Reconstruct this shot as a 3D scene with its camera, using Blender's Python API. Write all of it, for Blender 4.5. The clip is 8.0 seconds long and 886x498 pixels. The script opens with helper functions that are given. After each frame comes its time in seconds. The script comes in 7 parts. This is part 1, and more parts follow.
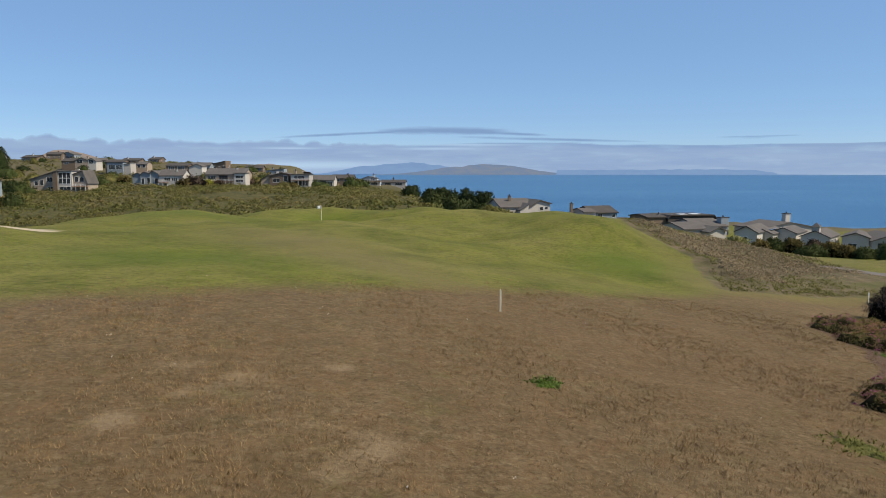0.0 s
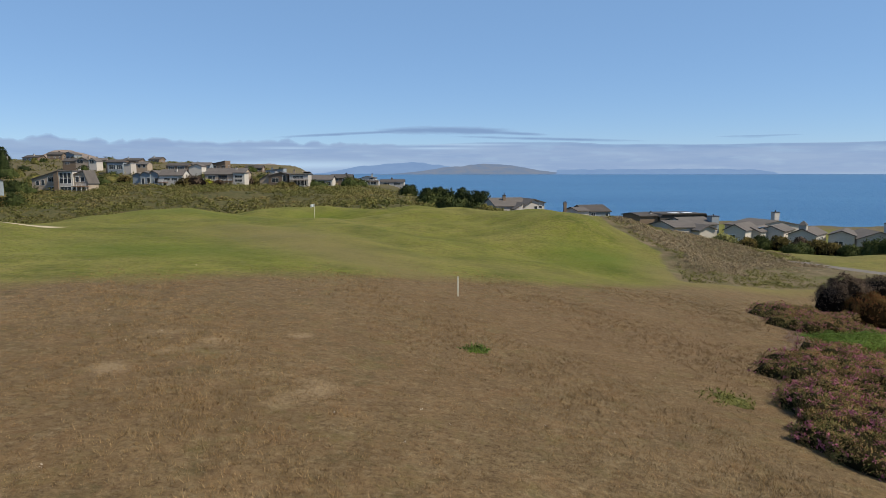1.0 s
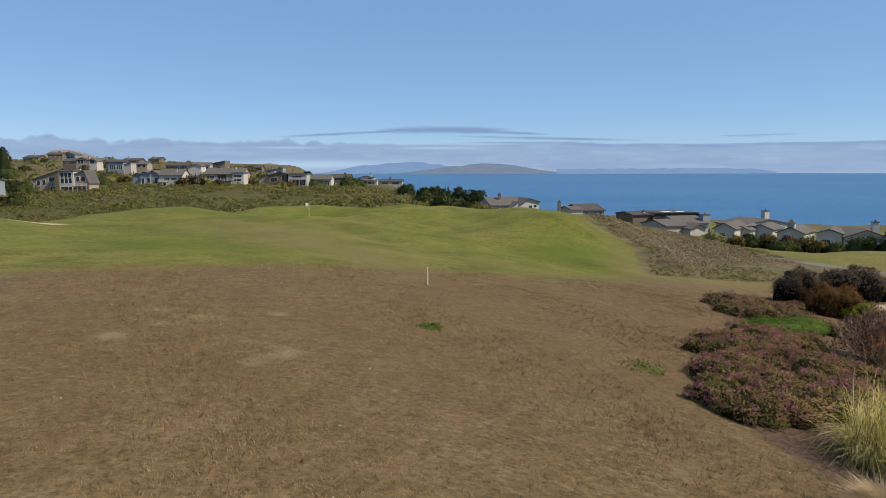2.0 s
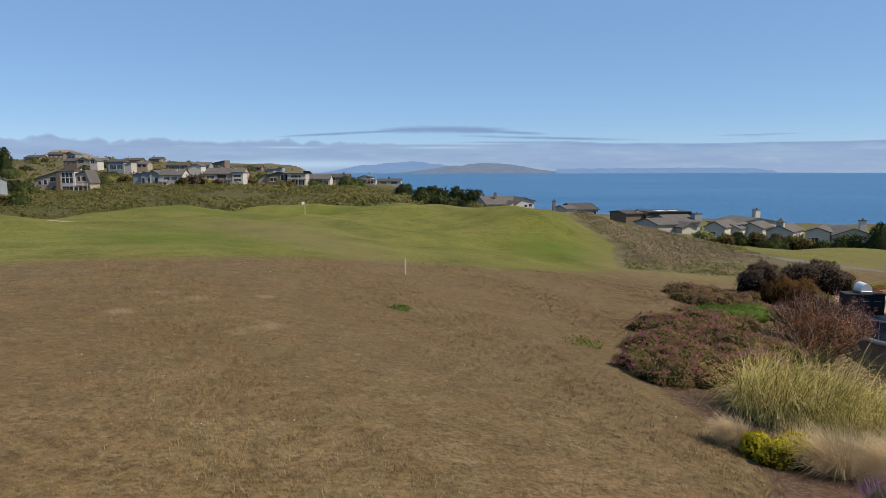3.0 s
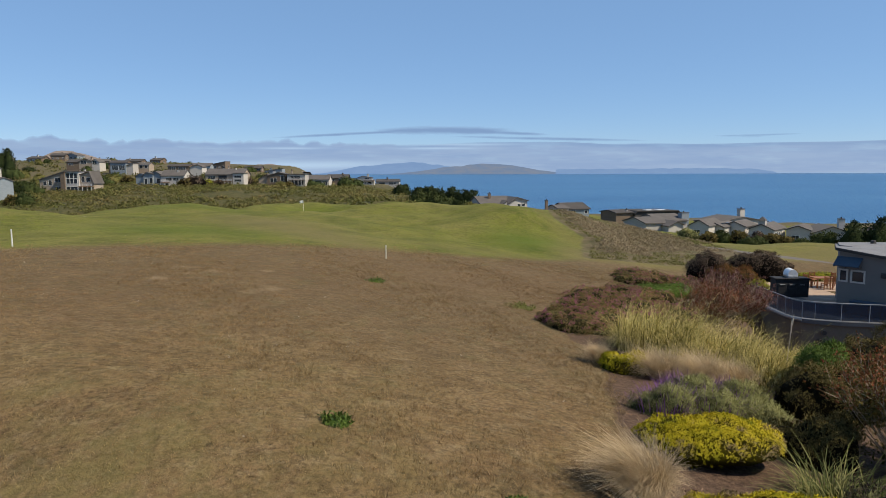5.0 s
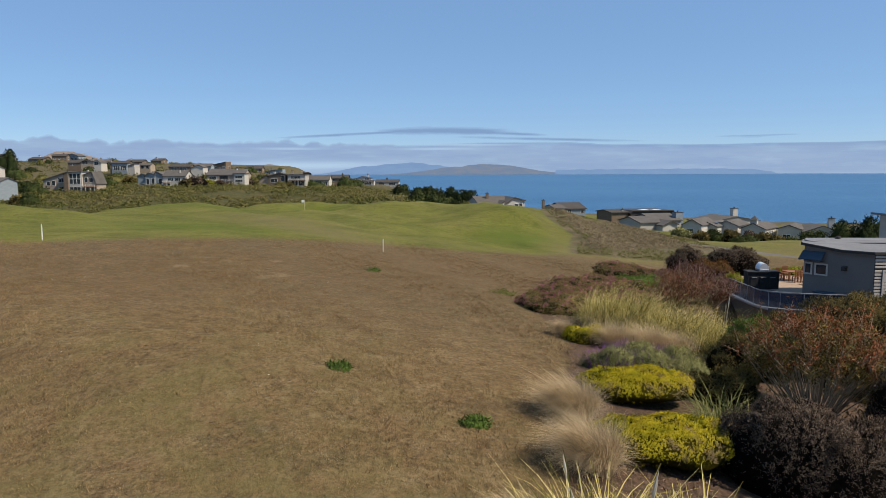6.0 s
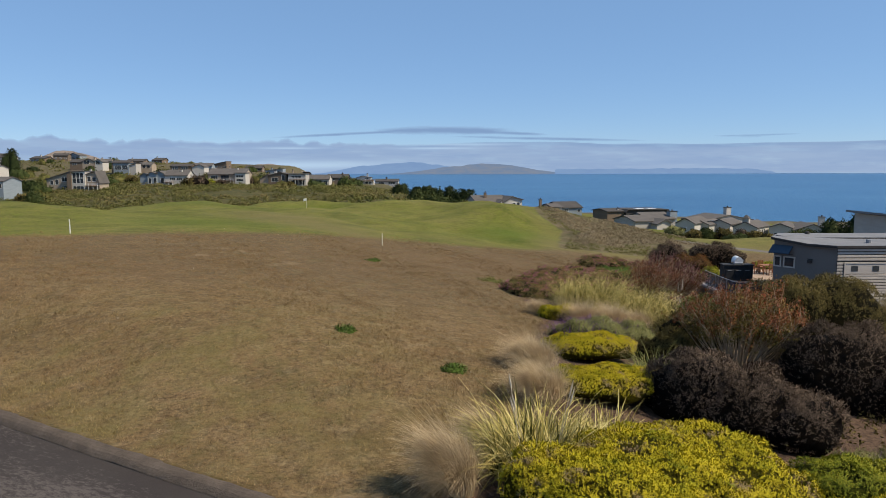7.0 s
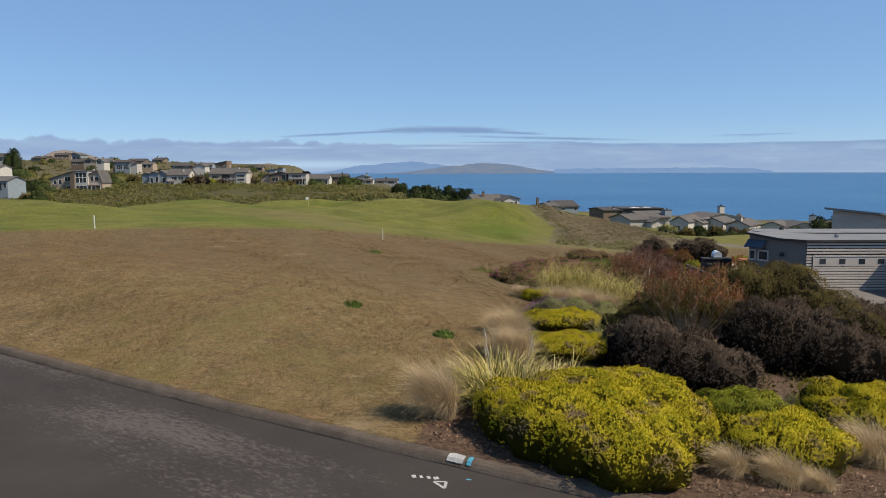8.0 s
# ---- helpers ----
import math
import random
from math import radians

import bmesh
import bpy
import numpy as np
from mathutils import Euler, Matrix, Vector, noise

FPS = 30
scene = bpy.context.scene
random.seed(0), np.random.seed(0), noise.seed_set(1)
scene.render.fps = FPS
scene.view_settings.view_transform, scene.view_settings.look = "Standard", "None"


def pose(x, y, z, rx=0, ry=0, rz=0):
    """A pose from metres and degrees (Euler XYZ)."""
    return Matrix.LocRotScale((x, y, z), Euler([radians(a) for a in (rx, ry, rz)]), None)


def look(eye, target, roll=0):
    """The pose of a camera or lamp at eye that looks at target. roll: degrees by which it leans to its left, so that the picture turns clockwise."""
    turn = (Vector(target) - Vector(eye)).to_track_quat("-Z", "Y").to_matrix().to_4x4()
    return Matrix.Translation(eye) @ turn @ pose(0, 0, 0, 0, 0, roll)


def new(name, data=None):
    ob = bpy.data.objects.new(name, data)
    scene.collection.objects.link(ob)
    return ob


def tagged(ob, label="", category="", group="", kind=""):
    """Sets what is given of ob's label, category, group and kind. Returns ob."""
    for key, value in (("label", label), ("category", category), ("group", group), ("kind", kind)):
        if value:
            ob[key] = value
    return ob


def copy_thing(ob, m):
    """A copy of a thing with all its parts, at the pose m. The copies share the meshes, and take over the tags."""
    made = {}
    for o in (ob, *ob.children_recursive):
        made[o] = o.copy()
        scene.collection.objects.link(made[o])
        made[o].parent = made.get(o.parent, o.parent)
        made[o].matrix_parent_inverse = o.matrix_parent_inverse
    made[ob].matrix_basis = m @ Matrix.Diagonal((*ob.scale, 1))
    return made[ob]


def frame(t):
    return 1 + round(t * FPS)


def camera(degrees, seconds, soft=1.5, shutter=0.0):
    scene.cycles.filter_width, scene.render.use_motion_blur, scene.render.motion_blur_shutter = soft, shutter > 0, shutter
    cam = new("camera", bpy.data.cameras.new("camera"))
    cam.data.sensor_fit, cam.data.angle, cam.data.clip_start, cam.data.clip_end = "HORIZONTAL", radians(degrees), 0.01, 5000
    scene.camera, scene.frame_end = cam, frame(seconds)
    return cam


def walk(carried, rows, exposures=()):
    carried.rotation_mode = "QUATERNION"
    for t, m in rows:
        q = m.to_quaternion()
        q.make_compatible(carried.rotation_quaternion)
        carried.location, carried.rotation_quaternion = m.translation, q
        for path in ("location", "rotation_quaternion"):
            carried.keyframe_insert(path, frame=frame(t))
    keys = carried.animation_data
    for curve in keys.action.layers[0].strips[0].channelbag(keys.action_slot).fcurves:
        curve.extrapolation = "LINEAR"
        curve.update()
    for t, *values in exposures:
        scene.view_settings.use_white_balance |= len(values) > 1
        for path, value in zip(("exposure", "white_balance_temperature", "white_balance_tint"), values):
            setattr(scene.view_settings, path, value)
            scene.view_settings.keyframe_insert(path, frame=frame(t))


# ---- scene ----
cam = camera(65.5, 8.0, 0.7)
METRES, EYE, TILT, LEAN, TURN = 18.5, 5.0, -6.57, 0.0, 0.0
ROWS = [
    (0.0, 0.0000, 0.0000, 0.0000, -0.000, 0.000, 0.00),
    (0.5, 0.0404, -0.0769, -0.0090, 0.028, -0.021, 0.02),
    (1.0, 0.0778, -0.1529, -0.0178, 0.042, -0.028, 0.05),
    (1.5, 0.1124, -0.2255, -0.0253, 0.049, -0.042, 0.09),
    (3.0, 0.2056, -0.4492, -0.0501, 0.070, -0.091, 0.13),
    (3.5, 0.2302, -0.5248, -0.0595, 0.070, -0.070, 0.16),
    (4.0, 0.2499, -0.6034, -0.0687, 0.077, -0.063, 0.18),
    (4.5, 0.2668, -0.6827, -0.0784, 0.070, -0.056, 0.17),
    (6.0, 0.3044, -0.9407, -0.1083, 0.056, -0.000, 0.18),
    (6.5, 0.3143, -1.0329, -0.1193, 0.042, -0.014, 0.17),
    (7.0, 0.3226, -1.1242, -0.1292, 0.028, -0.042, 0.16),
    (7.5, 0.3298, -1.2153, -0.1388, 0.000, -0.056, 0.16),
    (8.0, 0.3343, -1.3049, -0.1494, -0.021, -0.084, 0.19),
]
EXPOSURE = 0.29
walk(cam, [(t, pose(0, 0, EYE, TILT, LEAN, TURN) @ pose(METRES * x, METRES * y, METRES * z, 90 + pitch, roll, yaw)) for t, x, y, z, yaw, pitch, roll in ROWS],
     exposures=[(0.0, EXPOSURE), (8.0, EXPOSURE)])

# ---------------------------------------------------------------- sky and sun
SUN_EL, SUN_AZ = 50.0, 108.0   # degrees above the horizon; clockwise from the view direction (+y)
world = bpy.data.worlds.new("world")
scene.world = world
world.use_nodes = True
wn = world.node_tree
bg = wn.nodes["Background"]
sky = wn.nodes.new("ShaderNodeTexSky")
sky.sky_type = "NISHITA"
sky.sun_disc = False
sky.sun_elevation = radians(SUN_EL)
sky.sun_rotation = radians(SUN_AZ)
sky.altitude = 0.0
sky.air_density = 0.72
sky.dust_density = 0.0
sky.ozone_density = 4.5
tone = wn.nodes.new("ShaderNodeMix")
tone.data_type, tone.blend_type = "RGBA", "MULTIPLY"
tone.inputs[0].default_value = 1.0
tone.inputs[7].default_value = (1.0, 1.01, 1.0, 1.0)
wn.links.new(sky.outputs[0], tone.inputs[6])
haze = wn.nodes.new("ShaderNodeMix")   # thin even sea haze over the whole sky
haze.data_type = "RGBA"
haze.inputs[0].default_value = 0.55
haze.inputs[7].default_value = (1.95, 3.55, 6.1, 1.0)
wn.links.new(tone.outputs[2], haze.inputs[6])
wn.links.new(haze.outputs[2], bg.inputs[0])
bg.inputs[1].default_value = 0.1
sun_data = bpy.data.lights.new("sun", "SUN")
sun_data.energy = 5.0
sun_data.angle = radians(0.53)
sun_data.color = (1.0, 0.88, 0.70)
sun = new("sun", sun_data)
sa, se = radians(SUN_AZ), radians(SUN_EL)
sun_from = Vector((math.sin(sa) * math.cos(se), math.cos(sa) * math.cos(se), math.sin(se)))
sun.matrix_world = look(sun_from * 50, (0, 0, 0))


# ---------------------------------------------------------------- materials
def col(c):
    return (c[0], c[1], c[2], 1.0)


class Mat:
    """A small wrapper for node materials."""

    def __init__(self, name, rough=0.8, metal=0.0, spec=0.3):
        self.m = bpy.data.materials.new(name)
        self.m.use_nodes = True
        self.t = self.m.node_tree
        self.b = self.t.nodes["Principled BSDF"]
        self.b.inputs["Roughness"].default_value = rough
        self.b.inputs["Metallic"].default_value = metal
        self.b.inputs["Specular IOR Level"].default_value = spec
        self.xyz = None

    def node(self, kind, **kw):
        n = self.t.nodes.new(kind)
        for k, v in kw.items():
            n.inputs[k].default_value = v
        return n

    def link(self, a, b):
        self.t.links.new(a, b)

    def pos(self):
        if self.xyz is None:
            self.xyz = self.node("ShaderNodeTexCoord").outputs["Object"]
        return self.xyz

    def noise(self, scale, detail=4.0, rough=0.6, stretch=None):
        n = self.node("ShaderNodeTexNoise", Scale=scale, Detail=detail, Roughness=rough)
        src = self.pos()
        if stretch:
            mp = self.node("ShaderNodeMapping")
            mp.inputs["Scale"].default_value = stretch
            self.link(src, mp.inputs[0])
            src = mp.outputs[0]
        self.link(src, n.inputs["Vector"])
        return n.outputs["Fac"]

    def ramp(self, fac, stops, mode="LINEAR"):
        r = self.node("ShaderNodeValToRGB")
        r.color_ramp.interpolation = mode
        e = r.color_ramp.elements
        while len(e) < len(stops):
            e.new(0.5)
        for el, (p, c) in zip(e, stops):
            el.position = p
            el.color = col(c) if not isinstance(c, (int, float)) else (c, c, c, 1)
        self.link(fac, r.inputs[0])
        return r.outputs[0]

    def mix(self, fac, a, b, mode="MIX"):
        n = self.t.nodes.new("ShaderNodeMix")
        n.data_type, n.blend_type = "RGBA", mode
        for k, v in ((0, fac), (6, a), (7, b)):
            sock = n.inputs[k]
            if isinstance(v, (int, float)):
                sock.default_value = v if k == 0 else (v, v, v, 1)
            elif isinstance(v, tuple):
                sock.default_value = col(v)
            else:
                self.link(v, sock)
        return n.outputs[2]

    def math(self, op, a, b=0.0, clamp=False):
        n = self.t.nodes.new("ShaderNodeMath")
        n.operation, n.use_clamp = op, clamp
        for s, v in zip(n.inputs, (a, b)):
            if isinstance(v, (int, float)):
                s.default_value = v
            else:
                self.link(v, s)
        return n.outputs[0]

    def near(self, x, y, r0, r1):
        """1 within r0 metres of a place in the plan, 0 beyond r1."""
        sub = self.t.nodes.new("ShaderNodeVectorMath")
        sub.operation = "DISTANCE"
        flatten = self.t.nodes.new("ShaderNodeVectorMath")
        flatten.operation = "MULTIPLY"
        flatten.inputs[1].default_value = (1, 1, 0)
        self.link(self.pos(), flatten.inputs[0])
        self.link(flatten.outputs[0], sub.inputs[0])
        sub.inputs[1].default_value = (x, y, 0)
        k = self.math("DIVIDE", self.math("SUBTRACT", r1, sub.outputs["Value"]), r1 - r0, True)
        return k

    def attr(self, name):
        n = self.t.nodes.new("ShaderNodeAttribute")
        n.attribute_name = name
        return n

    def island(self):
        return self.t.nodes.new("ShaderNodeNewGeometry").outputs["Random Per Island"]

    def base(self, c):
        if isinstance(c, tuple):
            self.b.inputs["Base Color"].default_value = col(c)
        else:
            self.link(c, self.b.inputs["Base Color"])
        return self

    def bump(self, h, strength=0.4, dist=0.02):
        n = self.node("ShaderNodeBump", Strength=strength, Distance=dist)
        self.link(h, n.inputs["Height"])
        self.link(n.outputs[0], self.b.inputs["Normal"])
        return self


def two_scale(name, a, b, c, s1, s2, rough=0.85, bump=0.3, dist=0.02, stretch=None, spec=0.25):
    """Two noise scales: a to b over the large one, towards c on the fine one."""
    m = Mat(name, rough, spec=spec)
    big, fine = m.noise(s1, 4, stretch=stretch), m.noise(s2, 5, 0.7, stretch=stretch)
    k = m.mix(m.ramp(big, [(0.35, 0.0), (0.65, 1.0)]), a, b)
    m.base(m.mix(m.ramp(fine, [(0.45, 0.0), (0.75, 0.7)]), k, c))
    m.bump(fine, bump, dist)
    return m.m


def leafy(name, stops, rough=0.6, trans=0.25, clump=1.2, vary=0.5):
    """Leaves: colour by leaf (island) and by clump, with some light passing through."""
    m = Mat(name, rough, spec=0.08)
    a = m.mix(vary, m.noise(clump, 3), m.island())
    c = m.ramp(a, stops)
    m.base(c)
    tr = m.node("ShaderNodeBsdfTranslucent")
    m.link(c, tr.inputs[0])
    mx = m.node("ShaderNodeMixShader")
    mx.inputs[0].default_value = trans
    m.link(m.b.outputs[0], mx.inputs[1])
    m.link(tr.outputs[0], mx.inputs[2])
    m.link(mx.outputs[0], m.t.nodes["Material Output"].inputs[0])
    return m.m


# ---------------------------------------------------------------- building helpers
def mesh_np(name, verts, faces, mat, smooth=False, normals=None):
    me = bpy.data.meshes.new(name)
    verts, faces = np.asarray(verts, np.float32), np.asarray(faces, np.int32)
    n, k = faces.shape
    me.vertices.add(len(verts))
    me.vertices.foreach_set("co", verts.ravel())
    me.loops.add(n * k)
    me.loops.foreach_set("vertex_index", faces.ravel())
    me.polygons.add(n)
    me.polygons.foreach_set("loop_start", np.arange(0, n * k, k, dtype=np.int32))
    me.polygons.foreach_set("use_smooth", np.full(n, smooth))
    me.update(calc_edges=True)
    me.validate()
    me.materials.append(mat)
    if normals is not None:
        me.polygons.foreach_set("use_smooth", np.ones(n, bool))
        me.normals_split_custom_set_from_vertices(np.asarray(normals, np.float32))
    return me


def part_np(name, verts, faces, mat, parent, label="", smooth=False, normals=None):
    ob = new(name, mesh_np(name, verts, faces, mat, smooth, normals))
    ob.parent = parent
    if label:
        tagged(ob, label)
    return ob


def part(name, bm, mat, parent, label="", smooth=False):
    bmesh.ops.recalc_face_normals(bm, faces=bm.faces[:])
    me = bpy.data.meshes.new(name)
    bm.to_mesh(me)
    bm.free()
    me.materials.append(mat)
    if smooth:
        me.polygons.foreach_set("use_smooth", np.ones(len(me.polygons), bool))
    ob = new(name, me)
    ob.parent = parent
    if label:
        tagged(ob, label)
    return ob


def thing(name, x, y, z, rot, label, category, group="", kind=""):
    ob = new(name)
    ob.empty_display_size = 0.2
    ob.matrix_world = pose(x, y, z, 0, 0, rot)
    return tagged(ob, label, category, group, kind)


def add_box(bm, x0, x1, y0, y1, z0, z1, bevel=0.0):
    r = bmesh.ops.create_cube(bm, size=1.0)
    for v in r["verts"]:
        v.co = Vector((x0 + (v.co.x + 0.5) * (x1 - x0), y0 + (v.co.y + 0.5) * (y1 - y0), z0 + (v.co.z + 0.5) * (z1 - z0)))
    if bevel:
        edges = list({e for v in r["verts"] for e in v.link_edges})
        bmesh.ops.bevel(bm, geom=edges, offset=bevel, segments=1, affect="EDGES")


def box(x0, x1, y0, y1, z0, z1, bevel=0.0):
    bm = bmesh.new()
    add_box(bm, x0, x1, y0, y1, z0, z1, bevel)
    return bm


def add_prism(bm, poly, a0, a1, axis):
    """Extrudes a polygon of (u, z) along axis x (u is y) or y (u is x)."""
    def at(u, z, a):
        return Vector((a, u, z)) if axis == "x" else Vector((u, a, z))
    n = len(poly)
    lo, hi = [bm.verts.new(at(u, z, a0)) for u, z in poly], [bm.verts.new(at(u, z, a1)) for u, z in poly]
    bm.faces.new(lo)
    bm.faces.new(hi[::-1])
    for i in range(n):
        bm.faces.new((lo[i], hi[i], hi[(i + 1) % n], lo[(i + 1) % n]))


def prism(poly, a0, a1, axis):
    bm = bmesh.new()
    add_prism(bm, poly, a0, a1, axis)
    return bm


def add_tube(bm, p, q, r0, r1, seg=6):
    p, q = Vector(p), Vector(q)
    m = (q - p).to_track_quat("Z", "Y").to_matrix()
    ends = []
    for c, r in ((p, r0), (q, r1)):
        ends.append([bm.verts.new(c + m @ Vector((r * math.cos(6.2832 * i / seg), r * math.sin(6.2832 * i / seg), 0))) for i in range(seg)])
    for i in range(seg):
        j = (i + 1) % seg
        bm.faces.new((ends[0][i], ends[0][j], ends[1][j], ends[1][i]))
    bm.faces.new(ends[0][::-1])
    bm.faces.new(ends[1])


# ---------------------------------------------------------------- terrain
# terrain begin
def step(a, b, v):
    k = np.clip((np.asarray(v, float) - a) / (b - a), 0, 1)
    return k * k * (3 - 2 * k)


MOUNDS = (  # centre x, y, half widths, height
    (-32.9, 70.1, 11.2, 9.8, 1.64), (-39.5, 43.3, 8.2, 8.8, 1.43), (-7.7, 86.5, 21.9, 14.3, 1.71), (13.0, 70.1, 19.1, 7.6, 2.3),
    (12.3, 58.1, 6.6, 8.4, 2.78), (-11.3, 79.7, 9.1, 10.9, -4.3), (-57.3, 84.2, 20.4, 26.0, -8.8), (-8.0, 104.4, 17.9, 9.5, -2.0),
    (5.8, -3.3, 12.1, 8.2, 0.57), (-29.9, 35.9, 9.5, 8.2, 1.0), (8.1, 87.0, 3.3, 13.4, -1.9), (-37.9, 85.0, 11.4, 11.5, -3.0),
)


def kerb_y(x):
    """The lawn side of the kerb, a nearly straight line with a slight bow."""
    return -9.38 - 0.5505 * x + 0.00265 * x ** 2 * step(30, 10, np.abs(x))


def height(x, y):
    x, y = np.asarray(x, float), np.asarray(y, float)
    z = 1.6 * np.tanh((4.5 - x) / 11) - 0.02 * np.clip(y - 10, 0, 85)
    for cx, cy, rx, ry, a in MOUNDS:
        z = z + a * np.exp(-((x - cx) / rx) ** 2 - ((y - cy) / ry) ** 2)
    # small rolls in the mown ground, and the lip where the rough begins
    roll = step(30, 44, y) * step(104, 92, y) * step(24, 17, x)
    z = z + roll * (0.10 * np.sin(0.55 * x + 0.31 * y + 1.5 * np.sin(0.13 * y)) + 0.08 * np.sin(0.41 * x - 0.52 * y) + 0.05 * np.sin(1.1 * x + 0.6 * y))
    z = z + 0.45 * np.exp(-((x - 20.3) / 1.9) ** 2) * step(38, 48, y) * step(78, 64, y)
    # the garden falls away towards the house on the low side
    z = z - 2.4 * step(14, 30, x) * step(60, 30, y) * step(-25, 5, y)
    # a steep bank down to the light well before the terrace
    z = z + (-6.9 - z) * step(0, 2.6, x - 15.2 - 0.33 * (y - 5)) * step(3, 10, y) * step(31, 26, y)
    # level ground before the garage
    z = z + (-3.74 - z) * np.where(y < 24.4, step(31.6, 33, x), step(29, 32, x)) * step(8, 14, y) * step(52, 40, y)
    # the flank of the mound and the low fairway beyond
    z = z - 1.6 * step(20, 40, x) * step(35, 60, y)
    low = -7.8 - 0.055 * np.clip(x, -30, 140)
    z = z + (low - z) * step(0, 1, (y - 62 - 1.1 * np.clip(38 - x, 0, 45)) / 70.0)
    # the hill with the houses, and its rise inland
    hill = -12 + 9.5 * step(120, 265, y) + 15 * step(300, 620, y) * step(-70, -260, x) + 1.2 * np.sin(x / 31) * step(140, 260, y)
    hill = hill - 2.6 * np.exp(-((x + 143) / 28) ** 2 - ((y - 240) / 45) ** 2)
    z = z + (hill - z) * step(-2, -52, x) * step(95, 150, y)
    # the coast
    yc = 235 + 245 * step(10, -50, x) + 2600 * step(-60, -120, x)
    z = z + (-30 - z) * step(0, 110, y - yc)
    z = z + (-30 - z) * step(-25, 25, x + 0.2 * y) * step(470, 540, y)
    # the verge comes down to the road
    d = (y - kerb_y(x)) * 0.876
    road = -0.04 - 0.02 * x
    k = step(0.3, 6.5, d)
    z = z * k + (road + 0.13) * (1 - k)
    z = np.where(d < 0.25, road - 0.3, z)
    return z
# terrain end


def ground_z(x, y):
    return float(height(x, y))


def spaced(lo, hi, fine_lo, fine_hi, fine, growth):
    v = list(np.arange(fine_lo, fine_hi + 1e-6, fine))
    s = fine
    while v[-1] < hi:
        s *= growth
        v.append(v[-1] + s)
    s = fine
    while v[0] > lo:
        s *= growth
        v.insert(0, v[0] - s)
    return np.array(v)
# ---------------------------------------------------------------- ground materials
def ground_material():
    m = Mat("ground", 0.95, spec=0.1)
    sep = m.node("ShaderNodeSeparateXYZ")
    m.link(m.pos(), sep.inputs[0])
    X, Y = sep.outputs[0], sep.outputs[1]
    n_big, n_mid, n_fine = m.noise(0.12, 5), m.noise(0.55, 5, 0.65), m.noise(9.0, 6, 0.75)
    n_edge = m.noise(0.35, 6, 0.7)
    # dry grass of the lot
    n_tuft, n_pale, n_red = m.noise(2.4, 7, 0.8), m.noise(1.5, 7, 0.72), m.noise(1.1, 7, 0.8)
    dry = m.ramp(n_mid, [(0.28, (0.1117, 0.07478, 0.03277)), (0.5, (0.1696, 0.1154, 0.05222)), (0.72, (0.2232, 0.1617, 0.07797))])
    dry = m.mix(m.ramp(n_big, [(0.4, 0.0), (0.7, 0.5)]), dry, (0.1642, 0.1003, 0.04999))
    dry = m.mix(m.ramp(n_pale, [(0.50, 0.0), (0.66, 0.6)]), dry, (0.2447, 0.1806, 0.09979))
    # further out the grass is mixed towards a darker, greyer brown
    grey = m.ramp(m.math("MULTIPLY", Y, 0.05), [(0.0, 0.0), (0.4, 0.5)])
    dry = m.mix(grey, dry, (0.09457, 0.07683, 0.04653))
    dry = m.mix(m.ramp(n_fine, [(0.34, 0.95), (0.56, 0.0)]), dry, (0.04906, 0.03162, 0.01557))
    dry = m.mix(m.ramp(n_tuft, [(0.36, 0.8), (0.50, 0.0)]), dry, (0.06237, 0.04043, 0.01954))
    ripe = m.math("MULTIPLY", m.near(-5, 9, 3, 10), m.ramp(n_mid, [(0.3, 0.45), (0.7, 0.15)]))
    dry = m.mix(ripe, dry, (0.1024, 0.0625, 0.028))
    low = m.math("MULTIPLY", m.near(8, 19, 4, 13), m.ramp(n_mid, [(0.3, 0.6), (0.7, 0.25)]))
    dry = m.mix(low, dry, (0.1159, 0.07216, 0.03736))
    dry = m.mix(m.ramp(m.noise(0.8, 6, 0.75), [(0.54, 0.0), (0.68, 0.36)]), dry, (0.1024, 0.09674, 0.02962))
    dry = m.mix(m.ramp(n_red, [(0.48, 0.0), (0.62, 0.4)]), dry, (0.1447, 0.08373, 0.0396))
    dry = m.mix(m.ramp(m.noise(0.9, 8, 0.8), [(0.54, 0.0), (0.66, 0.6)]), dry, (0.06369, 0.05418, 0.02376))
    dry = m.mix(m.ramp(m.noise(5.0, 6, 0.85), [(0.52, 0.0), (0.66, 0.55)]), dry, (0.2268, 0.1773, 0.104))
    weedy = m.math("MULTIPLY", m.near(0, -7, 2, 9), m.ramp(m.noise(0.7, 6, 0.75), [(0.42, 0.0), (0.62, 0.5)]))
    dry = m.mix(weedy, dry, (0.1331, 0.1145, 0.03899))
    bare = m.attr("bare").outputs["Fac"]
    dry = m.mix(m.ramp(m.math("ADD", m.math("MULTIPLY", bare, 0.8), m.math("MULTIPLY", n_fine, 0.5)), [(0.5, 0.0), (0.85, 0.6)]), dry, (0.2308, 0.1712, 0.1018))
    # mown grass of the course
    streak = m.noise(0.11, 7, 0.7, stretch=(0.79, 1.03, 0.79))
    green = m.ramp(streak, [(0.36, (0.08133, 0.101, 0.0128)), (0.5, (0.1311, 0.1373, 0.0223)), (0.64, (0.1763, 0.1624, 0.0446))])
    green = m.mix(m.ramp(n_mid, [(0.35, 0.0), (0.8, 0.5)]), green, (0.1212, 0.1015, 0.0352))
    mow = m.noise(0.42, 7, 0.75, stretch=(0.81, 1.1, 0.95))
    green = m.mix(m.ramp(mow, [(0.34, 0.8), (0.55, 0.0)]), green, (0.04959, 0.06315, 0.0104))
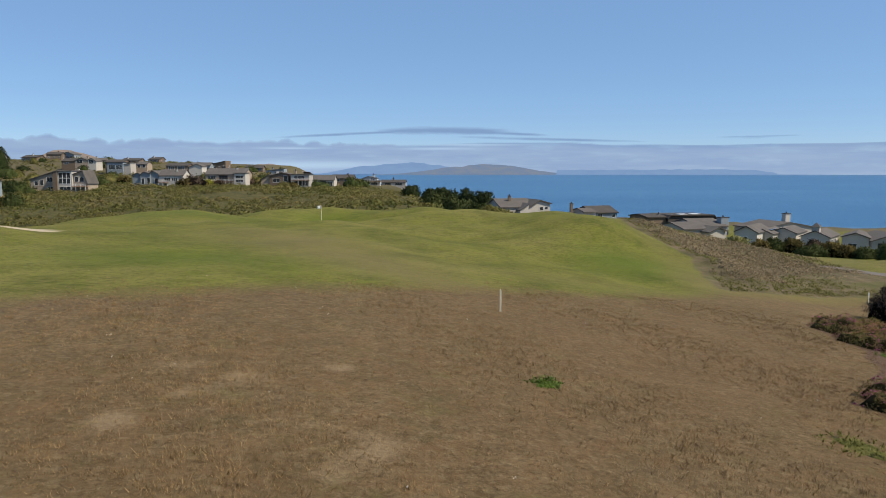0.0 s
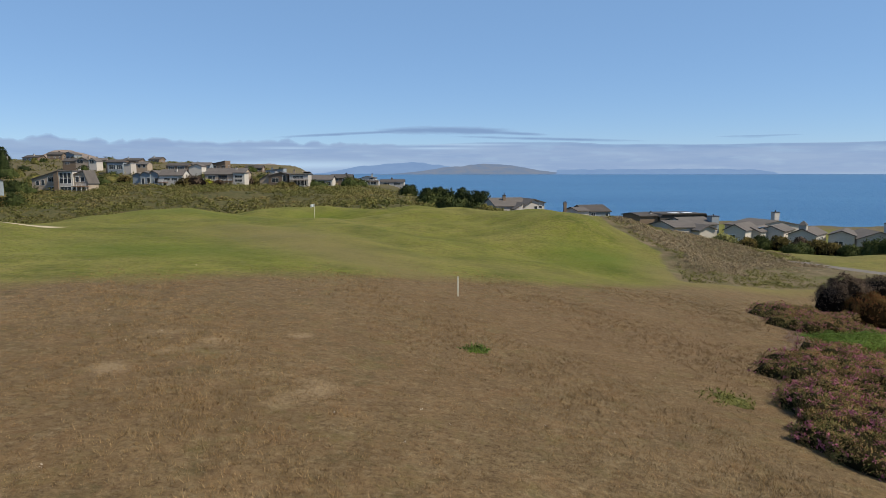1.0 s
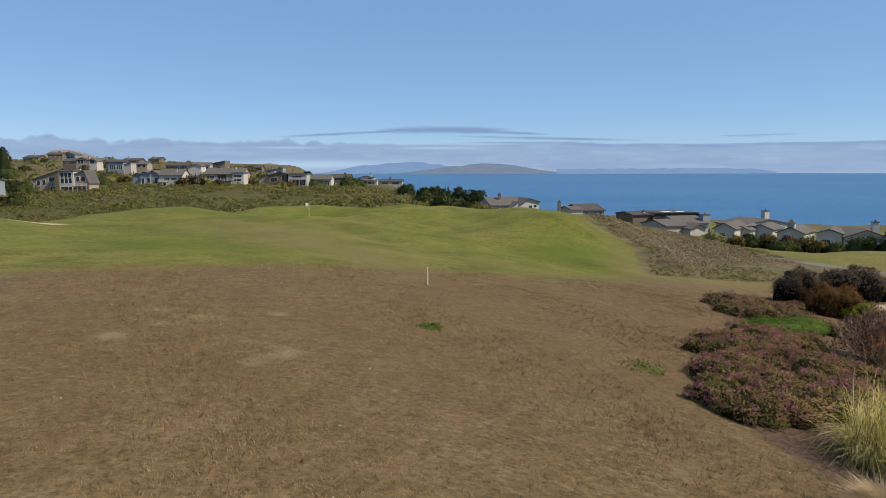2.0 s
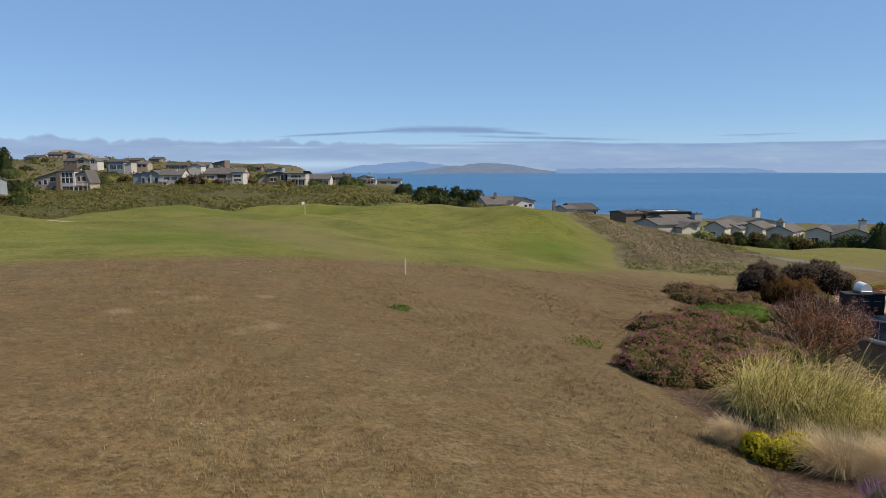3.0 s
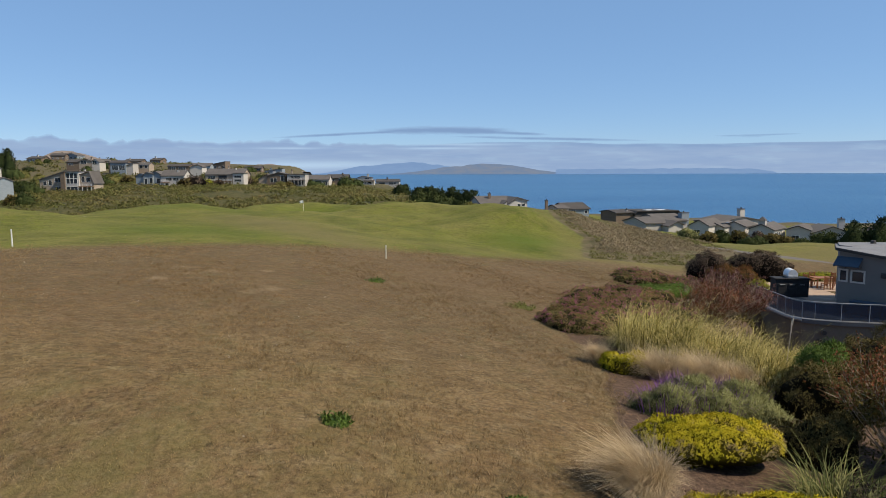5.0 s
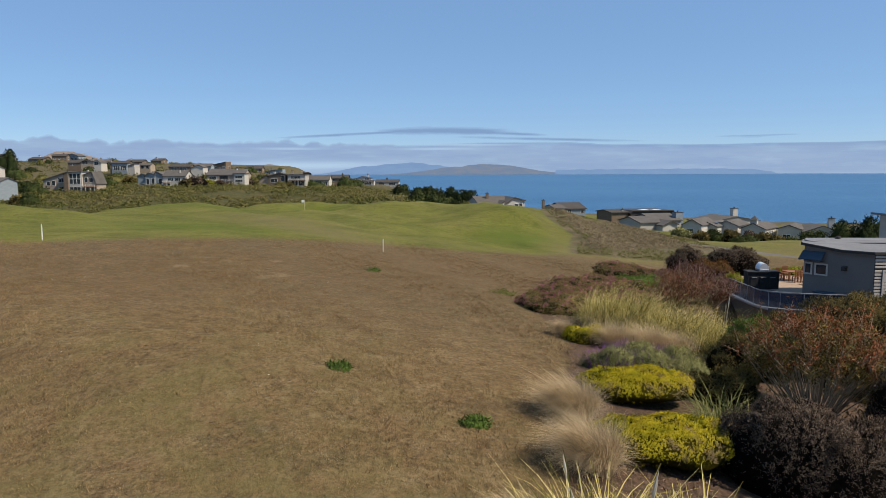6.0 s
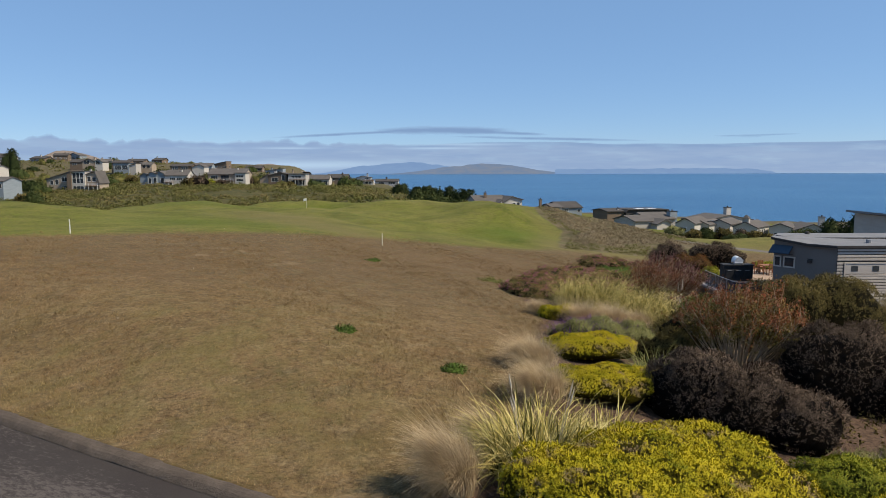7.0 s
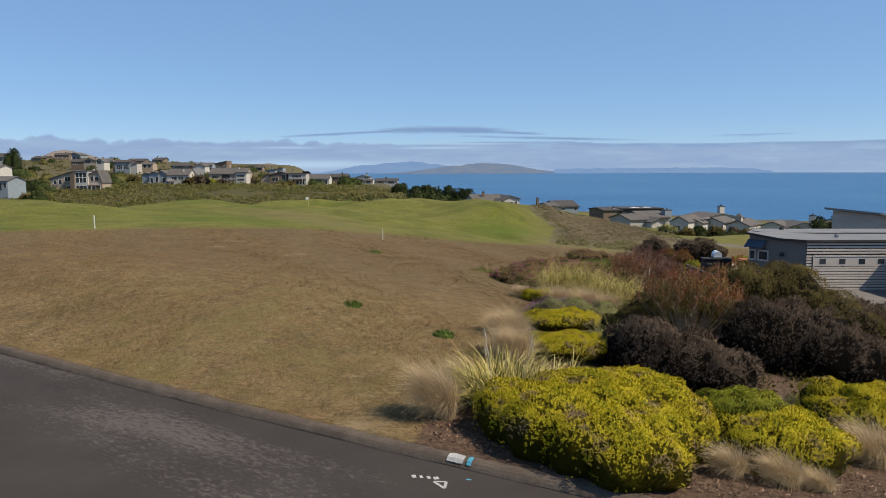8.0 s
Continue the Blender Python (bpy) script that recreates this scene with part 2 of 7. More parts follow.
    green = m.mix(m.ramp(m.noise(1.3, 7, 0.8), [(0.46, 0.0), (0.62, 0.6)]), green, (0.1488, 0.1247, 0.0437))
    green = m.mix(m.ramp(m.noise(4.5, 6, 0.8), [(0.38, 0.7), (0.52, 0.0)]), green, (0.0476, 0.05468, 0.0114))
    lush = m.attr("lush").outputs["Fac"]
    green = m.mix(m.math("MULTIPLY", lush, 0.8), green, (0.06425, 0.09312, 0.0105))
    tan = m.attr("tan").outputs["Fac"]
    green = m.mix(m.math("MULTIPLY", tan, 0.62), green, (0.1399, 0.1125, 0.0495))
    # edge between both, an uneven line
    edge = m.math("SUBTRACT", m.math("SUBTRACT", Y, m.math("MULTIPLY", X, 0.62)), 27.4)
    edge = m.math("ADD", edge, m.math("MULTIPLY", m.math("SUBTRACT", n_edge, 0.5), 5.0))
    g = m.ramp(m.math("ADD", m.math("MULTIPLY", edge, 0.35), 0.5), [(0.0, 0.0), (1.0, 1.0)])
    c = m.mix(g, dry, green)
    # rough growth on the flanks and the far slopes
    rough = m.ramp(n_mid, [(0.3, (0.055, 0.05, 0.024)), (0.5, (0.10, 0.08, 0.046)), (0.7, (0.15, 0.118, 0.075))])
    rough = m.mix(m.ramp(n_edge, [(0.5, 0.0), (0.7, 0.8)]), rough, (0.079, 0.0909, 0.0277))
    slope = m.ramp(n_edge, [(0.3, (0.0474, 0.049, 0.0158)), (0.5, (0.079, 0.0727, 0.0269)), (0.7, (0.118, 0.0909, 0.0435))])
    slope = m.mix(m.ramp(m.noise(0.8, 7, 0.8), [(0.38, 0.85), (0.54, 0.0)]), slope, (0.0237, 0.0269, 0.00948))
    rough = m.mix(m.attr("slope").outputs["Fac"], rough, slope)
    r = m.attr("rough").outputs["Fac"]
    r = m.ramp(m.math("ADD", r, m.math("MULTIPLY", m.math("SUBTRACT", n_edge, 0.5), 0.9)), [(0.4, 0.0), (0.6, 1.0)])
    c = m.mix(r, c, rough)
    # planting beds: bark mulch
    mul = m.ramp(n_fine, [(0.3, (0.0316, 0.0213, 0.0142)), (0.55, (0.0988, 0.0632, 0.0427)), (0.75, (0.19, 0.13, 0.0948))])
    b = m.attr("bed").outputs["Fac"]
    b = m.ramp(m.math("ADD", b, m.math("MULTIPLY", m.math("SUBTRACT", n_mid, 0.5), 0.7)), [(0.42, 0.0), (0.58, 1.0)])
    c = m.mix(b, c, mul)
    s = m.attr("sand").outputs["Fac"]
    c = m.mix(s, c, (0.395, 0.332, 0.245))
    m.base(c)
    m.bump(m.math("ADD", n_fine, m.math("MULTIPLY", n_mid, 2.2)), 0.7, 0.075)
    return m.m


def sea_material():
    m = Mat("sea", 0.3, spec=0.25)
    n = m.noise(0.004, 5, 0.6, stretch=(0.285, 2.09, 0.95))
    m.base(m.ramp(n, [(0.3, (0.012, 0.072, 0.175)), (0.5, (0.017, 0.09, 0.205)), (0.7, (0.042, 0.13, 0.245))]))
    w = m.noise(0.35, 6, 0.7)
    m.bump(w, 0.6, 1.2)
    return m.m


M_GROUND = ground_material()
M_SEA = sea_material()


def road_material():
    m = Mat("asphalt", 0.95, spec=0.08)
    fine, big = m.noise(90, 4, 0.7), m.noise(0.5, 4)
    c = m.mix(m.ramp(big, [(0.35, 0.0), (0.65, 1.0)]), (0.035, 0.0295, 0.028), (0.045, 0.039, 0.036))
    c = m.mix(m.ramp(fine, [(0.5, 0.0), (0.8, 0.5)]), c, (0.0924, 0.084, 0.0798))
    # scuffs run along the road in broken streaks
    turn = m.node("ShaderNodeMapping")
    turn.inputs["Rotation"].default_value = (0, 0, radians(28.8))
    m.link(m.pos(), turn.inputs[0])
    m.xyz = turn.outputs[0]
    sc = m.noise(17.0, 8, 0.9, stretch=(0.336, 0.84, 0.84))
    band = m.noise(0.4, 3, 0.5, stretch=(0.185, 1.01, 0.84))
    k = m.ramp(m.math("ADD", sc, m.math("MULTIPLY", band, 0.75)), [(0.96, 0.0), (1.2, 0.34)])
    c = m.mix(k, c, (0.168, 0.143, 0.13))
    m.base(c)
    m.bump(fine, 0.35, 0.006)
    return m.m


M_ROAD = road_material()
M_KERB = two_scale("kerb_concrete", (0.125, 0.1, 0.08), (0.085, 0.067, 0.054), (0.06, 0.048, 0.038), 2.2, 24, 0.95, 1.0, 0.03, spec=0.08)
M_PAINT = two_scale("road_paint", (0.42, 0.41, 0.39), (0.34, 0.33, 0.31), (0.12, 0.115, 0.11), 6, 50, 0.8, 0.2, 0.003)
M_BLUE = two_scale("blue_paint", (0.043, 0.241, 0.344), (0.0688, 0.301, 0.396), (0.172, 0.258, 0.284), 6, 50, 0.8, 0.2, 0.003)
M_SHINGLE = two_scale("grey_roof", (0.086, 0.0774, 0.0714), (0.112, 0.101, 0.0929), (0.0602, 0.0542, 0.0499), 0.4, 5, 0.9, 0.4, 0.03)
M_SHINGLE_D = two_scale("dark_roof", (0.0559, 0.0499, 0.0464), (0.0731, 0.0654, 0.0602), (0.0387, 0.0353, 0.0327), 0.4, 5, 0.9, 0.4, 0.03)
M_WALL_GREY = two_scale("grey_boards", (0.37, 0.345, 0.315), (0.43, 0.40, 0.365), (0.29, 0.265, 0.24), 0.5, 6, 0.85, 0.3, 0.02, (1, 1, 4))
M_WALL_TAN = two_scale("tan_boards", (0.31, 0.249, 0.189), (0.361, 0.301, 0.232), (0.241, 0.189, 0.146), 0.5, 6, 0.85, 0.3, 0.02, (1, 1, 4))
M_WALL_PALE = two_scale("pale_boards", (0.45, 0.42, 0.38), (0.51, 0.48, 0.435), (0.35, 0.325, 0.29), 0.5, 6, 0.85, 0.3, 0.02, (1, 1, 4))
M_WALL_BLUE = two_scale("blue_grey_boards", (0.206, 0.241, 0.267), (0.249, 0.284, 0.31), (0.155, 0.181, 0.206), 0.5, 6, 0.85, 0.3, 0.02, (1, 1, 4))
M_WALL_BROWN = two_scale("brown_boards", (0.146, 0.107, 0.0774), (0.189, 0.142, 0.103), (0.103, 0.0774, 0.0559), 0.5, 6, 0.85, 0.3, 0.02, (1, 1, 4))
M_TRIM = two_scale("white_trim", (0.70, 0.69, 0.66), (0.66, 0.65, 0.62), (0.5, 0.49, 0.47), 1, 12, 0.7, 0.1, 0.004)
M_ROOFSKY = two_scale("skylight_dome", (0.62, 0.63, 0.65), (0.68, 0.69, 0.70), (0.5, 0.51, 0.53), 1, 12, 0.3, 0.1, 0.004)
M_CONCRETE = two_scale("concrete", (0.31, 0.284, 0.258), (0.361, 0.335, 0.301), (0.241, 0.215, 0.198), 0.6, 14, 0.9, 0.2, 0.008)
M_WOOD = two_scale("weathered_wood", (0.172, 0.103, 0.0602), (0.224, 0.138, 0.0817), (0.112, 0.0688, 0.043), 1.2, 18, 0.75, 0.3, 0.006, (1, 1, 0.15))
M_STEM = two_scale("grey_stems", (0.34, 0.27, 0.19), (0.42, 0.34, 0.25), (0.16, 0.12, 0.09), 3, 30, 0.9, 0.3, 0.01)
# twig colour with the shade inside a crown painted in
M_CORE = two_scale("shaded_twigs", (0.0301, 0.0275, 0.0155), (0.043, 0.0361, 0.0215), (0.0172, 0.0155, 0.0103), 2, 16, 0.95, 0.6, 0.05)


def glass_material():
    m = Mat("window_glass", 0.06, spec=0.7)
    m.base(m.ramp(m.noise(0.7, 2), [(0.3, (0.018, 0.024, 0.03)), (0.7, (0.05, 0.06, 0.07))]))
    return m.m


M_GLASS = glass_material()
M_METAL = Mat("galvanised_metal", 0.45, 0.9)
M_METAL.base(M_METAL.ramp(M_METAL.noise(5, 4), [(0.3, (0.42, 0.43, 0.44)), (0.7, (0.58, 0.59, 0.60))]))
M_METAL = M_METAL.m

# ---------------------------------------------------------------- ground sheet
def bed_x(y):
    """The uneven line where the lawn ends and the planting begins."""
    y = np.asarray(y, float)
    return np.interp(y, (-11, -8, -5, 0, 4, 8.5, 11, 16.7, 21, 24, 29, 31, 34), (5.7, 7.45, 8.0, 8.85, 9.6, 9.5, 9.0, 10.8, 13.6, 15.2, 15.6, 18, 24)) + 0.15 * np.sin(y * 2.1)


def flank_x(y):
    """Where the mown mound passes into rough growth."""
    return np.interp(y, (36, 43, 51, 57, 75, 92), (15.5, 16.8, 18.4, 17.4, 18.0, 19.0))


def build_ground():
    xs = spaced(-1400, 900, -34, 44, 0.6, 1.08)
    ys = spaced(-160, 2900, -24, 108, 0.6, 1.07)
    ys = np.sort(np.concatenate([ys[(ys < -9.53) | (ys > -8.83)], [-9.45, -9.13, -9.07, -8.93]]))
    gx, gy = np.meshgrid(xs, ys)
    cx = np.clip(gx, -36, 36)
    gy = gy + (kerb_y(cx) + 9.38) * (1 - step(-6, 32, gy)) * (1 - step(-20, -60, gy))
    gz = height(gx, gy)
    far = step(105, 160, gy) + step(20, 34, gx) * step(40, 60, gy)
    gz = gz + np.clip(far, 0, 1) * 0.5 * (np.sin(gx * 0.21 + 1.3 * np.sin(gy * 0.13)) * np.sin(gy * 0.17 + np.sin(gx * 0.11)))
    ny, nx = gx.shape
    i = np.arange(ny * nx).reshape(ny, nx)
    faces = np.stack([i[:-1, :-1], i[:-1, 1:], i[1:, 1:], i[1:, :-1]], -1).reshape(-1, 4)
    me = mesh_np("ground", np.stack([gx, gy, gz], -1).reshape(-1, 3), faces, M_GROUND, True)
    fl = gx - flank_x(gy)
    rough = np.clip(step(-1.2, 1.2, fl) * step(-2.5, 2.0, gy - 39 - 0.6 * (gx - 16)), 0, 1) * (1 - step(44, 60, gx) * step(96, 112, gy) * step(230, 180, gy))
    rough = rough * (1 - step(33, 37, gx - 0.05 * gy) * step(38, 46, gy))
    rough = np.maximum(rough, step(100, 112, gy) * step(24, 12, gx))
    rough = np.maximum(rough, step(200, 240, gy))
    rough = np.maximum(rough, step(-70, -80, gx))
    bed = step(-0.5, 0.5, gx - bed_x(gy)) * step(34, 32, gy)
    lush = np.exp(-((gx - 12.5) / 4.2) ** 2 - ((gy - 46) / 5.0) ** 2) + 0.8 * np.exp(-((gx + 15) / 5) ** 2 - ((gy - 86) / 4) ** 2) + 0.7 * np.exp(-((gx + 13) / 7) ** 2 - ((gy - 31) / 3.5) ** 2) + 0.5 * np.exp(-((gx + 24) / 7) ** 2 - ((gy - 66) / 4) ** 2)
    swale = -1.2 - 0.75 * (gy - 30) + 0.009 * np.clip(gy - 30, 0, 40) ** 2
    tan = np.exp(-((gx - swale) / np.maximum(3.4 + 0.16 * (gy - 30), 1.0)) ** 2) * step(24, 29, gy) * step(58, 42, gy) + 0.55 * np.exp(-((gx - 8) / 7) ** 2 - ((gy - 35.5) / 2.2) ** 2) + 0.5 * step(2.2, 0.2, np.abs(gx - flank_x(gy) + 1.4)) * step(30, 40, gy)
    tan = np.maximum(tan, 0.45 * step(33, 37, gx - 0.05 * gy) * step(38, 46, gy) * step(110, 90, gy))
    tan = np.maximum(tan, step(12.5, 16, gx) * step(33, 36, gy) * step(48, 43, gy - 0.6 * (gx - 16)))
    bare = 0
    for cx, cy, r in ((-5.5, 13.6, 0.4), (-3.8, 13.2, 0.5), (-4.4, 12.0, 0.4), (-5.1, 10.3, 0.5), (-1.9, 10.9, 0.35), (-0.9, 10.2, 0.45), (-2.2, 14.4, 0.35), (-1.4, 9.2, 0.4), (4.6, -11.2, 0.5)):
        bare = bare + np.exp(-((gx - cx) / r) ** 2 - ((gy - cy) / (r * 1.2)) ** 2)
    sand = step(1.0, 0.8, ((gx + 27) / 1.8) ** 2 + ((gy - 44.6) / 1.8) ** 2)
    for name, v in (("rough", rough), ("bed", bed), ("lush", lush), ("tan", tan), ("bare", bare), ("sand", sand), ("slope", step(98, 110, gy) * step(30, 10, gx) * (1 - 0.8 * step(330, 420, gy)))):
        at = me.attributes.new(name, "FLOAT", "POINT")
        at.data.foreach_set("value", np.clip(v + 0 * gx, 0, 1).astype(np.float32).ravel())
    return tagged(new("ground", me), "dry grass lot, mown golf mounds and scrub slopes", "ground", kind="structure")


build_ground()


def build_sea():
    n, radius = 96, 4780.0
    ring = [(radius * math.cos(6.28319 * k / n), radius * math.sin(6.28319 * k / n), -25.0) for k in range(n)]
    inner = [(150 * math.cos(6.28319 * k / n), 150 * math.sin(6.28319 * k / n), -25.0) for k in range(n)]
    faces = [(k, (k + 1) % n, n + (k + 1) % n, n + k) for k in range(n)]
    me = mesh_np("water", inner + ring, [f[::-1] for f in faces], M_SEA)
    tagged(new("water", me), "calm blue sea with faint bands of wind", "sea", kind="structure")


build_sea()


def strip(points_a, points_b):
    n = len(points_a)
    v = list(points_a) + list(points_b)
    return v, [(k, k + 1, n + k + 1, n + k) for k in range(n - 1)]


def build_road():
    xs = np.arange(-70, 60, 0.25)
    ky = kerb_y(xs)
    z = -0.04 - 0.02 * xs
    nx, ny = -0.48, -0.877
    a = np.stack([xs, ky, z], -1)
    b = np.stack([xs + nx * 7.5, ky + ny * 7.5, z + 0.05], -1)
    v, f = strip(a, b)
    tagged(new("road", mesh_np("road", v, [q[::-1] for q in f], M_ROAD)), "worn dark asphalt road with pale scuffs", "road", kind="structure")
    prof = [(0.0, -0.2), (0.0, 0.01), (0.035, 0.06), (0.08, 0.105), (0.14, 0.13), (0.24, 0.135), (0.32, 0.12), (0.34, -0.2)]
    verts, faces = [], []
    for k, x in enumerate(xs):
        for d, h in prof:
            w = 0.014 * noise.noise(Vector((x * 0.9, d * 3, 0))) + 0.016 * noise.noise(Vector((x * 5.3, d * 9, 4)))
            verts.append((x - nx * (d + w), ky[k] - ny * (d + w), z[k] + h + 0.6 * w))
    m = len(prof)
    for k in range(len(xs) - 1):
        for j in range(m - 1):
            faces.append((k * m + j, (k + 1) * m + j, (k + 1) * m + j + 1, k * m + j + 1))
    tagged(new("kerb", mesh_np("kerb", verts, faces, M_KERB)), "weathered rolled concrete kerb beside the road", "kerb", kind="structure")


build_road()


def build_path():
    """A narrow cart path over the low ground behind the house."""
    pts = [(35.0, 62.0), (37.6, 59.6), (39.5, 56.2), (41.0, 51.5), (42.3, 46.0), (43.2, 40.0)]
    k = np.linspace(0, 5, 41)
    x, y = np.interp(k, range(6), [p[0] for p in pts]), np.interp(k, range(6), [p[1] for p in pts])
    w = 1.3 + 0.08 * np.sin(k * 3)
    a = np.stack([x - w, y - 0.3 * w, height(x - w, y) + 0.05], -1)
    b = np.stack([x + w, y + 0.3 * w, height(x + w, y) + 0.05], -1)
    v, f = strip(a, b)
    tagged(new("path", mesh_np("path", v, [q[::-1] for q in f], M_PATH, True)), "narrow grey path through mown grass", "path", kind="structure")


M_PATH = two_scale("path_asphalt", (0.129, 0.116, 0.112), (0.155, 0.142, 0.133), (0.0989, 0.0903, 0.086), 0.5, 14, 0.95, 0.2, 0.01, spec=0.05)
build_path()

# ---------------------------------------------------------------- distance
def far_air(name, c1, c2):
    """Land so far off that mostly the lit air before it is seen; that haze is its emission colour."""
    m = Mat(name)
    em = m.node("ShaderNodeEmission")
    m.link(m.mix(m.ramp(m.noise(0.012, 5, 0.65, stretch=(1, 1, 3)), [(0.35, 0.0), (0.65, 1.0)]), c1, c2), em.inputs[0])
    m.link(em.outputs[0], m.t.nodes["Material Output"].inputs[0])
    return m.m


def haze_hill(name, c1, c2):
    return two_scale(name, c1, c2, tuple(0.92 * v for v in c1), 0.004, 0.02, 0.95, 0.2, 5.0)


def ridge(name, x0, x1, y, top, depth, mat, label, seed, base=-27.0, lean=0.0):
    """A long hill: profile top(k) along x, rounded across."""
    n, m = 90, 10
    verts, faces = [], []
    for i in range(n + 1):
        k = i / n
        x = x0 + (x1 - x0) * k
        t = max(base, top(k)) * (1 + 0.10 * noise.fractal(Vector((k * 9, seed, 0)), 1.0, 2.0, 4))
        for j in range(m + 1):
            a = j / m
            yy = y + depth * (a - 0.5) + 60 * noise.noise(Vector((k * 7, a * 3, seed)))
            zz = base + (t - base) * math.sin(math.pi * a) ** 0.8 * (1 + 0.12 * noise.noise(Vector((k * 22, a * 5, seed + 3))) * math.sin(math.pi * a))
            verts.append((x + lean * depth * a, yy, zz))
    w = m + 1
    for i in range(n):
        for j in range(m):
            faces.append((i * w + j, (i + 1) * w + j, (i + 1) * w + j + 1, i * w + j + 1))
    return tagged(new(name, mesh_np(name, verts, faces, mat, True)), label, "hill", kind="structure")


def bell(k, c, w):
    return math.exp(-((k - c) / w) ** 2)


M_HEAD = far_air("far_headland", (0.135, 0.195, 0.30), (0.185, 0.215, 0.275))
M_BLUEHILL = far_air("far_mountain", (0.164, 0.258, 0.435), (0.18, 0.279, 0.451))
# browns greyed, with the haze before these hills put into the colour
M_BROWNHILL = haze_hill("brown_hills", (0.155, 0.128, 0.11), (0.185, 0.15, 0.125))


def bearing_x(bear, d):
    return (bear - 784) / 1218 * d


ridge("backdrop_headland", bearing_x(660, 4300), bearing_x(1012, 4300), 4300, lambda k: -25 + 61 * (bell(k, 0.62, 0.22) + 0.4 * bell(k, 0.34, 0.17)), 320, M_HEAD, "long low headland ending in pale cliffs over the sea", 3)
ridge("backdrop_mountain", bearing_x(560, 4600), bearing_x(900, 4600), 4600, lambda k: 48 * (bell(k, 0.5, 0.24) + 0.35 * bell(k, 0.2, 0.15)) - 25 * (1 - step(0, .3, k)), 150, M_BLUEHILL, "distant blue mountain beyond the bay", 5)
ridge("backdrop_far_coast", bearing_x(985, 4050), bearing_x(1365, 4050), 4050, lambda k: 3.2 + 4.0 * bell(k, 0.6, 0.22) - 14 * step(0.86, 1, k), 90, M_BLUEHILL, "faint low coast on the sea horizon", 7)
ridge("backdrop_brown_hill", bearing_x(60, 1900), bearing_x(270, 1900), 1900, lambda k: 40 * bell(k, 0.3, 0.2) + 18, 500, M_BROWNHILL, "dry brown hills behind the houses", 11, -20)
ridge("backdrop_brown_hill", bearing_x(200, 1750), bearing_x(545, 1750), 1750, lambda k: 14 * bell(k, 0.82, 0.10) + 17 * bell(k, 0.3, 0.3) + 4 * step(1, .8, k), 300, M_BROWNHILL, "dry brown hills behind the houses", 13, -20)


def cloud_material():
    m = Mat("cloud_bank")
    t = m.t
    uv = m.attr("band")
    n = m.node("ShaderNodeTexNoise", Scale=1.0, Detail=7.0, Roughness=0.6)
    mp = m.node("ShaderNodeMapping")
    mp.inputs["Scale"].default_value = (0.30, 1.9, 1.0)
    m.link(uv.outputs["Vector"], mp.inputs[0])
    m.link(mp.outputs[0], n.inputs["Vector"])
    n2 = m.node("ShaderNodeTexNoise", Scale=1.0, Detail=5.0, Roughness=0.6)
    mp2 = m.node("ShaderNodeMapping")
    mp2.inputs["Scale"].default_value = (0.13, 1.3, 1.0)
    mp2.inputs["Location"].default_value = (7.0, 3.0, 0.0)
    m.link(uv.outputs["Vector"], mp2.inputs[0])
    m.link(mp2.outputs[0], n2.inputs["Vector"])
    cover = m.attr("cover").outputs["Fac"]
    a = m.math("MULTIPLY", m.math("SUBTRACT", m.math("ADD", m.math("MULTIPLY", n.outputs[0], 0.7), cover), 0.72), 2.4, True)
    c = m.mix(m.ramp(n2.outputs[0], [(0.38, 0.0), (0.62, 1.0)]), (0.262, 0.352, 0.515), (0.222, 0.312, 0.49))
    c = m.mix(m.attr("grey").outputs["Fac"], c, (0.165, 0.262, 0.44))
    c = m.mix(m.attr("light").outputs["Fac"], c, (0.37, 0.50, 0.66))
    em = m.node("ShaderNodeEmission")
    m.link(c, em.inputs[0])
    tr = m.node("ShaderNodeBsdfTransparent")
    mx = m.node("ShaderNodeMixShader")
    m.link(m.math("MULTIPLY", a, 0.9), mx.inputs[0])
    m.link(tr.outputs[0], mx.inputs[1])
    m.link(em.outputs[0], mx.inputs[2])
    m.link(mx.outputs[0], t.nodes["Material Output"].inputs[0])
    return m.m


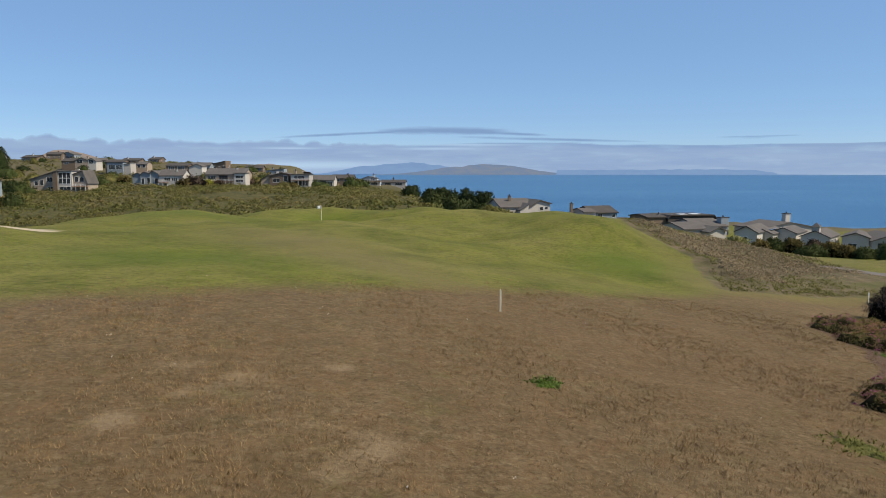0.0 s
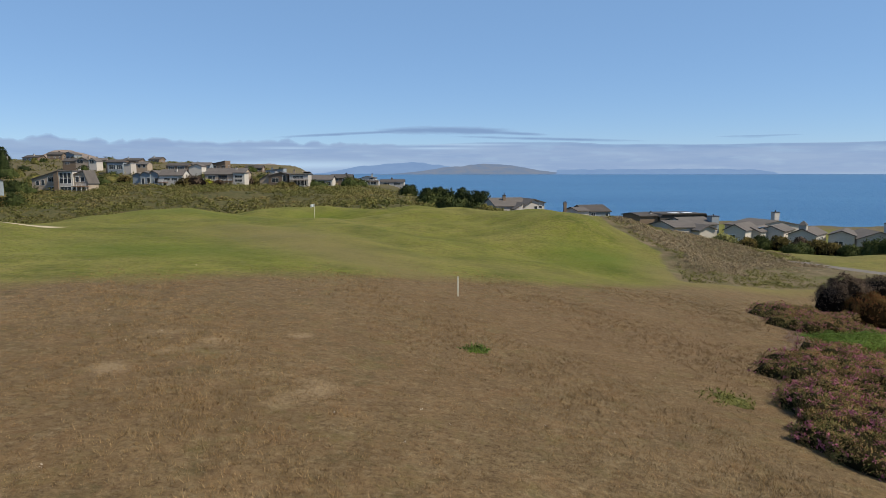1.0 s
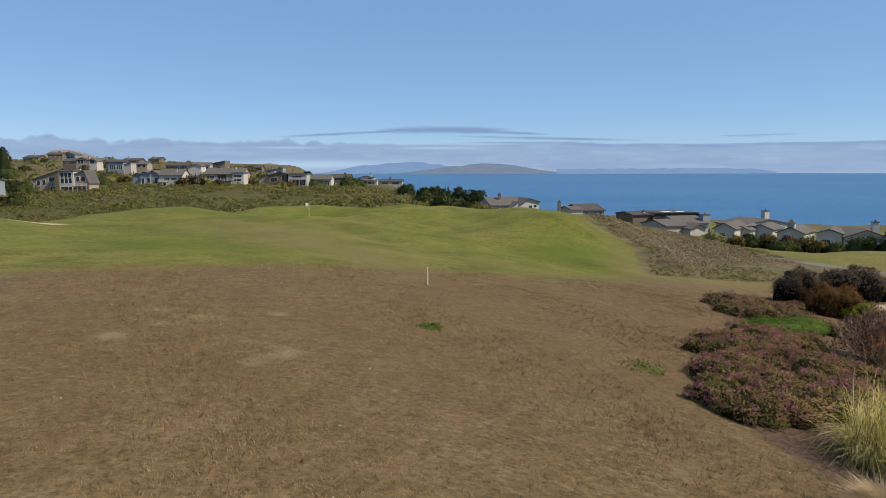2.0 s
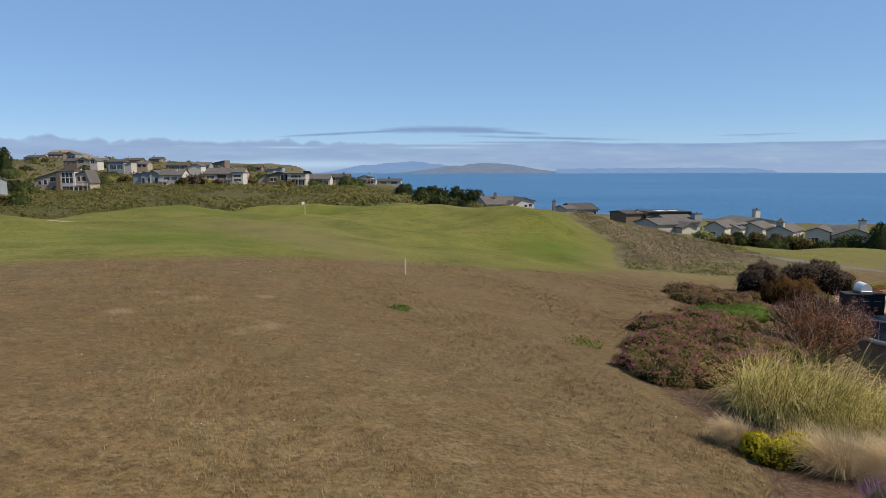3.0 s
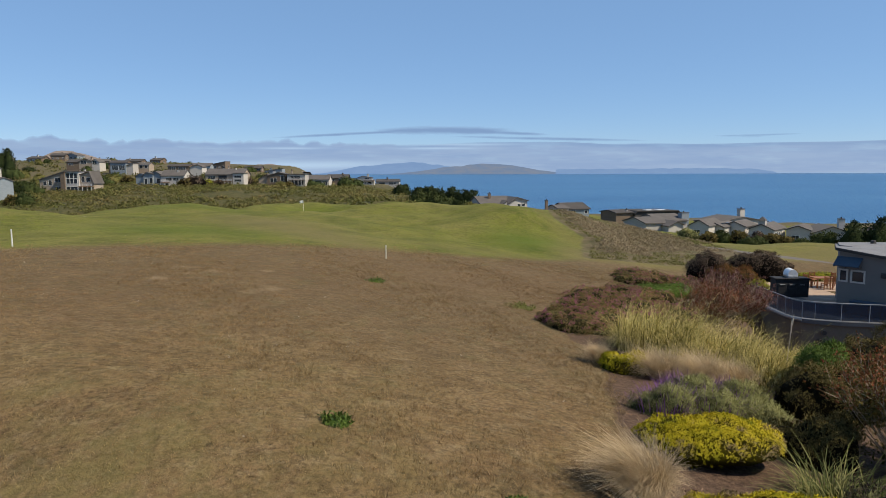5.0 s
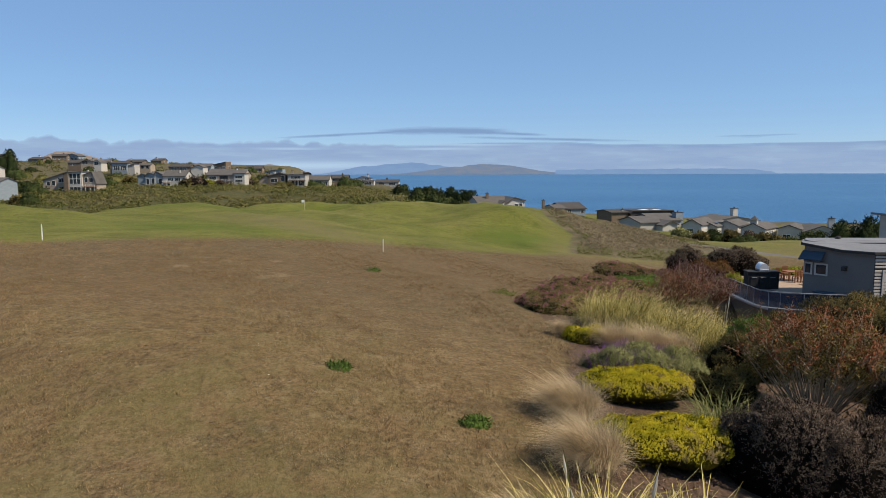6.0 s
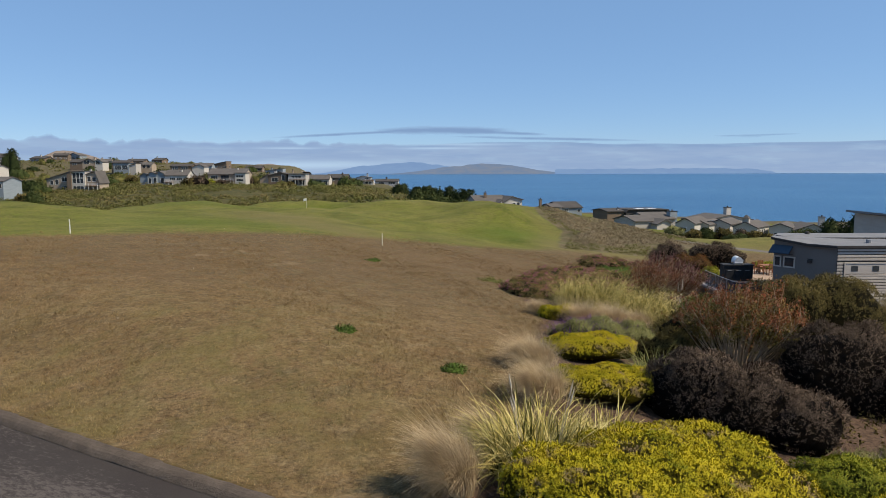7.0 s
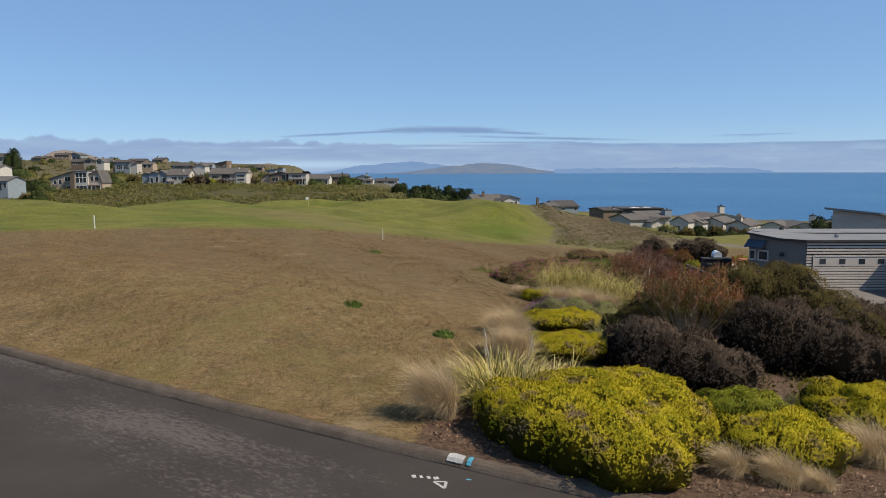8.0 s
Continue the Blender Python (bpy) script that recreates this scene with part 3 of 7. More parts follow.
def build_clouds():
    n, R = 330, 4760.0
    els = np.linspace(-0.45, 4.1, 52)
    az = np.linspace(-48, 48, n + 1)
    A, E = np.meshgrid(az, els, indexing="ij")
    # the bank: heaped edge inland, a level edge out at sea
    puff = np.array([0.34 * noise.noise(Vector((v * 0.42, 0.0, 3.0))) + 0.26 * noise.noise(Vector((v * 1.0, 4.0, 3.0))) + 0.12 * noise.noise(Vector((v * 2.6, 9.0, 3.0))) for v in az])[:, None]
    top = 1.93 + step(2, -14, A) * (0.36 + 1.2 * puff) + 0.32 * np.exp(-((A - 6.0) / 7.0) ** 2) + 0.03 * np.sin(A * 0.8)
    soft = 0.05 + 0.22 * step(12, -10, A)
    cover = 0.80 * step(soft, -soft, E - top)
    grey = 0.6 * np.exp(-((E - top + 0.14) / 0.16) ** 2) * step(-12, 2, A)
    # a long lens of cloud above it, thickening seawards, and thin streaks
    for ca, ce, wa, we, k, tilt in ((0.2, 3.16, 6.5, 0.40, 0.86, 0.0), (-6.5, 2.95, 8.0, 0.16, 0.8, 0.055), (4.6, 2.98, 4.6, 0.18, 0.8, -0.05), (24.5, 2.5, 3.9, 0.10, 0.66, 0.01), (24.0, 2.37, 3.0, 0.07, 0.6, 0.0), (16.6, 3.7, 1.6, 0.07, 0.5, 0.0), (8.5, 2.45, 9.0, 0.16, 0.74, -0.03)):
        g = np.exp(-((A - ca) / wa) ** 4 - ((E - ce - tilt * (A - ca)) / (we * np.sqrt(np.clip(1 - ((A - ca) / (1.35 * wa)) ** 2, 0.05, 1)))) ** 2)
        grey = np.maximum(grey, g)
        cover = np.maximum(cover, k * g)
    # bright gaps within the bank
    light = 0 * A
    for ca, ce, wa, we in ((-11.5, 0.35, 7.5, 0.32), (-0.5, 1.72, 3.0, 0.08), (2.0, 2.02, 4.5, 0.07), (-12.5, 1.72, 2.5, 0.07), (-18, 2.2, 2.2, 0.07)):
        light = np.maximum(light, np.exp(-((A - ca) / wa) ** 2 - ((E - ce) / we) ** 2))
    a = np.radians(A)
    verts = np.stack([R * np.sin(a), R * np.cos(a), 5 + R * np.tan(np.radians(E))], -1).reshape(-1, 3)
    i = np.arange(verts.shape[0]).reshape(A.shape)
    faces = np.stack([i[:-1, :-1], i[1:, :-1], i[1:, 1:], i[:-1, 1:]], -1).reshape(-1, 4)
    me = mesh_np("backdrop_clouds", verts, faces, cloud_material(), True)
    at = me.attributes.new("band", "FLOAT_VECTOR", "POINT")
    at.data.foreach_set("vector", np.stack([A, E, 0 * A], -1).astype(np.float32).ravel())
    at = me.attributes.new("cover", "FLOAT", "POINT")
    at.data.foreach_set("value", cover.astype(np.float32).ravel())
    at = me.attributes.new("light", "FLOAT", "POINT")
    at.data.foreach_set("value", light.astype(np.float32).ravel())
    at = me.attributes.new("grey", "FLOAT", "POINT")
    at.data.foreach_set("value", np.clip(0.9 * grey, 0, 1).astype(np.float32).ravel())
    ob = tagged(new("backdrop_clouds", me), "thin grey cloud bank low over the sea", "cloud", kind="structure")
    ob.visible_shadow = False


build_clouds()
# ---------------------------------------------------------------- houses
def add_window(parent, face, u, z, w, h, at, panes=1, frame_mat=None):
    """A window on a wall. face: 'f' front (-y), 'r' right (+x), 'l' left (-x). at: the wall's coordinate."""
    fm = frame_mat or M_TRIM
    t, dpt = 0.09, 0.07

    def place(bm, u0, u1, z0, z1, d0, d1):
        if face == "f":
            add_box(bm, u0, u1, at - d1, at - d0, z0, z1)
        elif face == "r":
            add_box(bm, at + d0, at + d1, u0, u1, z0, z1)
        else:
            add_box(bm, at - d1, at - d0, u0, u1, z0, z1)
    # the frame is one piece: a lattice with an opening for each pane
    us = [u - w / 2 - t, u - w / 2]
    for k in range(1, panes):
        us += [u - w / 2 + w * k / panes - 0.03, u - w / 2 + w * k / panes + 0.03]
    us += [u + w / 2, u + w / 2 + t]
    zs = [z - t, z, z + h, z + h + t]
    bm = bmesh.new()

    def at_depth(p, q, d):
        return (p, at - d, q) if face == "f" else (at + d, p, q) if face == "r" else (at - d, p, q)
    grid = [[[bm.verts.new(at_depth(p, q, d)) for d in (-0.04, dpt)] for q in zs] for p in us]

    def solid(i, j):
        return 0 <= i < len(us) - 1 and 0 <= j < 3 and not (i % 2 == 1 and j == 1)
    for i in range(len(us) - 1):
        for j in range(3):
            if not solid(i, j):
                continue
            ring = [grid[i][j], grid[i + 1][j], grid[i + 1][j + 1], grid[i][j + 1]]
            for d in (0, 1):
                bm.faces.new([c[d] for c in ring])
            for k, (di, dj) in enumerate(((0, -1), (1, 0), (0, 1), (-1, 0))):
                if not solid(i + di, j + dj):
                    p, q = ring[k], ring[(k + 1) % 4]
                    bm.faces.new((p[0], q[0], q[1], p[1]))
    win = part("window", bm, fm, parent)
    for k in range(panes):
        bm = bmesh.new()
        u0 = u - w / 2 + w * k / panes + (0.03 if k else 0)
        u1 = u - w / 2 + w * (k + 1) / panes - (0.03 if k < panes - 1 else 0)
        place(bm, u0, u1, z, z + h, -0.02, 0.02)
        part("pane", bm, M_GLASS, win)
    return win


def add_chimney(parent, x, y, z0, z1, w=1.0, d=0.8, mat=None, cap=True):
    c = part("chimney", box(x - w / 2, x + w / 2, y - d / 2, y + d / 2, z0, z1, 0.03), mat or M_WALL_PALE, parent)
    if cap:
        part("cap", box(x - w / 2 - 0.08, x + w / 2 + 0.08, y - d / 2 - 0.08, y + d / 2 + 0.08, z1 + 0.002, z1 + 0.14, 0.02), M_SHINGLE_D, c)
        bm = bmesh.new()
        add_tube(bm, (x, y, z1 + 0.13), (x, y, z1 + 0.55), 0.16, 0.16, 8)
        part("flue", bm, M_SHINGLE_D, c)
    return c


def gable(parent, x0, x1, y0, y1, h, rise, ridge, wall, roof, over=0.5, skew=0.0, thick=0.22):
    """A block with a pitched roof. ridge: 'x' or 'y'. skew moves the ridge off centre (-1 to 1: a shed roof at the ends)."""
    lo, hi = (y0, y1) if ridge == "x" else (x0, x1)
    a0, a1 = (x0, x1) if ridge == "x" else (y0, y1)
    c = (lo + hi) / 2 + skew * (hi - lo) / 2
    poly = [(lo, -1.2), (hi, -1.2), (hi, h + (rise if skew >= 1 else 0))]
    if abs(skew) < 1:
        poly += [(c, h + rise)]
    poly += [(lo, h + (rise if skew <= -1 else 0))]
    part("wall", prism(poly, a0, a1, ridge), wall, parent)
    sides = []
    if skew > -1:
        s = rise / max(0.1, c - lo)
        sides.append([(lo - over, h - s * over), (c, h + rise)])
    if skew < 1:
        s = rise / max(0.1, hi - c)
        sides.append([(c, h + rise), (hi + over, h - s * over)])
    for (u0, z0), (u1, z1) in sides:
        e = 0.012
        part("roof", prism([(u0, z0 + e), (u1, z1 + e), (u1, z1 + thick), (u0, z0 + thick)], a0 - over, a1 + over, ridge), roof, parent)


def hip(parent, x0, x1, y0, y1, h, rise, wall, roof, over=0.5):
    part("wall", box(x0, x1, y0, y1, -1.2, h), wall, parent)
    bm = bmesh.new()
    a, b, c, d = x0 - over, x1 + over, y0 - over, y1 + over
    inset = min(b - a, d - c) / 2
    z0 = h + 0.012
    lo = [bm.verts.new(p) for p in ((a, c, z0), (b, c, z0), (b, d, z0), (a, d, z0))]
    ed = [bm.verts.new((v.co.x, v.co.y, z0 + 0.2)) for v in lo]
    if b - a >= d - c:
        r0, r1 = bm.verts.new((a + inset, (c + d) / 2, h + rise)), bm.verts.new((b - inset, (c + d) / 2, h + rise))
        tops = ((ed[0], ed[1], r1, r0), (ed[1], ed[2], r1), (ed[2], ed[3], r0, r1), (ed[3], ed[0], r0))
    else:
        r0, r1 = bm.verts.new(((a + b) / 2, c + inset, h + rise)), bm.verts.new(((a + b) / 2, d - inset, h + rise))
        tops = ((ed[0], ed[1], r0), (ed[1], ed[2], r1, r0), (ed[2], ed[3], r1), (ed[3], ed[0], r0, r1))
    for f in tops:
        bm.faces.new(f)
    bm.faces.new(lo[::-1])
    for k in range(4):
        bm.faces.new((lo[k], lo[(k + 1) % 4], ed[(k + 1) % 4], ed[k]))
    part("roof", bm, roof, parent)


def add_deck(parent, x0, x1, y0, y1, z):
    d = part("deck", box(x0, x1, y0, y1, z - 0.2, z), M_WOOD, parent)
    bm = bmesh.new()
    n = max(2, int((x1 - x0) / 1.5))
    for k in range(n + 1):
        x = x0 + 0.05 + (x1 - x0 - 0.1) * k / n
        add_box(bm, x - 0.04, x + 0.04, y0 + 0.02, y0 + 0.10, z, z + 1.0)
        add_box(bm, x - 0.06, x + 0.06, y0 + 0.02, y0 + 0.14, -2.0, z - 0.2)
    for zz in (0.25, 0.5, 0.75, 1.0):
        add_box(bm, x0, x1, y0 + 0.03, y0 + 0.09, z + zz, z + zz + 0.06)
    part("railing", bm, M_TRIM, d)


class Elevation:
    """A house laid out by its front: columns and rows of a view from the origin at distance d are turned into metres."""

    def __init__(self, col0, d, label, group="", rot=0.0, drop=0.0):
        self.k, self.c0 = d / 1218.0, col0
        x = bearing_x(col0, d)
        self.z0 = ground_z(x, d) - drop
        self.ob = thing("house", x, d, self.z0, rot, label, "house", group)

    def u(self, c):
        return (c - self.c0) * self.k

    def z(self, r):
        return 5.0 - (r - 300.7) * self.k - self.z0

    def gable(self, line, depth, back, wall, roof, over=0.35, base=-3.0):
        """A block whose front shows the roof line; the roof slabs run backwards."""
        pts = [(self.u(c), self.z(r)) for c, r in line]
        part("wall", prism([(pts[0][0], base)] + pts + [(pts[-1][0], base)], back, back + depth, "y"), wall, self.ob)
        n = len(pts) - 1
        for i in range(n):
            (u0, z0), (u1, z1) = pts[i], pts[i + 1]
            s = (z1 - z0) / max(0.05, u1 - u0)
            if i == 0:
                u0, z0 = u0 - over, z0 - s * over
            if i == n - 1:
                u1, z1 = u1 + over, z1 + s * over
            part("roof", prism([(u0, z0 + 0.01), (u1, z1 + 0.01), (u1, z1 + 0.26), (u0, z0 + 0.26)], back - over - 0.1, back + depth + over, "y"), roof, self.ob)
        return self

    def eave(self, c0, c1, r_eave, r_ridge, depth, back, wall, roof, over=0.35, base=-3.0):
        """A block whose eaves face the front; the ridge runs across the view."""
        u0, u1, h, t = self.u(c0), self.u(c1), self.z(r_eave), self.z(r_ridge)
        m = back + depth / 2
        part("wall", prism([(back, base), (back + depth, base), (back + depth, h), (m, t), (back, h)], u0, u1, "x"), wall, self.ob)
        s = (t - h) / (depth / 2)
        for a, b, za, zb in ((back - over, m, h - s * over, t), (m, back + depth + over, t, h - s * over)):
            part("roof", prism([(a, za + 0.01), (b, zb + 0.01), (b, zb + 0.24), (a, za + 0.24)], u0 - over, u1 + over, "x"), roof, self.ob)
        return self

    def flat(self, c0, c1, r_top, depth, back, wall, roof, base=-3.0):
        u0, u1, h = self.u(c0), self.u(c1), self.z(r_top)
        part("wall", box(u0, u1, back, back + depth, base, h), wall, self.ob)
        part("roof", box(u0 - 0.4, u1 + 0.4, back - 0.5, back + depth + 0.4, h + 0.004, h + 0.3, 0.03), roof, self.ob)
        return self

    def win(self, c0, c1, r0, r1, back, panes=2, mat=None):
        u0, u1, z0, z1 = self.u(c0), self.u(c1), self.z(r1), self.z(r0)
        add_window(self.ob, "f", (u0 + u1) / 2, z0, u1 - u0, z1 - z0, back, panes, mat)
        return self

    def chimney(self, c, r, w, back, mat, foot=0.0):
        u, t = self.u(c), self.z(r)
        add_chimney(self.ob, u, back, foot, t, w * self.k, w * self.k * 0.8, mat)
        return self

    def deck(self, c0, c1, r, back, reach=2.5):
        add_deck(self.ob, self.u(c0), self.u(c1), back - reach, back - 0.003, self.z(r))
        return self


def simple_house(x, y, rot, w, d, h, rise, ridge, wall, roof, label, wins=3, chim=True, skew=0.0, seed=0, deck=False, storeys=1, zoff=0.0, hipped=False):
    r = random.Random(seed)
    ob = thing("house", x, y, ground_z(x, y) + zoff, rot, label, "house", "houses of the hillside village")
    if hipped:
        hip(ob, -w / 2, w / 2, -d / 2, d / 2, h, rise, wall, roof)
    else:
        gable(ob, -w / 2, w / 2, -d / 2, d / 2, h, rise, ridge, wall, roof, skew=skew)
    per = h / storeys
    for s in range(storeys):
        for k in range(wins):
            u = -w / 2 + w * (k + 0.5) / wins + r.uniform(-0.3, 0.3)
            big = r.random() < 0.5
            ww = min(w / wins * 0.66, 2.6 if big else 1.3)
            hh = min(1.9 if big else 1.2, per * 0.62)
            add_window(ob, "f", u, s * per + (per - hh) * 0.45, ww, hh, -d / 2, 3 if big else 2)
        add_window(ob, "r", r.uniform(-d * 0.25, d * 0.25), s * per + per * 0.3, 1.4, per * 0.45, w / 2, 2)
    if chim:
        cx = r.uniform(-0.3, 0.3) * w
        add_chimney(ob, cx, 0.5, h * 0.5, h + rise + r.uniform(0.5, 1.1), r.uniform(0.8, 1.3), 0.8, r.choice((wall, M_WALL_PALE)))
    if deck:
        add_deck(ob, -w / 2, w * 0.2, -d / 2 - 2.2, -d / 2 - 0.003, per * (storeys - 1) + 0.1)
    return ob
# ---------------------------------------------------------------- the village on the hill: bear column, distance
def at_col(bear, dist):
    return bearing_x(bear, dist), dist


STYLE = {"tan": (M_WALL_TAN, M_SHINGLE), "blue": (M_WALL_BLUE, M_SHINGLE), "grey": (M_WALL_GREY, M_SHINGLE), "brown": (M_WALL_BROWN, M_SHINGLE_D), "pale": (M_WALL_PALE, M_SHINGLE)}
WORDS = {"tan": "tan wooden hillside house with a grey shingle roof", "blue": "blue-grey wooden hillside house with a grey shingle roof", "grey": "grey wooden hillside house with a shingle roof",
         "brown": "dark brown wooden house with a dark roof", "pale": "pale painted house with a grey shingle roof"}
G_HILL, G_SHORE = "houses of the hillside village", "low houses by the shore"
SHG, SHD = M_SHINGLE, M_SHINGLE_D
h = Elevation(105, 262, "tan wooden house with glazed front and sloping roofs", G_HILL)
h.gable([(55, 318), (103, 303)], 9, 1.0, M_WALL_TAN, SHG).gable([(104, 304), (131, 303)], 9, 0.0, M_WALL_PALE, SHG).gable([(132, 309), (149, 303), (156, 322)], 8, 0.8, M_WALL_TAN, SHG)
h.gable([(98, 306), (106, 304)], 2, -0.6, M_WALL_BROWN, SHD, 0.05)
for c in (108, 115, 122):
    h.win(c, c + 6, 306, 315, 0.0, 1).win(c, c + 6, 316, 325, 0.0, 1)
h.win(108, 128, 331, 339, 0.0, 3).win(62, 68, 321, 328, 1.0, 1).win(72, 78, 319, 328, 1.0, 1).win(84, 96, 314, 322, 1.0, 2).win(84, 96, 331, 339, 1.0, 2).win(134, 140, 313, 322, 0.8, 1).win(143, 150, 314, 322, 0.8, 1)
h.deck(132, 158, 330, 0.8).chimney(129, 299, 3.5, 6.0, M_WALL_PALE)
h = Elevation(285, 296, "blue-grey wooden house with stepped sloping roofs", G_HILL)
h.gable([(234, 312), (242, 307), (256, 311)], 8, 2.0, M_WALL_BLUE, SHG).gable([(250, 311), (256, 305), (268, 308)], 8, 0.8, M_WALL_BLUE, SHG).gable([(263, 309), (271, 303), (284, 310)], 9, 1.4, M_WALL_BLUE, SHG)
h.eave(284, 326, 311, 301, 9, 0.4, M_WALL_PALE, SHG)
h.win(252, 257, 316, 326, 0.8, 1).win(262, 267, 315, 325, 0.8, 1).win(274, 281, 316, 325, 1.4, 1).win(293, 303, 315, 320, 0.4, 3).win(306, 316, 315, 320, 0.4, 3).win(292, 297, 325, 331, 0.4, 1)
h.chimney(312, 300, 3, 3.0, M_WALL_PALE).deck(284, 300, 323, 0.4, 1.5)
h = Elevation(400, 322, "tan low hillside house with broad shingle roof and deck", G_HILL)
h.eave(366, 436, 309, 299, 12, 0.0, M_WALL_TAN, SHG).flat(418, 438, 307, 7, -1.6, M_WALL_PALE, SHG)
h.win(371, 384, 312, 319, 0.0, 3).win(390, 405, 311, 320, 0.0, 3, M_WALL_BROWN).win(421, 434, 311, 315, -1.6, 3).win(421, 434, 318, 322, -1.6, 3)
h.deck(366, 417, 321, 0.0).chimney(417, 297, 3, 5.0, M_WALL_PALE)
h = Elevation(505, 330, "grey and brown flat-roofed house with stacked balconies", G_HILL)
h.gable([(462, 318), (478, 309), (482, 320)], 9, 1.5, M_WALL_TAN, SHD).gable([(478, 312), (500, 306), (512, 309)], 9, 1.0, M_WALL_BROWN, SHG).flat(516, 549, 309, 9, 0.0, M_WALL_GREY, SHG)
h.win(522, 540, 312, 317, 0.0, 3).win(522, 546, 320, 329, 0.0, 4).win(503, 509, 311, 321, 1.0, 1).win(484, 496, 316, 323, 1.0, 2).deck(518, 550, 319, 0.0, 1.6).chimney(488, 303, 4, 5.0, M_WALL_PALE).chimney(521, 302, 3, 5.0, M_WALL_TAN)
h = Elevation(572, 345, "pale house with shingle roof and dark glass doors", G_HILL)
h.eave(551, 592, 319, 311, 10, 0.0, M_WALL_PALE, SHG).win(568, 578, 321, 329, 0.0, 3, M_WALL_BLUE).win(556, 563, 321, 325, 0.0, 2).win(582, 589, 322, 329, 0.0, 2)
h = Elevation(608, 372, "dark brown low house behind scrub", G_HILL)
h.eave(588, 626, 316, 310, 9, 0.0, M_WALL_BROWN, SHD).win(594, 602, 317, 321, 0.0, 2).win(610, 618, 317, 321, 0.0, 2).chimney(615, 308, 3, 4.0, M_WALL_BROWN)
h = Elevation(655, 392, "white house with balcony on the slope", G_HILL)
h.gable([(640, 317), (652, 313), (668, 316)], 9, 0.0, M_WALL_PALE, SHG).flat(654, 674, 320, 6, -2.0, M_WALL_PALE, SHG).win(642, 650, 319, 325, 0.0, 2).win(657, 664, 316, 319, 0.0, 2).win(658, 670, 323, 327, -2.0, 3).chimney(661, 309, 3, 4.0, M_WALL_PALE).deck(655, 675, 321, -2.0, 1.2)
h = Elevation(695, 420, "grey low house with dark hipped roof", G_HILL)
h.eave(676, 718, 323, 319, 11, 0.0, M_WALL_GREY, SHD).win(682, 692, 324, 328, 0.0, 3).win(700, 712, 324, 328, 0.0, 3).chimney(696, 316, 3, 4.0, M_WALL_BROWN)
h = Elevation(-22, 225, "grey house with white framed windows beside the mound", G_HILL)
h.eave(-70, 4, 322, 314, 11, 0.0, M_WALL_BLUE, SHG).win(-50, -42, 326, 338, 0.0, 2).win(-34, -28, 326, 336, 0.0, 1).win(-18, -8, 325, 340, 0.0, 2, M_WALL_BLUE).win(-4, 1, 326, 335, 0.0, 1)
h.ob.location.x -= 6.5
h = Elevation(-14, 270, "pale house with tall windows and chimneys", G_HILL)
h.gable([(-40, 296), (-22, 290), (-8, 297)], 9, 0.0, M_WALL_PALE, SHG).eave(-10, 8, 297, 291, 9, 0.8, M_WALL_PALE, SHG).win(-34, -28, 300, 310, 0.0, 2).win(-24, -16, 299, 311, 0.0, 2).win(-4, 5, 300, 308, 0.8, 3).chimney(-1, 287, 4, 4.0, M_WALL_TAN)
h.ob.location.x -= 10.5
h = Elevation(8, 430, "dark-roofed house on the hill top under cypress", G_HILL)
h.eave(-8, 20, 277, 270, 10, 0.0, M_WALL_GREY, SHD).win(-4, 4, 278, 284, 0.0, 2).win(9, 17, 278, 283, 0.0, 2)
h.ob.location.x -= 6.4
h = Elevation(148, 470, "tan house with arched dark openings on the ridge", G_HILL)
h.eave(115, 138, 286, 281, 9, 0.0, M_WALL_BROWN, SHD).gable([(138, 285), (150, 280), (160, 284)], 9, 0.0, M_WALL_TAN, SHG).gable([(161, 284), (168, 281), (175, 286)], 9, 0.0, M_WALL_PALE, SHG).win(141, 151, 283, 289, 0.0, 2).win(163, 170, 284, 290, 0.0, 2).win(119, 127, 288, 291, 0.0, 2).chimney(156, 278, 3, 4, M_WALL_TAN)
h = Elevation(212, 440, "grey house with dark glass and wide eaves", G_HILL)
h.flat(194, 222, 288, 9, 0.0, M_WALL_BLUE, SHD).eave(183, 216, 287, 283, 9, 6.0, M_WALL_BROWN, SHD).win(197, 208, 292, 300, 0.0, 3).win(210, 220, 292, 300, 0.0, 3).gable([(222, 292), (234, 289)], 8, 1.0, M_WALL_GREY, SHG)
h = Elevation(250, 455, "tan house with chimney blocks on the ridge", G_HILL)
h.flat(236, 244, 288, 5, 0.0, M_WALL_TAN, SHG, -4).eave(242, 264, 291, 287, 8, 0.5, M_WALL_TAN, SHG).win(247, 252, 292, 297, 0.5, 1).win(256, 261, 292, 297, 0.5, 1)
h = Elevation(318, 400, "dark low house with grey side wing", G_HILL)
h.eave(298, 336, 294, 290, 9, 0.0, M_WALL_BROWN, SHD).win(302, 312, 295, 301, 0.0, 3).win(318, 330, 295, 302, 0.0, 3).gable([(337, 296), (352, 291), (360, 295)], 8, 0.5, M_WALL_PALE, SHG)
rs = random.Random(9)
for i in range(1, 15):
    bear, dist = 30 + 36 * i + rs.uniform(-8, 8), rs.uniform(500, 640) - 5 * i
    x, y = at_col(bear, dist)
    style = rs.choice(("tan", "brown", "grey", "brown", "blue"))
    wall, roof = STYLE[style]
    simple_house(x, y, rs.uniform(-15, 20), rs.uniform(9, 15), 9, rs.choice((2.8, 3.0, 4.6)), rs.uniform(1.4, 2.2), rs.choice("xy"), wall, roof, WORDS[style], 3, rs.random() < 0.6, rs.choice((0, 0, 1, -1, 0.4)), 90 + i, False, 1)

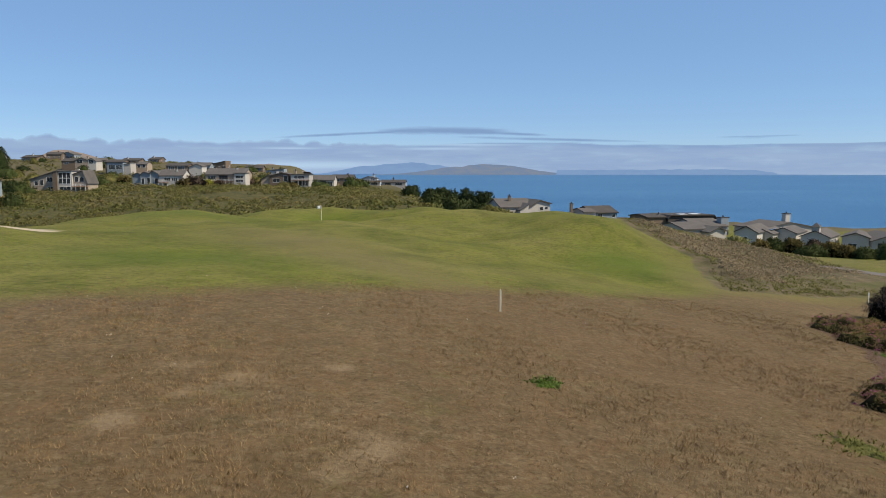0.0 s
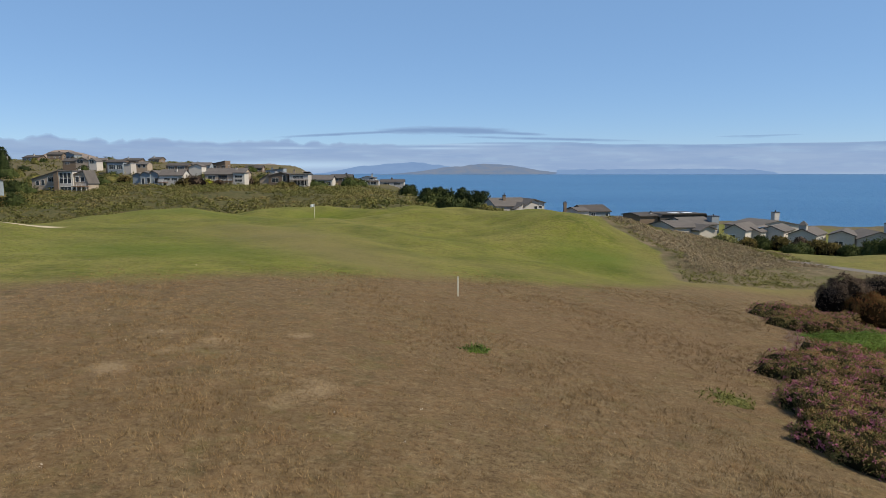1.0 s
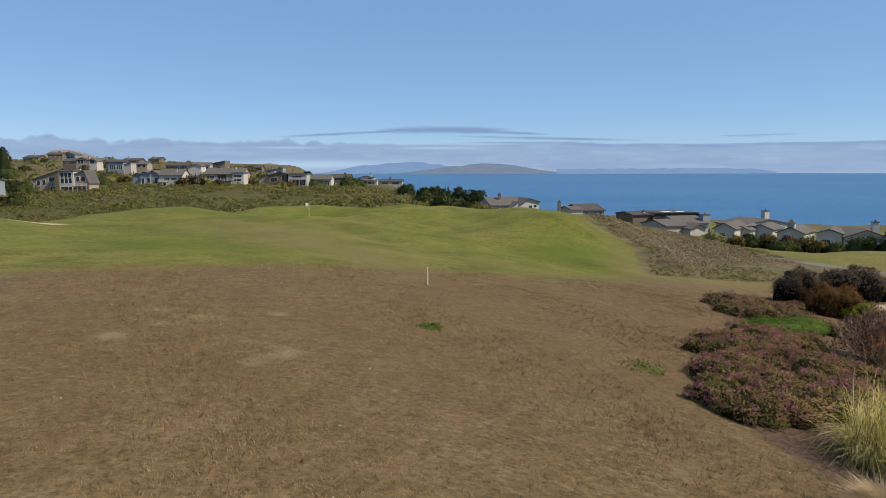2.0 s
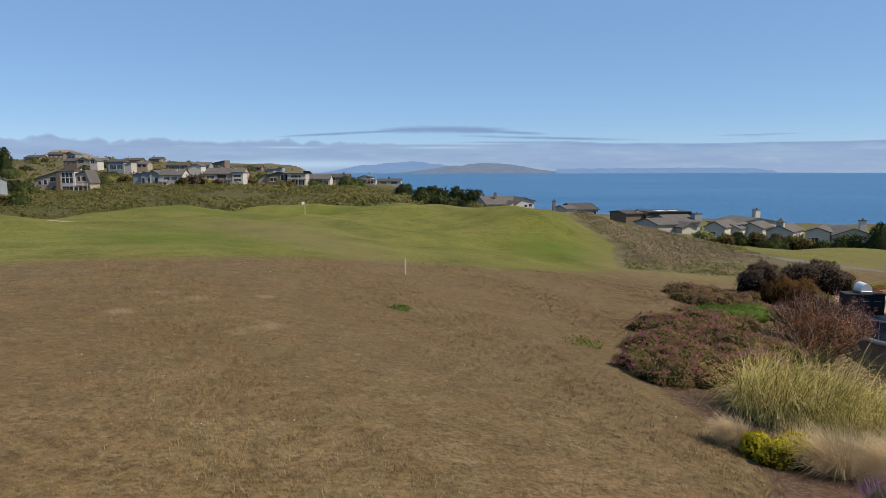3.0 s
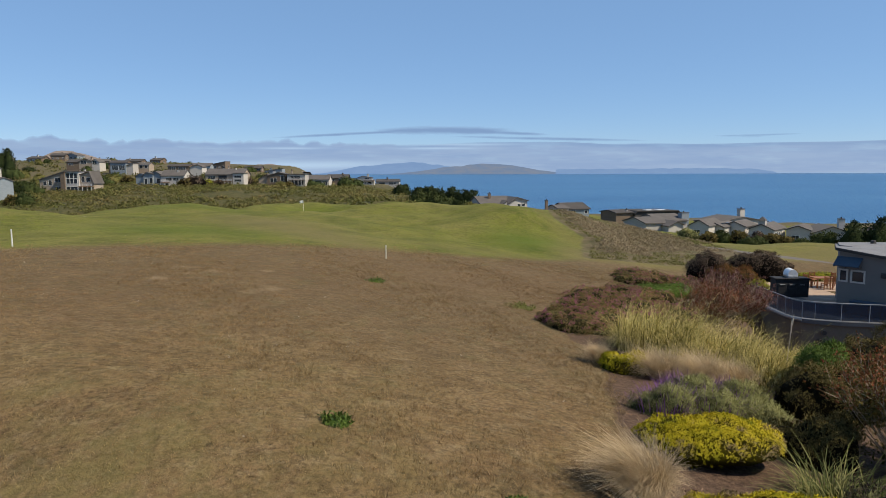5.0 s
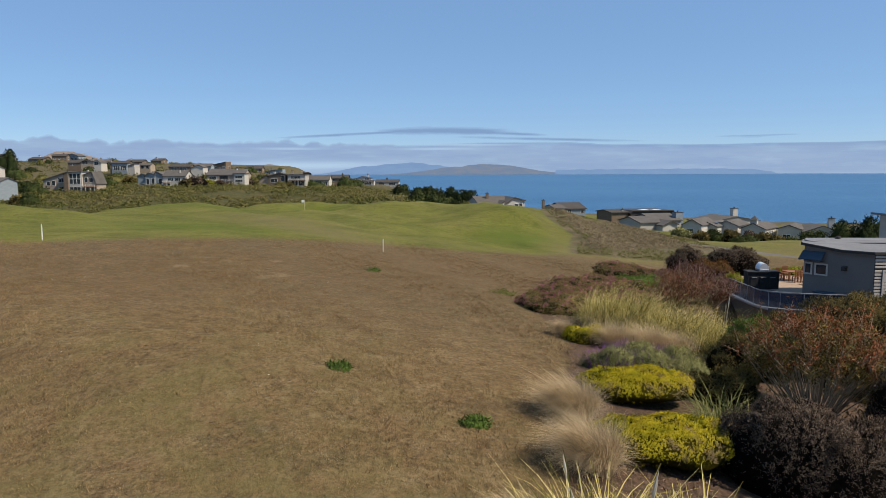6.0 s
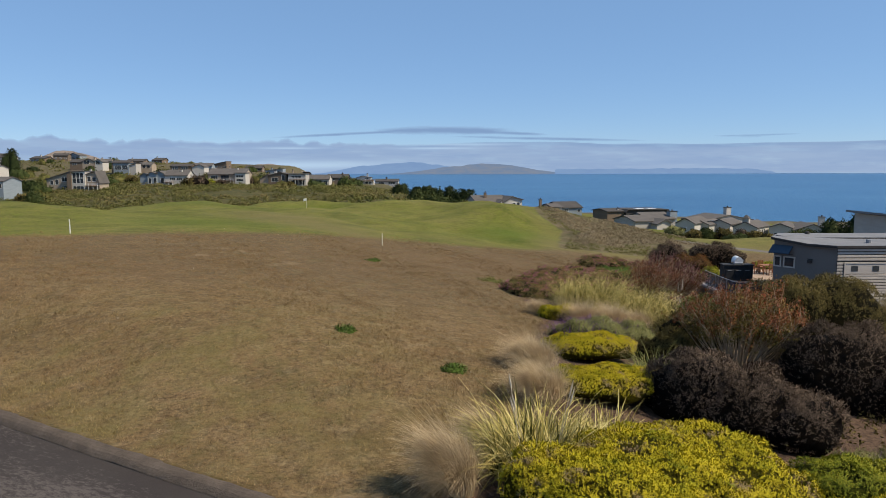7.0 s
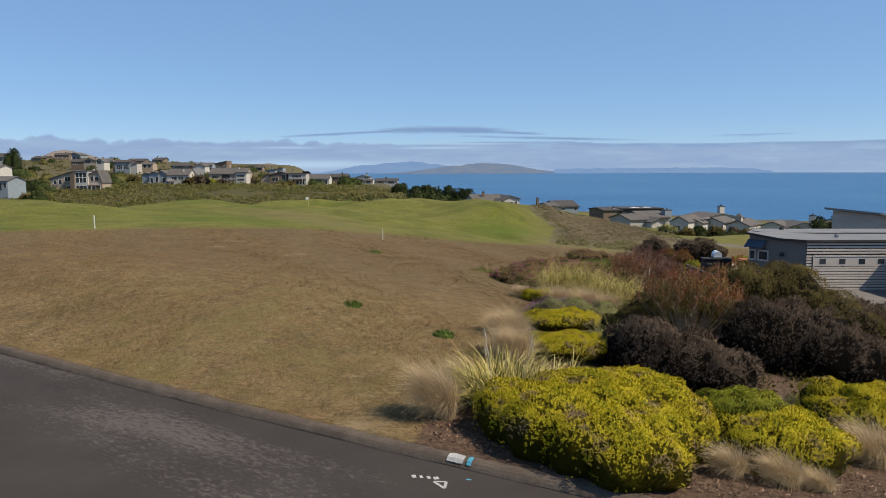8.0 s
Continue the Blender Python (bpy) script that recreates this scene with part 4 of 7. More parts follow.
h = Elevation(935, 200, "grey house with white gable end and dark chimney", G_SHORE, 16)
h.eave(888, 950, 367, 354, 12, 2.0, M_WALL_GREY, SHG).gable([(934, 369), (956, 355), (977, 361)], 12, 0.0, M_WALL_PALE, SHG).gable([(918, 372), (934, 362)], 8, -0.5, M_WALL_PALE, SHG, 0.2).win(957, 963, 367, 372, 0.0, 1).win(966, 972, 366, 371, 0.0, 1).chimney(913, 348, 5, 6.0, M_WALL_BROWN)
h = Elevation(1074, 195, "dark-roofed low house with grey wall", G_SHORE, 16)
h.eave(1030, 1052, 375, 370, 8, 0.0, M_WALL_PALE, SHG).eave(1049, 1098, 377, 367, 10, 1.0, M_WALL_BLUE, SHD).win(1088, 1094, 380, 385, 1.0, 1).win(1060, 1068, 379, 384, 1.0, 2).chimney(1017, 361, 5, 4.0, M_WALL_BROWN, -3).chimney(1087, 368, 4, 6.0, M_WALL_BROWN)
h = Elevation(1225, 188, "long dark brown shingled house with pale skylights", G_SHORE, 16)
h.gable([(1177, 384), (1180, 381), (1270, 382), (1272, 385)], 9, 0.0, M_SHINGLE_D, SHD)
h.eave(1140, 1176, 384, 380, 9, 1.0, M_WALL_BROWN, SHD).chimney(1170, 379, 4, 3.0, M_WALL_PALE)
for c in (1202, 1228):
    part("skylight", box(h.u(c), h.u(c + 17), 0.6, 2.6, h.z(381.4) + 0.262, h.z(381.4) + 0.42, 0.03), M_ROOFSKY, h.ob)
h = Elevation(1260, 165, "grey house with low hipped shingle roof", G_SHORE, 16)
h.eave(1205, 1262, 405, 396, 11, 0.0, M_WALL_GREY, SHG).eave(1255, 1316, 404, 393, 12, 4.0, M_WALL_GREY, SHG).gable([(1240, 409), (1258, 401), (1272, 407)], 6, -3.0, M_WALL_PALE, SHG).chimney(1318, 389, 17, 6.0, M_WALL_BLUE)


def shore_house(x, y, rot, w, d, h, rise, label, wall=None, side_windows=0, front_window=True, zoff=0.0):
    """A low gabled house whose gable end looks inland and whose sunny side wall looks along the shore."""
    ob = thing("house", x, y, ground_z(x, y) + zoff, rot, label, "house", G_SHORE)
    gable(ob, -w / 2, w / 2, 0, d, h, rise, "y", wall or M_WALL_PALE, SHG, over=0.3)
    if front_window:
        add_window(ob, "f", -0.1 * w, 0.9, 0.32 * w, 1.0, 0.0, 2)
    for k in range(side_windows):
        add_window(ob, "r", 1.6 + 1.5 * k, 0.7, 0.8, 1.5, w / 2, 1)
    return ob


h = shore_house(65.9, 149.2, -40, 4.6, 10, 2.9, 1.25, "pale grey gabled house with white side wall")
h = shore_house(70.6, 151.6, -40, 4.2, 10, 2.6, 0.9, "pale low gabled house with skylights", front_window=False)
for k in (2.2, 4.4):
    part("skylight", box(0.5, 1.4, k, k + 1.3, 2.6 + 0.62, 2.6 + 0.86, 0.03), M_GLASS, h, "dark glass skylight")
shore_house(76.0, 153.4, -40, 5.4, 9, 2.9, 1.1, "pale low gabled house behind garden shrubs", front_window=False)
h = shore_house(83.0, 164.5, 16, 15, 10, 3.4, 1.3, "wide grey shingled house with pale chimney", M_WALL_GREY, front_window=False)
add_chimney(h, 2.5, 4.0, 2.0, 6.6, 1.5, 1.3, M_WALL_PALE)
h = shore_house(79.8, 147.1, -40, 5.6, 10, 2.8, 1.25, "grey house with pointed chimney and white window wall", side_windows=4, front_window=False)
add_chimney(h, 0.0, 0.8, 2.5, 5.0, 1.5, 1.3, M_WALL_GREY, False)
bm = bmesh.new()
bmesh.ops.create_cone(bm, cap_ends=True, segments=4, radius1=1.25, radius2=0.08, depth=0.9, matrix=Matrix.Translation((0, 0.8, 5.46)) @ Matrix.Rotation(radians(45), 4, "Z"))
part("chimney_roof", bm, SHG, h)
shore_house(88.2, 146.6, -35, 5.0, 9, 3.2, 0.9, "pale grey house with tall window by garden shrubs")
h = shore_house(94.6, 143.6, -10, 8.5, 9, 3.0, 1.5, "grey house with tall dark door by garden shrubs", M_WALL_GREY, front_window=False)
add_window(h, "f", -2.2, 0.1, 1.7, 2.4, 0.0, 2, M_WALL_BROWN)
add_chimney(h, 2.6, 2.5, 2.0, 6.2, 1.3, 1.1, M_WALL_PALE)
h = shore_house(103.0, 138.6, -15, 9.0, 9, 3.0, 1.5, "grey low house at the end of the row", M_WALL_GREY)
add_chimney(h, 1.0, 4.0, 2.0, 5.8, 1.0, 0.9, M_WALL_PALE)
# ---------------------------------------------------------------- the house beside the lot
M_SLAT = two_scale("pale_slats", (0.47, 0.42, 0.37), (0.52, 0.465, 0.41), (0.38, 0.335, 0.295), 0.8, 14, 0.75, 0.15, 0.005, (0.15, 1, 1))
M_GAP = two_scale("dark_backing", (0.05, 0.045, 0.042), (0.065, 0.06, 0.055), (0.035, 0.03, 0.03), 2, 14, 0.9, 0.1, 0.004)
M_SIDE = two_scale("grey_plaster", (0.163, 0.148, 0.136), (0.185, 0.168, 0.153), (0.138, 0.125, 0.115), 0.4, 20, 0.85, 0.15, 0.004)
M_ROOFSHEET = two_scale("pale_roof_membrane", (0.15, 0.15, 0.155), (0.185, 0.185, 0.19), (0.115, 0.115, 0.12), 0.5, 9, 0.7, 0.1, 0.01)
M_FASCIA = two_scale("grey_fascia", (0.232, 0.232, 0.241), (0.267, 0.267, 0.275), (0.189, 0.189, 0.198), 1, 12, 0.6, 0.1, 0.004)
M_STONE = two_scale("dark_stone", (0.022, 0.022, 0.023), (0.036, 0.036, 0.038), (0.012, 0.012, 0.013), 3, 22, 0.8, 0.5, 0.02)
M_DECK = two_scale("deck_coating", (0.096, 0.096, 0.099), (0.12, 0.12, 0.123), (0.072, 0.072, 0.075), 0.6, 20, 0.6, 0.15, 0.005, spec=0.2)
M_REDWOOD = two_scale("red_brown_wood", (0.224, 0.0946, 0.043), (0.275, 0.12, 0.0559), (0.146, 0.0602, 0.0301), 2, 25, 0.6, 0.2, 0.004)
M_STEEL = Mat("brushed_steel", 0.3, 0.9)
M_STEEL.base(M_STEEL.ramp(M_STEEL.noise(8, 4), [(0.3, (0.60, 0.61, 0.62)), (0.7, (0.74, 0.75, 0.76))]))
M_STEEL = M_STEEL.m
M_RAIL = two_scale("grey_rail_paint", (0.25, 0.26, 0.27), (0.29, 0.3, 0.31), (0.2, 0.2, 0.21), 2, 20, 0.5, 0.1, 0.002)
M_AWNING = two_scale("blue_grey_awning", (0.045, 0.07, 0.10), (0.06, 0.088, 0.12), (0.03, 0.05, 0.075), 1, 12, 0.6, 0.1, 0.004, spec=0.08)

M_RETAIN = two_scale("grey_brown_plaster", (0.16, 0.13, 0.10), (0.19, 0.155, 0.12), (0.125, 0.1, 0.078), 0.5, 12, 0.95, 0.2, 0.006, spec=0.04)
M_PAVER = two_scale("tan_pavers", (0.31, 0.224, 0.163), (0.361, 0.267, 0.198), (0.232, 0.163, 0.12), 0.8, 16, 0.9, 0.2, 0.006)
HX, HY, HZ = 32.02, 24.25, -3.7   # near corner of the house, floor level


def block(poly, z0, tops):
    """A solid on a plan outline, its top at its own height over each corner."""
    bm = bmesh.new()
    lo = [bm.verts.new((x, y, z0 if not isinstance(z0, tuple) else z0[k])) for k, (x, y) in enumerate(poly)]
    hi = [bm.verts.new((x, y, z)) for (x, y), z in zip(poly, tops)]
    n = len(poly)
    mid = bm.verts.new(sum((v.co for v in hi), Vector()) / n)
    bm.faces.new(lo[::-1])
    for k in range(n):
        j = (k + 1) % n
        bm.faces.new((lo[k], lo[j], hi[j], hi[k]))
        bm.faces.new((hi[k], hi[j], mid))
    return bm


def garage_house():
    ob = thing("garage_house", HX, HY, HZ, 0, "grey low house with pale slatted front and flat roof", "house")
    # the side wall runs askew to the front
    plan = [(0, 0.05), (14, 0.05), (14, 7.0), (-0.6, 7.0), (-2.52, 3.5), (-1.07, 1.49)]
    part("wall", block(plan, -2.9, (3.46, 3.46, 3.48, 3.56, 3.72, 3.46)), M_SIDE, ob, "smooth grey side wall")
    # wing out of view, added to cast the slanting shadow on the door
    part("wall", box(6.65, 14, -5.0, 0.046, -1.0, 3.55), M_SIDE, ob)
    eaves = [(-0.12, -0.12), (14.2, -0.12), (14.2, 7.2), (-0.7, 7.2), (-2.76, 3.46), (-1.26, 1.40)]
    edge = (3.60, 3.60, 3.62, 3.70, 3.85, 3.58)
    part("roof", block(eaves, tuple(z - 0.12 for z in edge), edge), M_ROOFSHEET, ob, "pale flat roof sheet")
    part("roof", block([(-0.6, 4.4), (14.2, 4.1), (14.2, 7.1), (-0.6, 7.1), (-1.75, 4.9)], 3.5, (3.73, 3.73, 3.75, 3.80, 3.86)), M_ROOFSHEET, ob, "raised rear roof sheet")
    part("fascia", box(-0.5, 14.2, 4.0, 4.06, 3.55, 3.72), M_GAP, ob, "dark edge of the roof step")
    rim = [(eaves[k], edge[k]) for k in (3, 4, 5, 0, 1)]
    for ((x0, y0), e0), ((x1, y1), e1) in zip(rim, rim[1:]):
        d = Vector((x1 - x0, y1 - y0)).normalized()
        o = Vector((d.y, -d.x)) * 0.04
        q = Vector((d.y, -d.x)) * 0.003
        part("fascia", block([(x0 + q.x, y0 + q.y), (x0 + o.x, y0 + o.y), (x1 + o.x, y1 + o.y), (x1 + q.x, y1 + q.y)], (e0 - 0.15, e0 - 0.15, e1 - 0.15, e1 - 0.15), (e0 + 0.02, e0 + 0.02, e1 + 0.02, e1 + 0.02)), M_GAP, ob, "dark metal roof edge")
    # slatted front
    part("backing", box(0, 6.63, 0.0, 0.046, -0.2, 3.45), M_GAP, ob)
    z = -0.1
    while z < 3.3:
        if z < 2.42:
            part("slat", box(0.0, 0.42, -0.045, -0.002, z, z + 0.135, 0.008), M_SLAT, ob)
            part("slat", box(6.27, 6.64, -0.045, -0.002, z, z + 0.135, 0.008), M_SLAT, ob)
        else:
            part("slat", box(0.0, 6.64, -0.045, -0.002, z + 0.06, z + 0.195, 0.008), M_SLAT, ob)
        z += 0.205
    bm = bmesh.new()
    add_box(bm, 0.47, 0.56, -0.08, -0.002, 0, 2.5)
    add_box(bm, 6.17, 6.26, -0.08, -0.002, 0, 2.5)
    add_box(bm, 0.561, 6.169, -0.08, -0.002, 2.41, 2.5)
    part("door_frame", bm, M_SLAT, ob)
    door = part("garage_door", box(0.565, 6.165, -0.02, -0.004, 0.0, 2.405), M_GAP, ob, "slatted garage door with four square windows")
    z = 0.03
    while z < 1.6:
        part("slat", box(0.57, 6.16, -0.06, -0.021, z, z + 0.14, 0.008), M_SLAT, door)
        z += 0.19
    part("band", box(0.57, 6.16, -0.055, -0.021, 1.74, 2.38, 0.006), M_SLAT, door)
    for c in (1.16, 2.56, 3.96, 5.32):
        part("pane", box(c - 0.22, c + 0.22, -0.068, -0.056, 1.9, 2.26), M_GLASS, door)
    # side wall: windows, lamp, awning; u runs from the far corner towards the front
    turn = pose(-2.52, 3.5, 0, 0, 0, -54.2)

    def on_side(name, bm, mat, parent, label=""):
        bm.transform(turn)
        return part(name, bm, mat, parent, label)
    for u0, u1 in ((0.12, 0.48), (0.82, 1.46)):
        bm = bmesh.new()
        add_box(bm, u0 - 0.1, u0, -0.05, -0.002, 1.78, 2.58)
        add_box(bm, u1, u1 + 0.1, -0.05, -0.002, 1.78, 2.58)
        add_box(bm, u0 + 0.001, u1 - 0.001, -0.05, -0.002, 2.48, 2.58)
        add_box(bm, u0 + 0.001, u1 - 0.001, -0.05, -0.002, 1.78, 1.88)
        win = on_side("window", bm, M_SLAT, ob, "small square window with a pale frame")
        on_side("pane", box(u0 + 0.002, u1 - 0.002, -0.022, -0.003, 1.882, 2.478), M_GLASS, win)
    lamp = on_side("wall_lamp", box(2.45, 2.72, -0.22, -0.002, 2.28, 2.52, 0.03), M_GAP, ob, "small dark wall lamp")
    on_side("bracket", box(2.4, 2.77, -0.06, -0.001, 2.525, 2.56), M_GAP, lamp)
    awning = on_side("awning", prism([(-0.55, 2.78), (-0.004, 3.28), (-0.004, 3.34), (-0.55, 2.84)], -0.1, 1.35, "x"), M_AWNING, ob, "blue-grey sloping glass awning")
    for u in (-0.07, 0.62, 1.32):
        on_side("bracket", prism([(-0.53, 2.73), (-0.005, 2.73), (-0.005, 2.775), (-0.53, 2.775)], u - 0.02, u + 0.02, "x"), M_GAP, awning)
    bm = bmesh.new()
    add_tube(bm, (3.0, 1.6, 3.60), (3.0, 1.6, 3.86), 0.16, 0.16, 10)
    part("roof_vent", bm, M_FASCIA, ob)
    bm = bmesh.new()
    add_tube(bm, (1.2, 6.2, 3.7), (1.2, 6.2, 4.0), 0.2, 0.14, 10)
    part("roof_vent", bm, M_GAP, ob)
    return ob


def upper_wing():
    ob = thing("tall_wing", 46.95, 39.6, HZ - 0.6, 0, "tall grey house wing with a sloping metal roof", "house")
    part("wall", prism([(0, -2), (12, -2), (12, 3.3), (0, 4.85)], 0.0, 8.0, "y"), M_WALL_GREY, ob)
    part("roof", prism([(-0.5, 4.94), (12.5, 3.25), (12.5, 3.45), (-0.5, 5.14)], -0.7, 8.7, "y"), M_ROOFSHEET, ob)
    # flat near-black panel; its colour stands for the shade in the recess
    part("window", box(2.5, 5.9, -0.04, -0.002, 1.9, 3.75), M_GAP, ob, "wide dark panel for the recessed opening under the eaves")
    part("window_frame", box(2.35, 6.05, -0.06, -0.042, 3.75, 3.86), M_FASCIA, ob)
    bm = bmesh.new()
    add_tube(bm, (3.5, 2, 4.4), (3.5, 2, 5.5), 0.12, 0.12, 8)
    add_tube(bm, (3.5, 2, 5.501), (3.5, 2, 5.6), 0.2, 0.2, 8)
    part("flue", bm, M_GAP, ob)
    bm = bmesh.new()
    add_tube(bm, (6.2, -2.0, 3.0), (6.2, -2.0, 4.9), 0.05, 0.05, 6)
    part("pipe", bm, M_TRIM, ob)


def tinted_glass():
    m = Mat("tinted_glass", 0.12, spec=0.6)
    m.base((0.035, 0.05, 0.075))
    tr = m.node("ShaderNodeBsdfTransparent")
    tr.inputs[0].default_value = (0.62, 0.72, 0.85, 1.0)
    mx = m.node("ShaderNodeMixShader")
    mx.inputs[0].default_value = 0.62
    m.link(tr.outputs[0], mx.inputs[1])
    m.link(m.b.outputs[0], mx.inputs[2])
    m.link(mx.outputs[0], m.t.nodes["Material Output"].inputs[0])
    return m.m


M_TINT = tinted_glass()


def deck_outline(off=0.0):
    """The terrace: a long side towards the border, a tight rounded corner, a near side askew to the house."""
    pts = [(32.0, 23.1), (27.8, 24.2), (26.55, 24.7), (26.0, 25.1), (25.68, 25.6), (25.6, 26.3), (25.65, 30.6), (27.2, 33.6), (29.4, 38.0), (32.0, 38.0)]
    out = []
    for x, y in pts:
        d = Vector((x - 30.0, y - 31.0)).normalized()
        out.append((x + off * d.x * (0 if x > 31.9 else 1), y + off * d.y))
    return out


def terrace():
    ob = thing("terrace", 0, 0, 0, 0, "rounded concrete terrace on a plastered retaining wall", "terrace")
    for name, z0, z1, off, mat in (("retaining_wall", -8.0, -3.93, -0.12, M_RETAIN), ("slab", -3.928, -3.7, 0.0, M_DECK)):
        bm = bmesh.new()
        poly = deck_outline(off)
        lo = [bm.verts.new((x, y, z0)) for x, y in poly]
        hi = [bm.verts.new((x, y, z1)) for x, y in poly]
        bm.faces.new(lo[::-1])
        bm.faces.new(hi)
        n = len(poly)
        for k in range(n):
            bm.faces.new((lo[k], lo[(k + 1) % n], hi[(k + 1) % n], hi[k]))
        part(name, bm, mat, ob)
    part("paving", box(29.3, 32.38, 29.2, 37.9, -3.698, -3.68), M_PAVER, ob, "tan paved part of the terrace")
    part("paving", box(32.384, 36.5, 34.06, 37.9, -3.85, -3.68), M_PAVER, ob, "tan paved part of the terrace")
    # pale rim only where the slab edge is sunlit; that light is its colour
    rim = bmesh.new()
    edge = deck_outline(0.04)[3:8]
    for (x0, y0), (x1, y1) in zip(edge, edge[1:]):
        add_tube(rim, (x0, y0, -3.74), (x1, y1, -3.74), 0.09, 0.09, 6)
    part("rim", rim, M_CONCRETE, ob, "pale concrete rim along the slab's sunlit side")
    # small openings low in the wall, and a round vent
    lean = pose(27.8, 24.32, 0, 0, 0, math.degrees(math.atan2(-1.1, 4.2)))
    for u, w, z0, z1, mat in ((-0.9, 0.22, -5.35, -4.8, M_GAP), (-0.35, 0.16, -5.35, -4.85, M_GAP), (0.1, 0.18, -5.35, -4.9, M_SIDE), (0.6, 0.2, -5.4, -4.9, M_GAP), (1.2, 0.25, -5.35, -4.9, M_SIDE), (2.0, 0.25, -5.4, -4.9, M_GAP)):
        bm = box(u - w, u + w, -0.03, 0.1, z0, z1)
        bm.transform(lean)
        part("vent_window", bm, mat, ob, "small cellar opening")
    bm = bmesh.new()
    add_tube(bm, (-0.8, -0.05, -4.4), (-0.8, 0.1, -4.4), 0.14, 0.14, 10)
    bm.transform(lean)
    part("round_vent", bm, M_GAP, ob)
    rail = thing("railing", 0, 0, 0, 0, "thin steel railing with tinted glass round the terrace", "railing")
    line = deck_outline(-0.12)[:7]
    line = [Vector((x, y, -3.7)) for x, y in line]
    top = bmesh.new()
    for p, q in zip(line, line[1:]):
        add_tube(top, p + Vector((0, 0, 1.05)), q + Vector((0, 0, 1.05)), 0.025, 0.025, 6)
    part("handrail", top, M_RAIL, rail)
    for p, q in zip(line, line[1:]):
        d = (q - p).normalized()
        side = Vector((-d.y, d.x, 0)) * 0.006
        bm = bmesh.new()
        lo = [bm.verts.new(v + Vector((0, 0, 0.06))) for v in (p - side + d * 0.01, q - side - d * 0.01, q + side - d * 0.01, p + side + d * 0.01)]
        hi = [bm.verts.new(v.co + Vector((0, 0, 0.93))) for v in lo]
        bm.faces.new(lo[::-1])
        bm.faces.new(hi)
        for k in range(4):
            bm.faces.new((lo[k], lo[(k + 1) % 4], hi[(k + 1) % 4], hi[k]))
        part("glass_panel", bm, M_TINT, rail, "blue-tinted glass panel")
    for p, q, n in ((line[0], line[1], 3), (line[1], line[3], 1), (line[3], line[5], 1), (line[5], line[6], 4)):
        for k in range(n):
            at = p.lerp(q, k / n)
            bm = bmesh.new()
            add_tube(bm, at, at + Vector((0, 0, 1.03)), 0.022, 0.022, 6)
            part("post", bm, M_RAIL, rail)


def barbecue():
    ob = thing("barbecue_island", 27.7, 31.9, HZ + 0.002, -4, "dark stone outdoor kitchen with steel doors", "barbecue")
    part("body", box(0, 2.2, 0, 0.9, 0, 1.22, 0.02), M_STONE, ob)
    part("worktop", box(-0.06, 2.26, -0.06, 0.96, 1.223, 1.30, 0.015), M_STONE, ob)
    for c in (0.45, 1.1, 1.75):
        d = part("door", box(c - 0.27, c + 0.27, -0.03, -0.002, 0.2, 0.95, 0.01), M_STONE, ob)
        part("handle", box(c - 0.18, c + 0.18, -0.06, -0.032, 0.84, 0.88, 0.008), M_RAIL, d)
    g = thing("grill", 28.9, 32.35, HZ + 1.304, 82, "shiny steel barbecue grill with a closed domed lid", "grill")
    part("firebox", box(-0.5, 0.5, -0.33, 0.33, 0, 0.16, 0.02), M_STEEL, g)
    arc = [(0.32 * math.cos(radians(180 - 15 * k)), 0.163 + 0.42 * math.sin(radians(180 - 15 * k))) for k in range(13)]
    lid = part("lid", prism(arc, -0.48, 0.48, "x"), M_ROOFSKY, g)
    bm = bmesh.new()
    add_tube(bm, (-0.35, -0.36, 0.32), (0.35, -0.36, 0.32), 0.018, 0.018, 6)
    part("handle", bm, M_STEEL, lid)


def patio_chair():
    ob = thing("patio_chair", 0, 0, 0, 0, "red-brown wooden patio chair with a slatted back", "chair", "chairs round the patio table")
    part("seat", box(-0.25, 0.25, -0.24, 0.24, 0.42, 0.46, 0.008), M_REDWOOD, ob)
    for sx in (-0.22, 0.22):
        part("leg", box(sx - 0.025, sx + 0.025, -0.23, -0.18, 0, 0.418), M_REDWOOD, ob)
        part("leg", box(sx - 0.025, sx + 0.025, 0.18, 0.23, 0, 0.418), M_REDWOOD, ob)
        part("back_post", box(sx - 0.025, sx + 0.025, 0.19, 0.235, 0.462, 1.0), M_REDWOOD, ob)
        part("armrest", box(sx - 0.03, sx + 0.03, -0.24, 0.188, 0.64, 0.67), M_REDWOOD, ob)
    for k in range(5):
        u = -0.16 + 0.08 * k
        part("back_slat", box(u - 0.022, u + 0.022, 0.20, 0.225, 0.463, 0.96), M_REDWOOD, ob)
    return ob


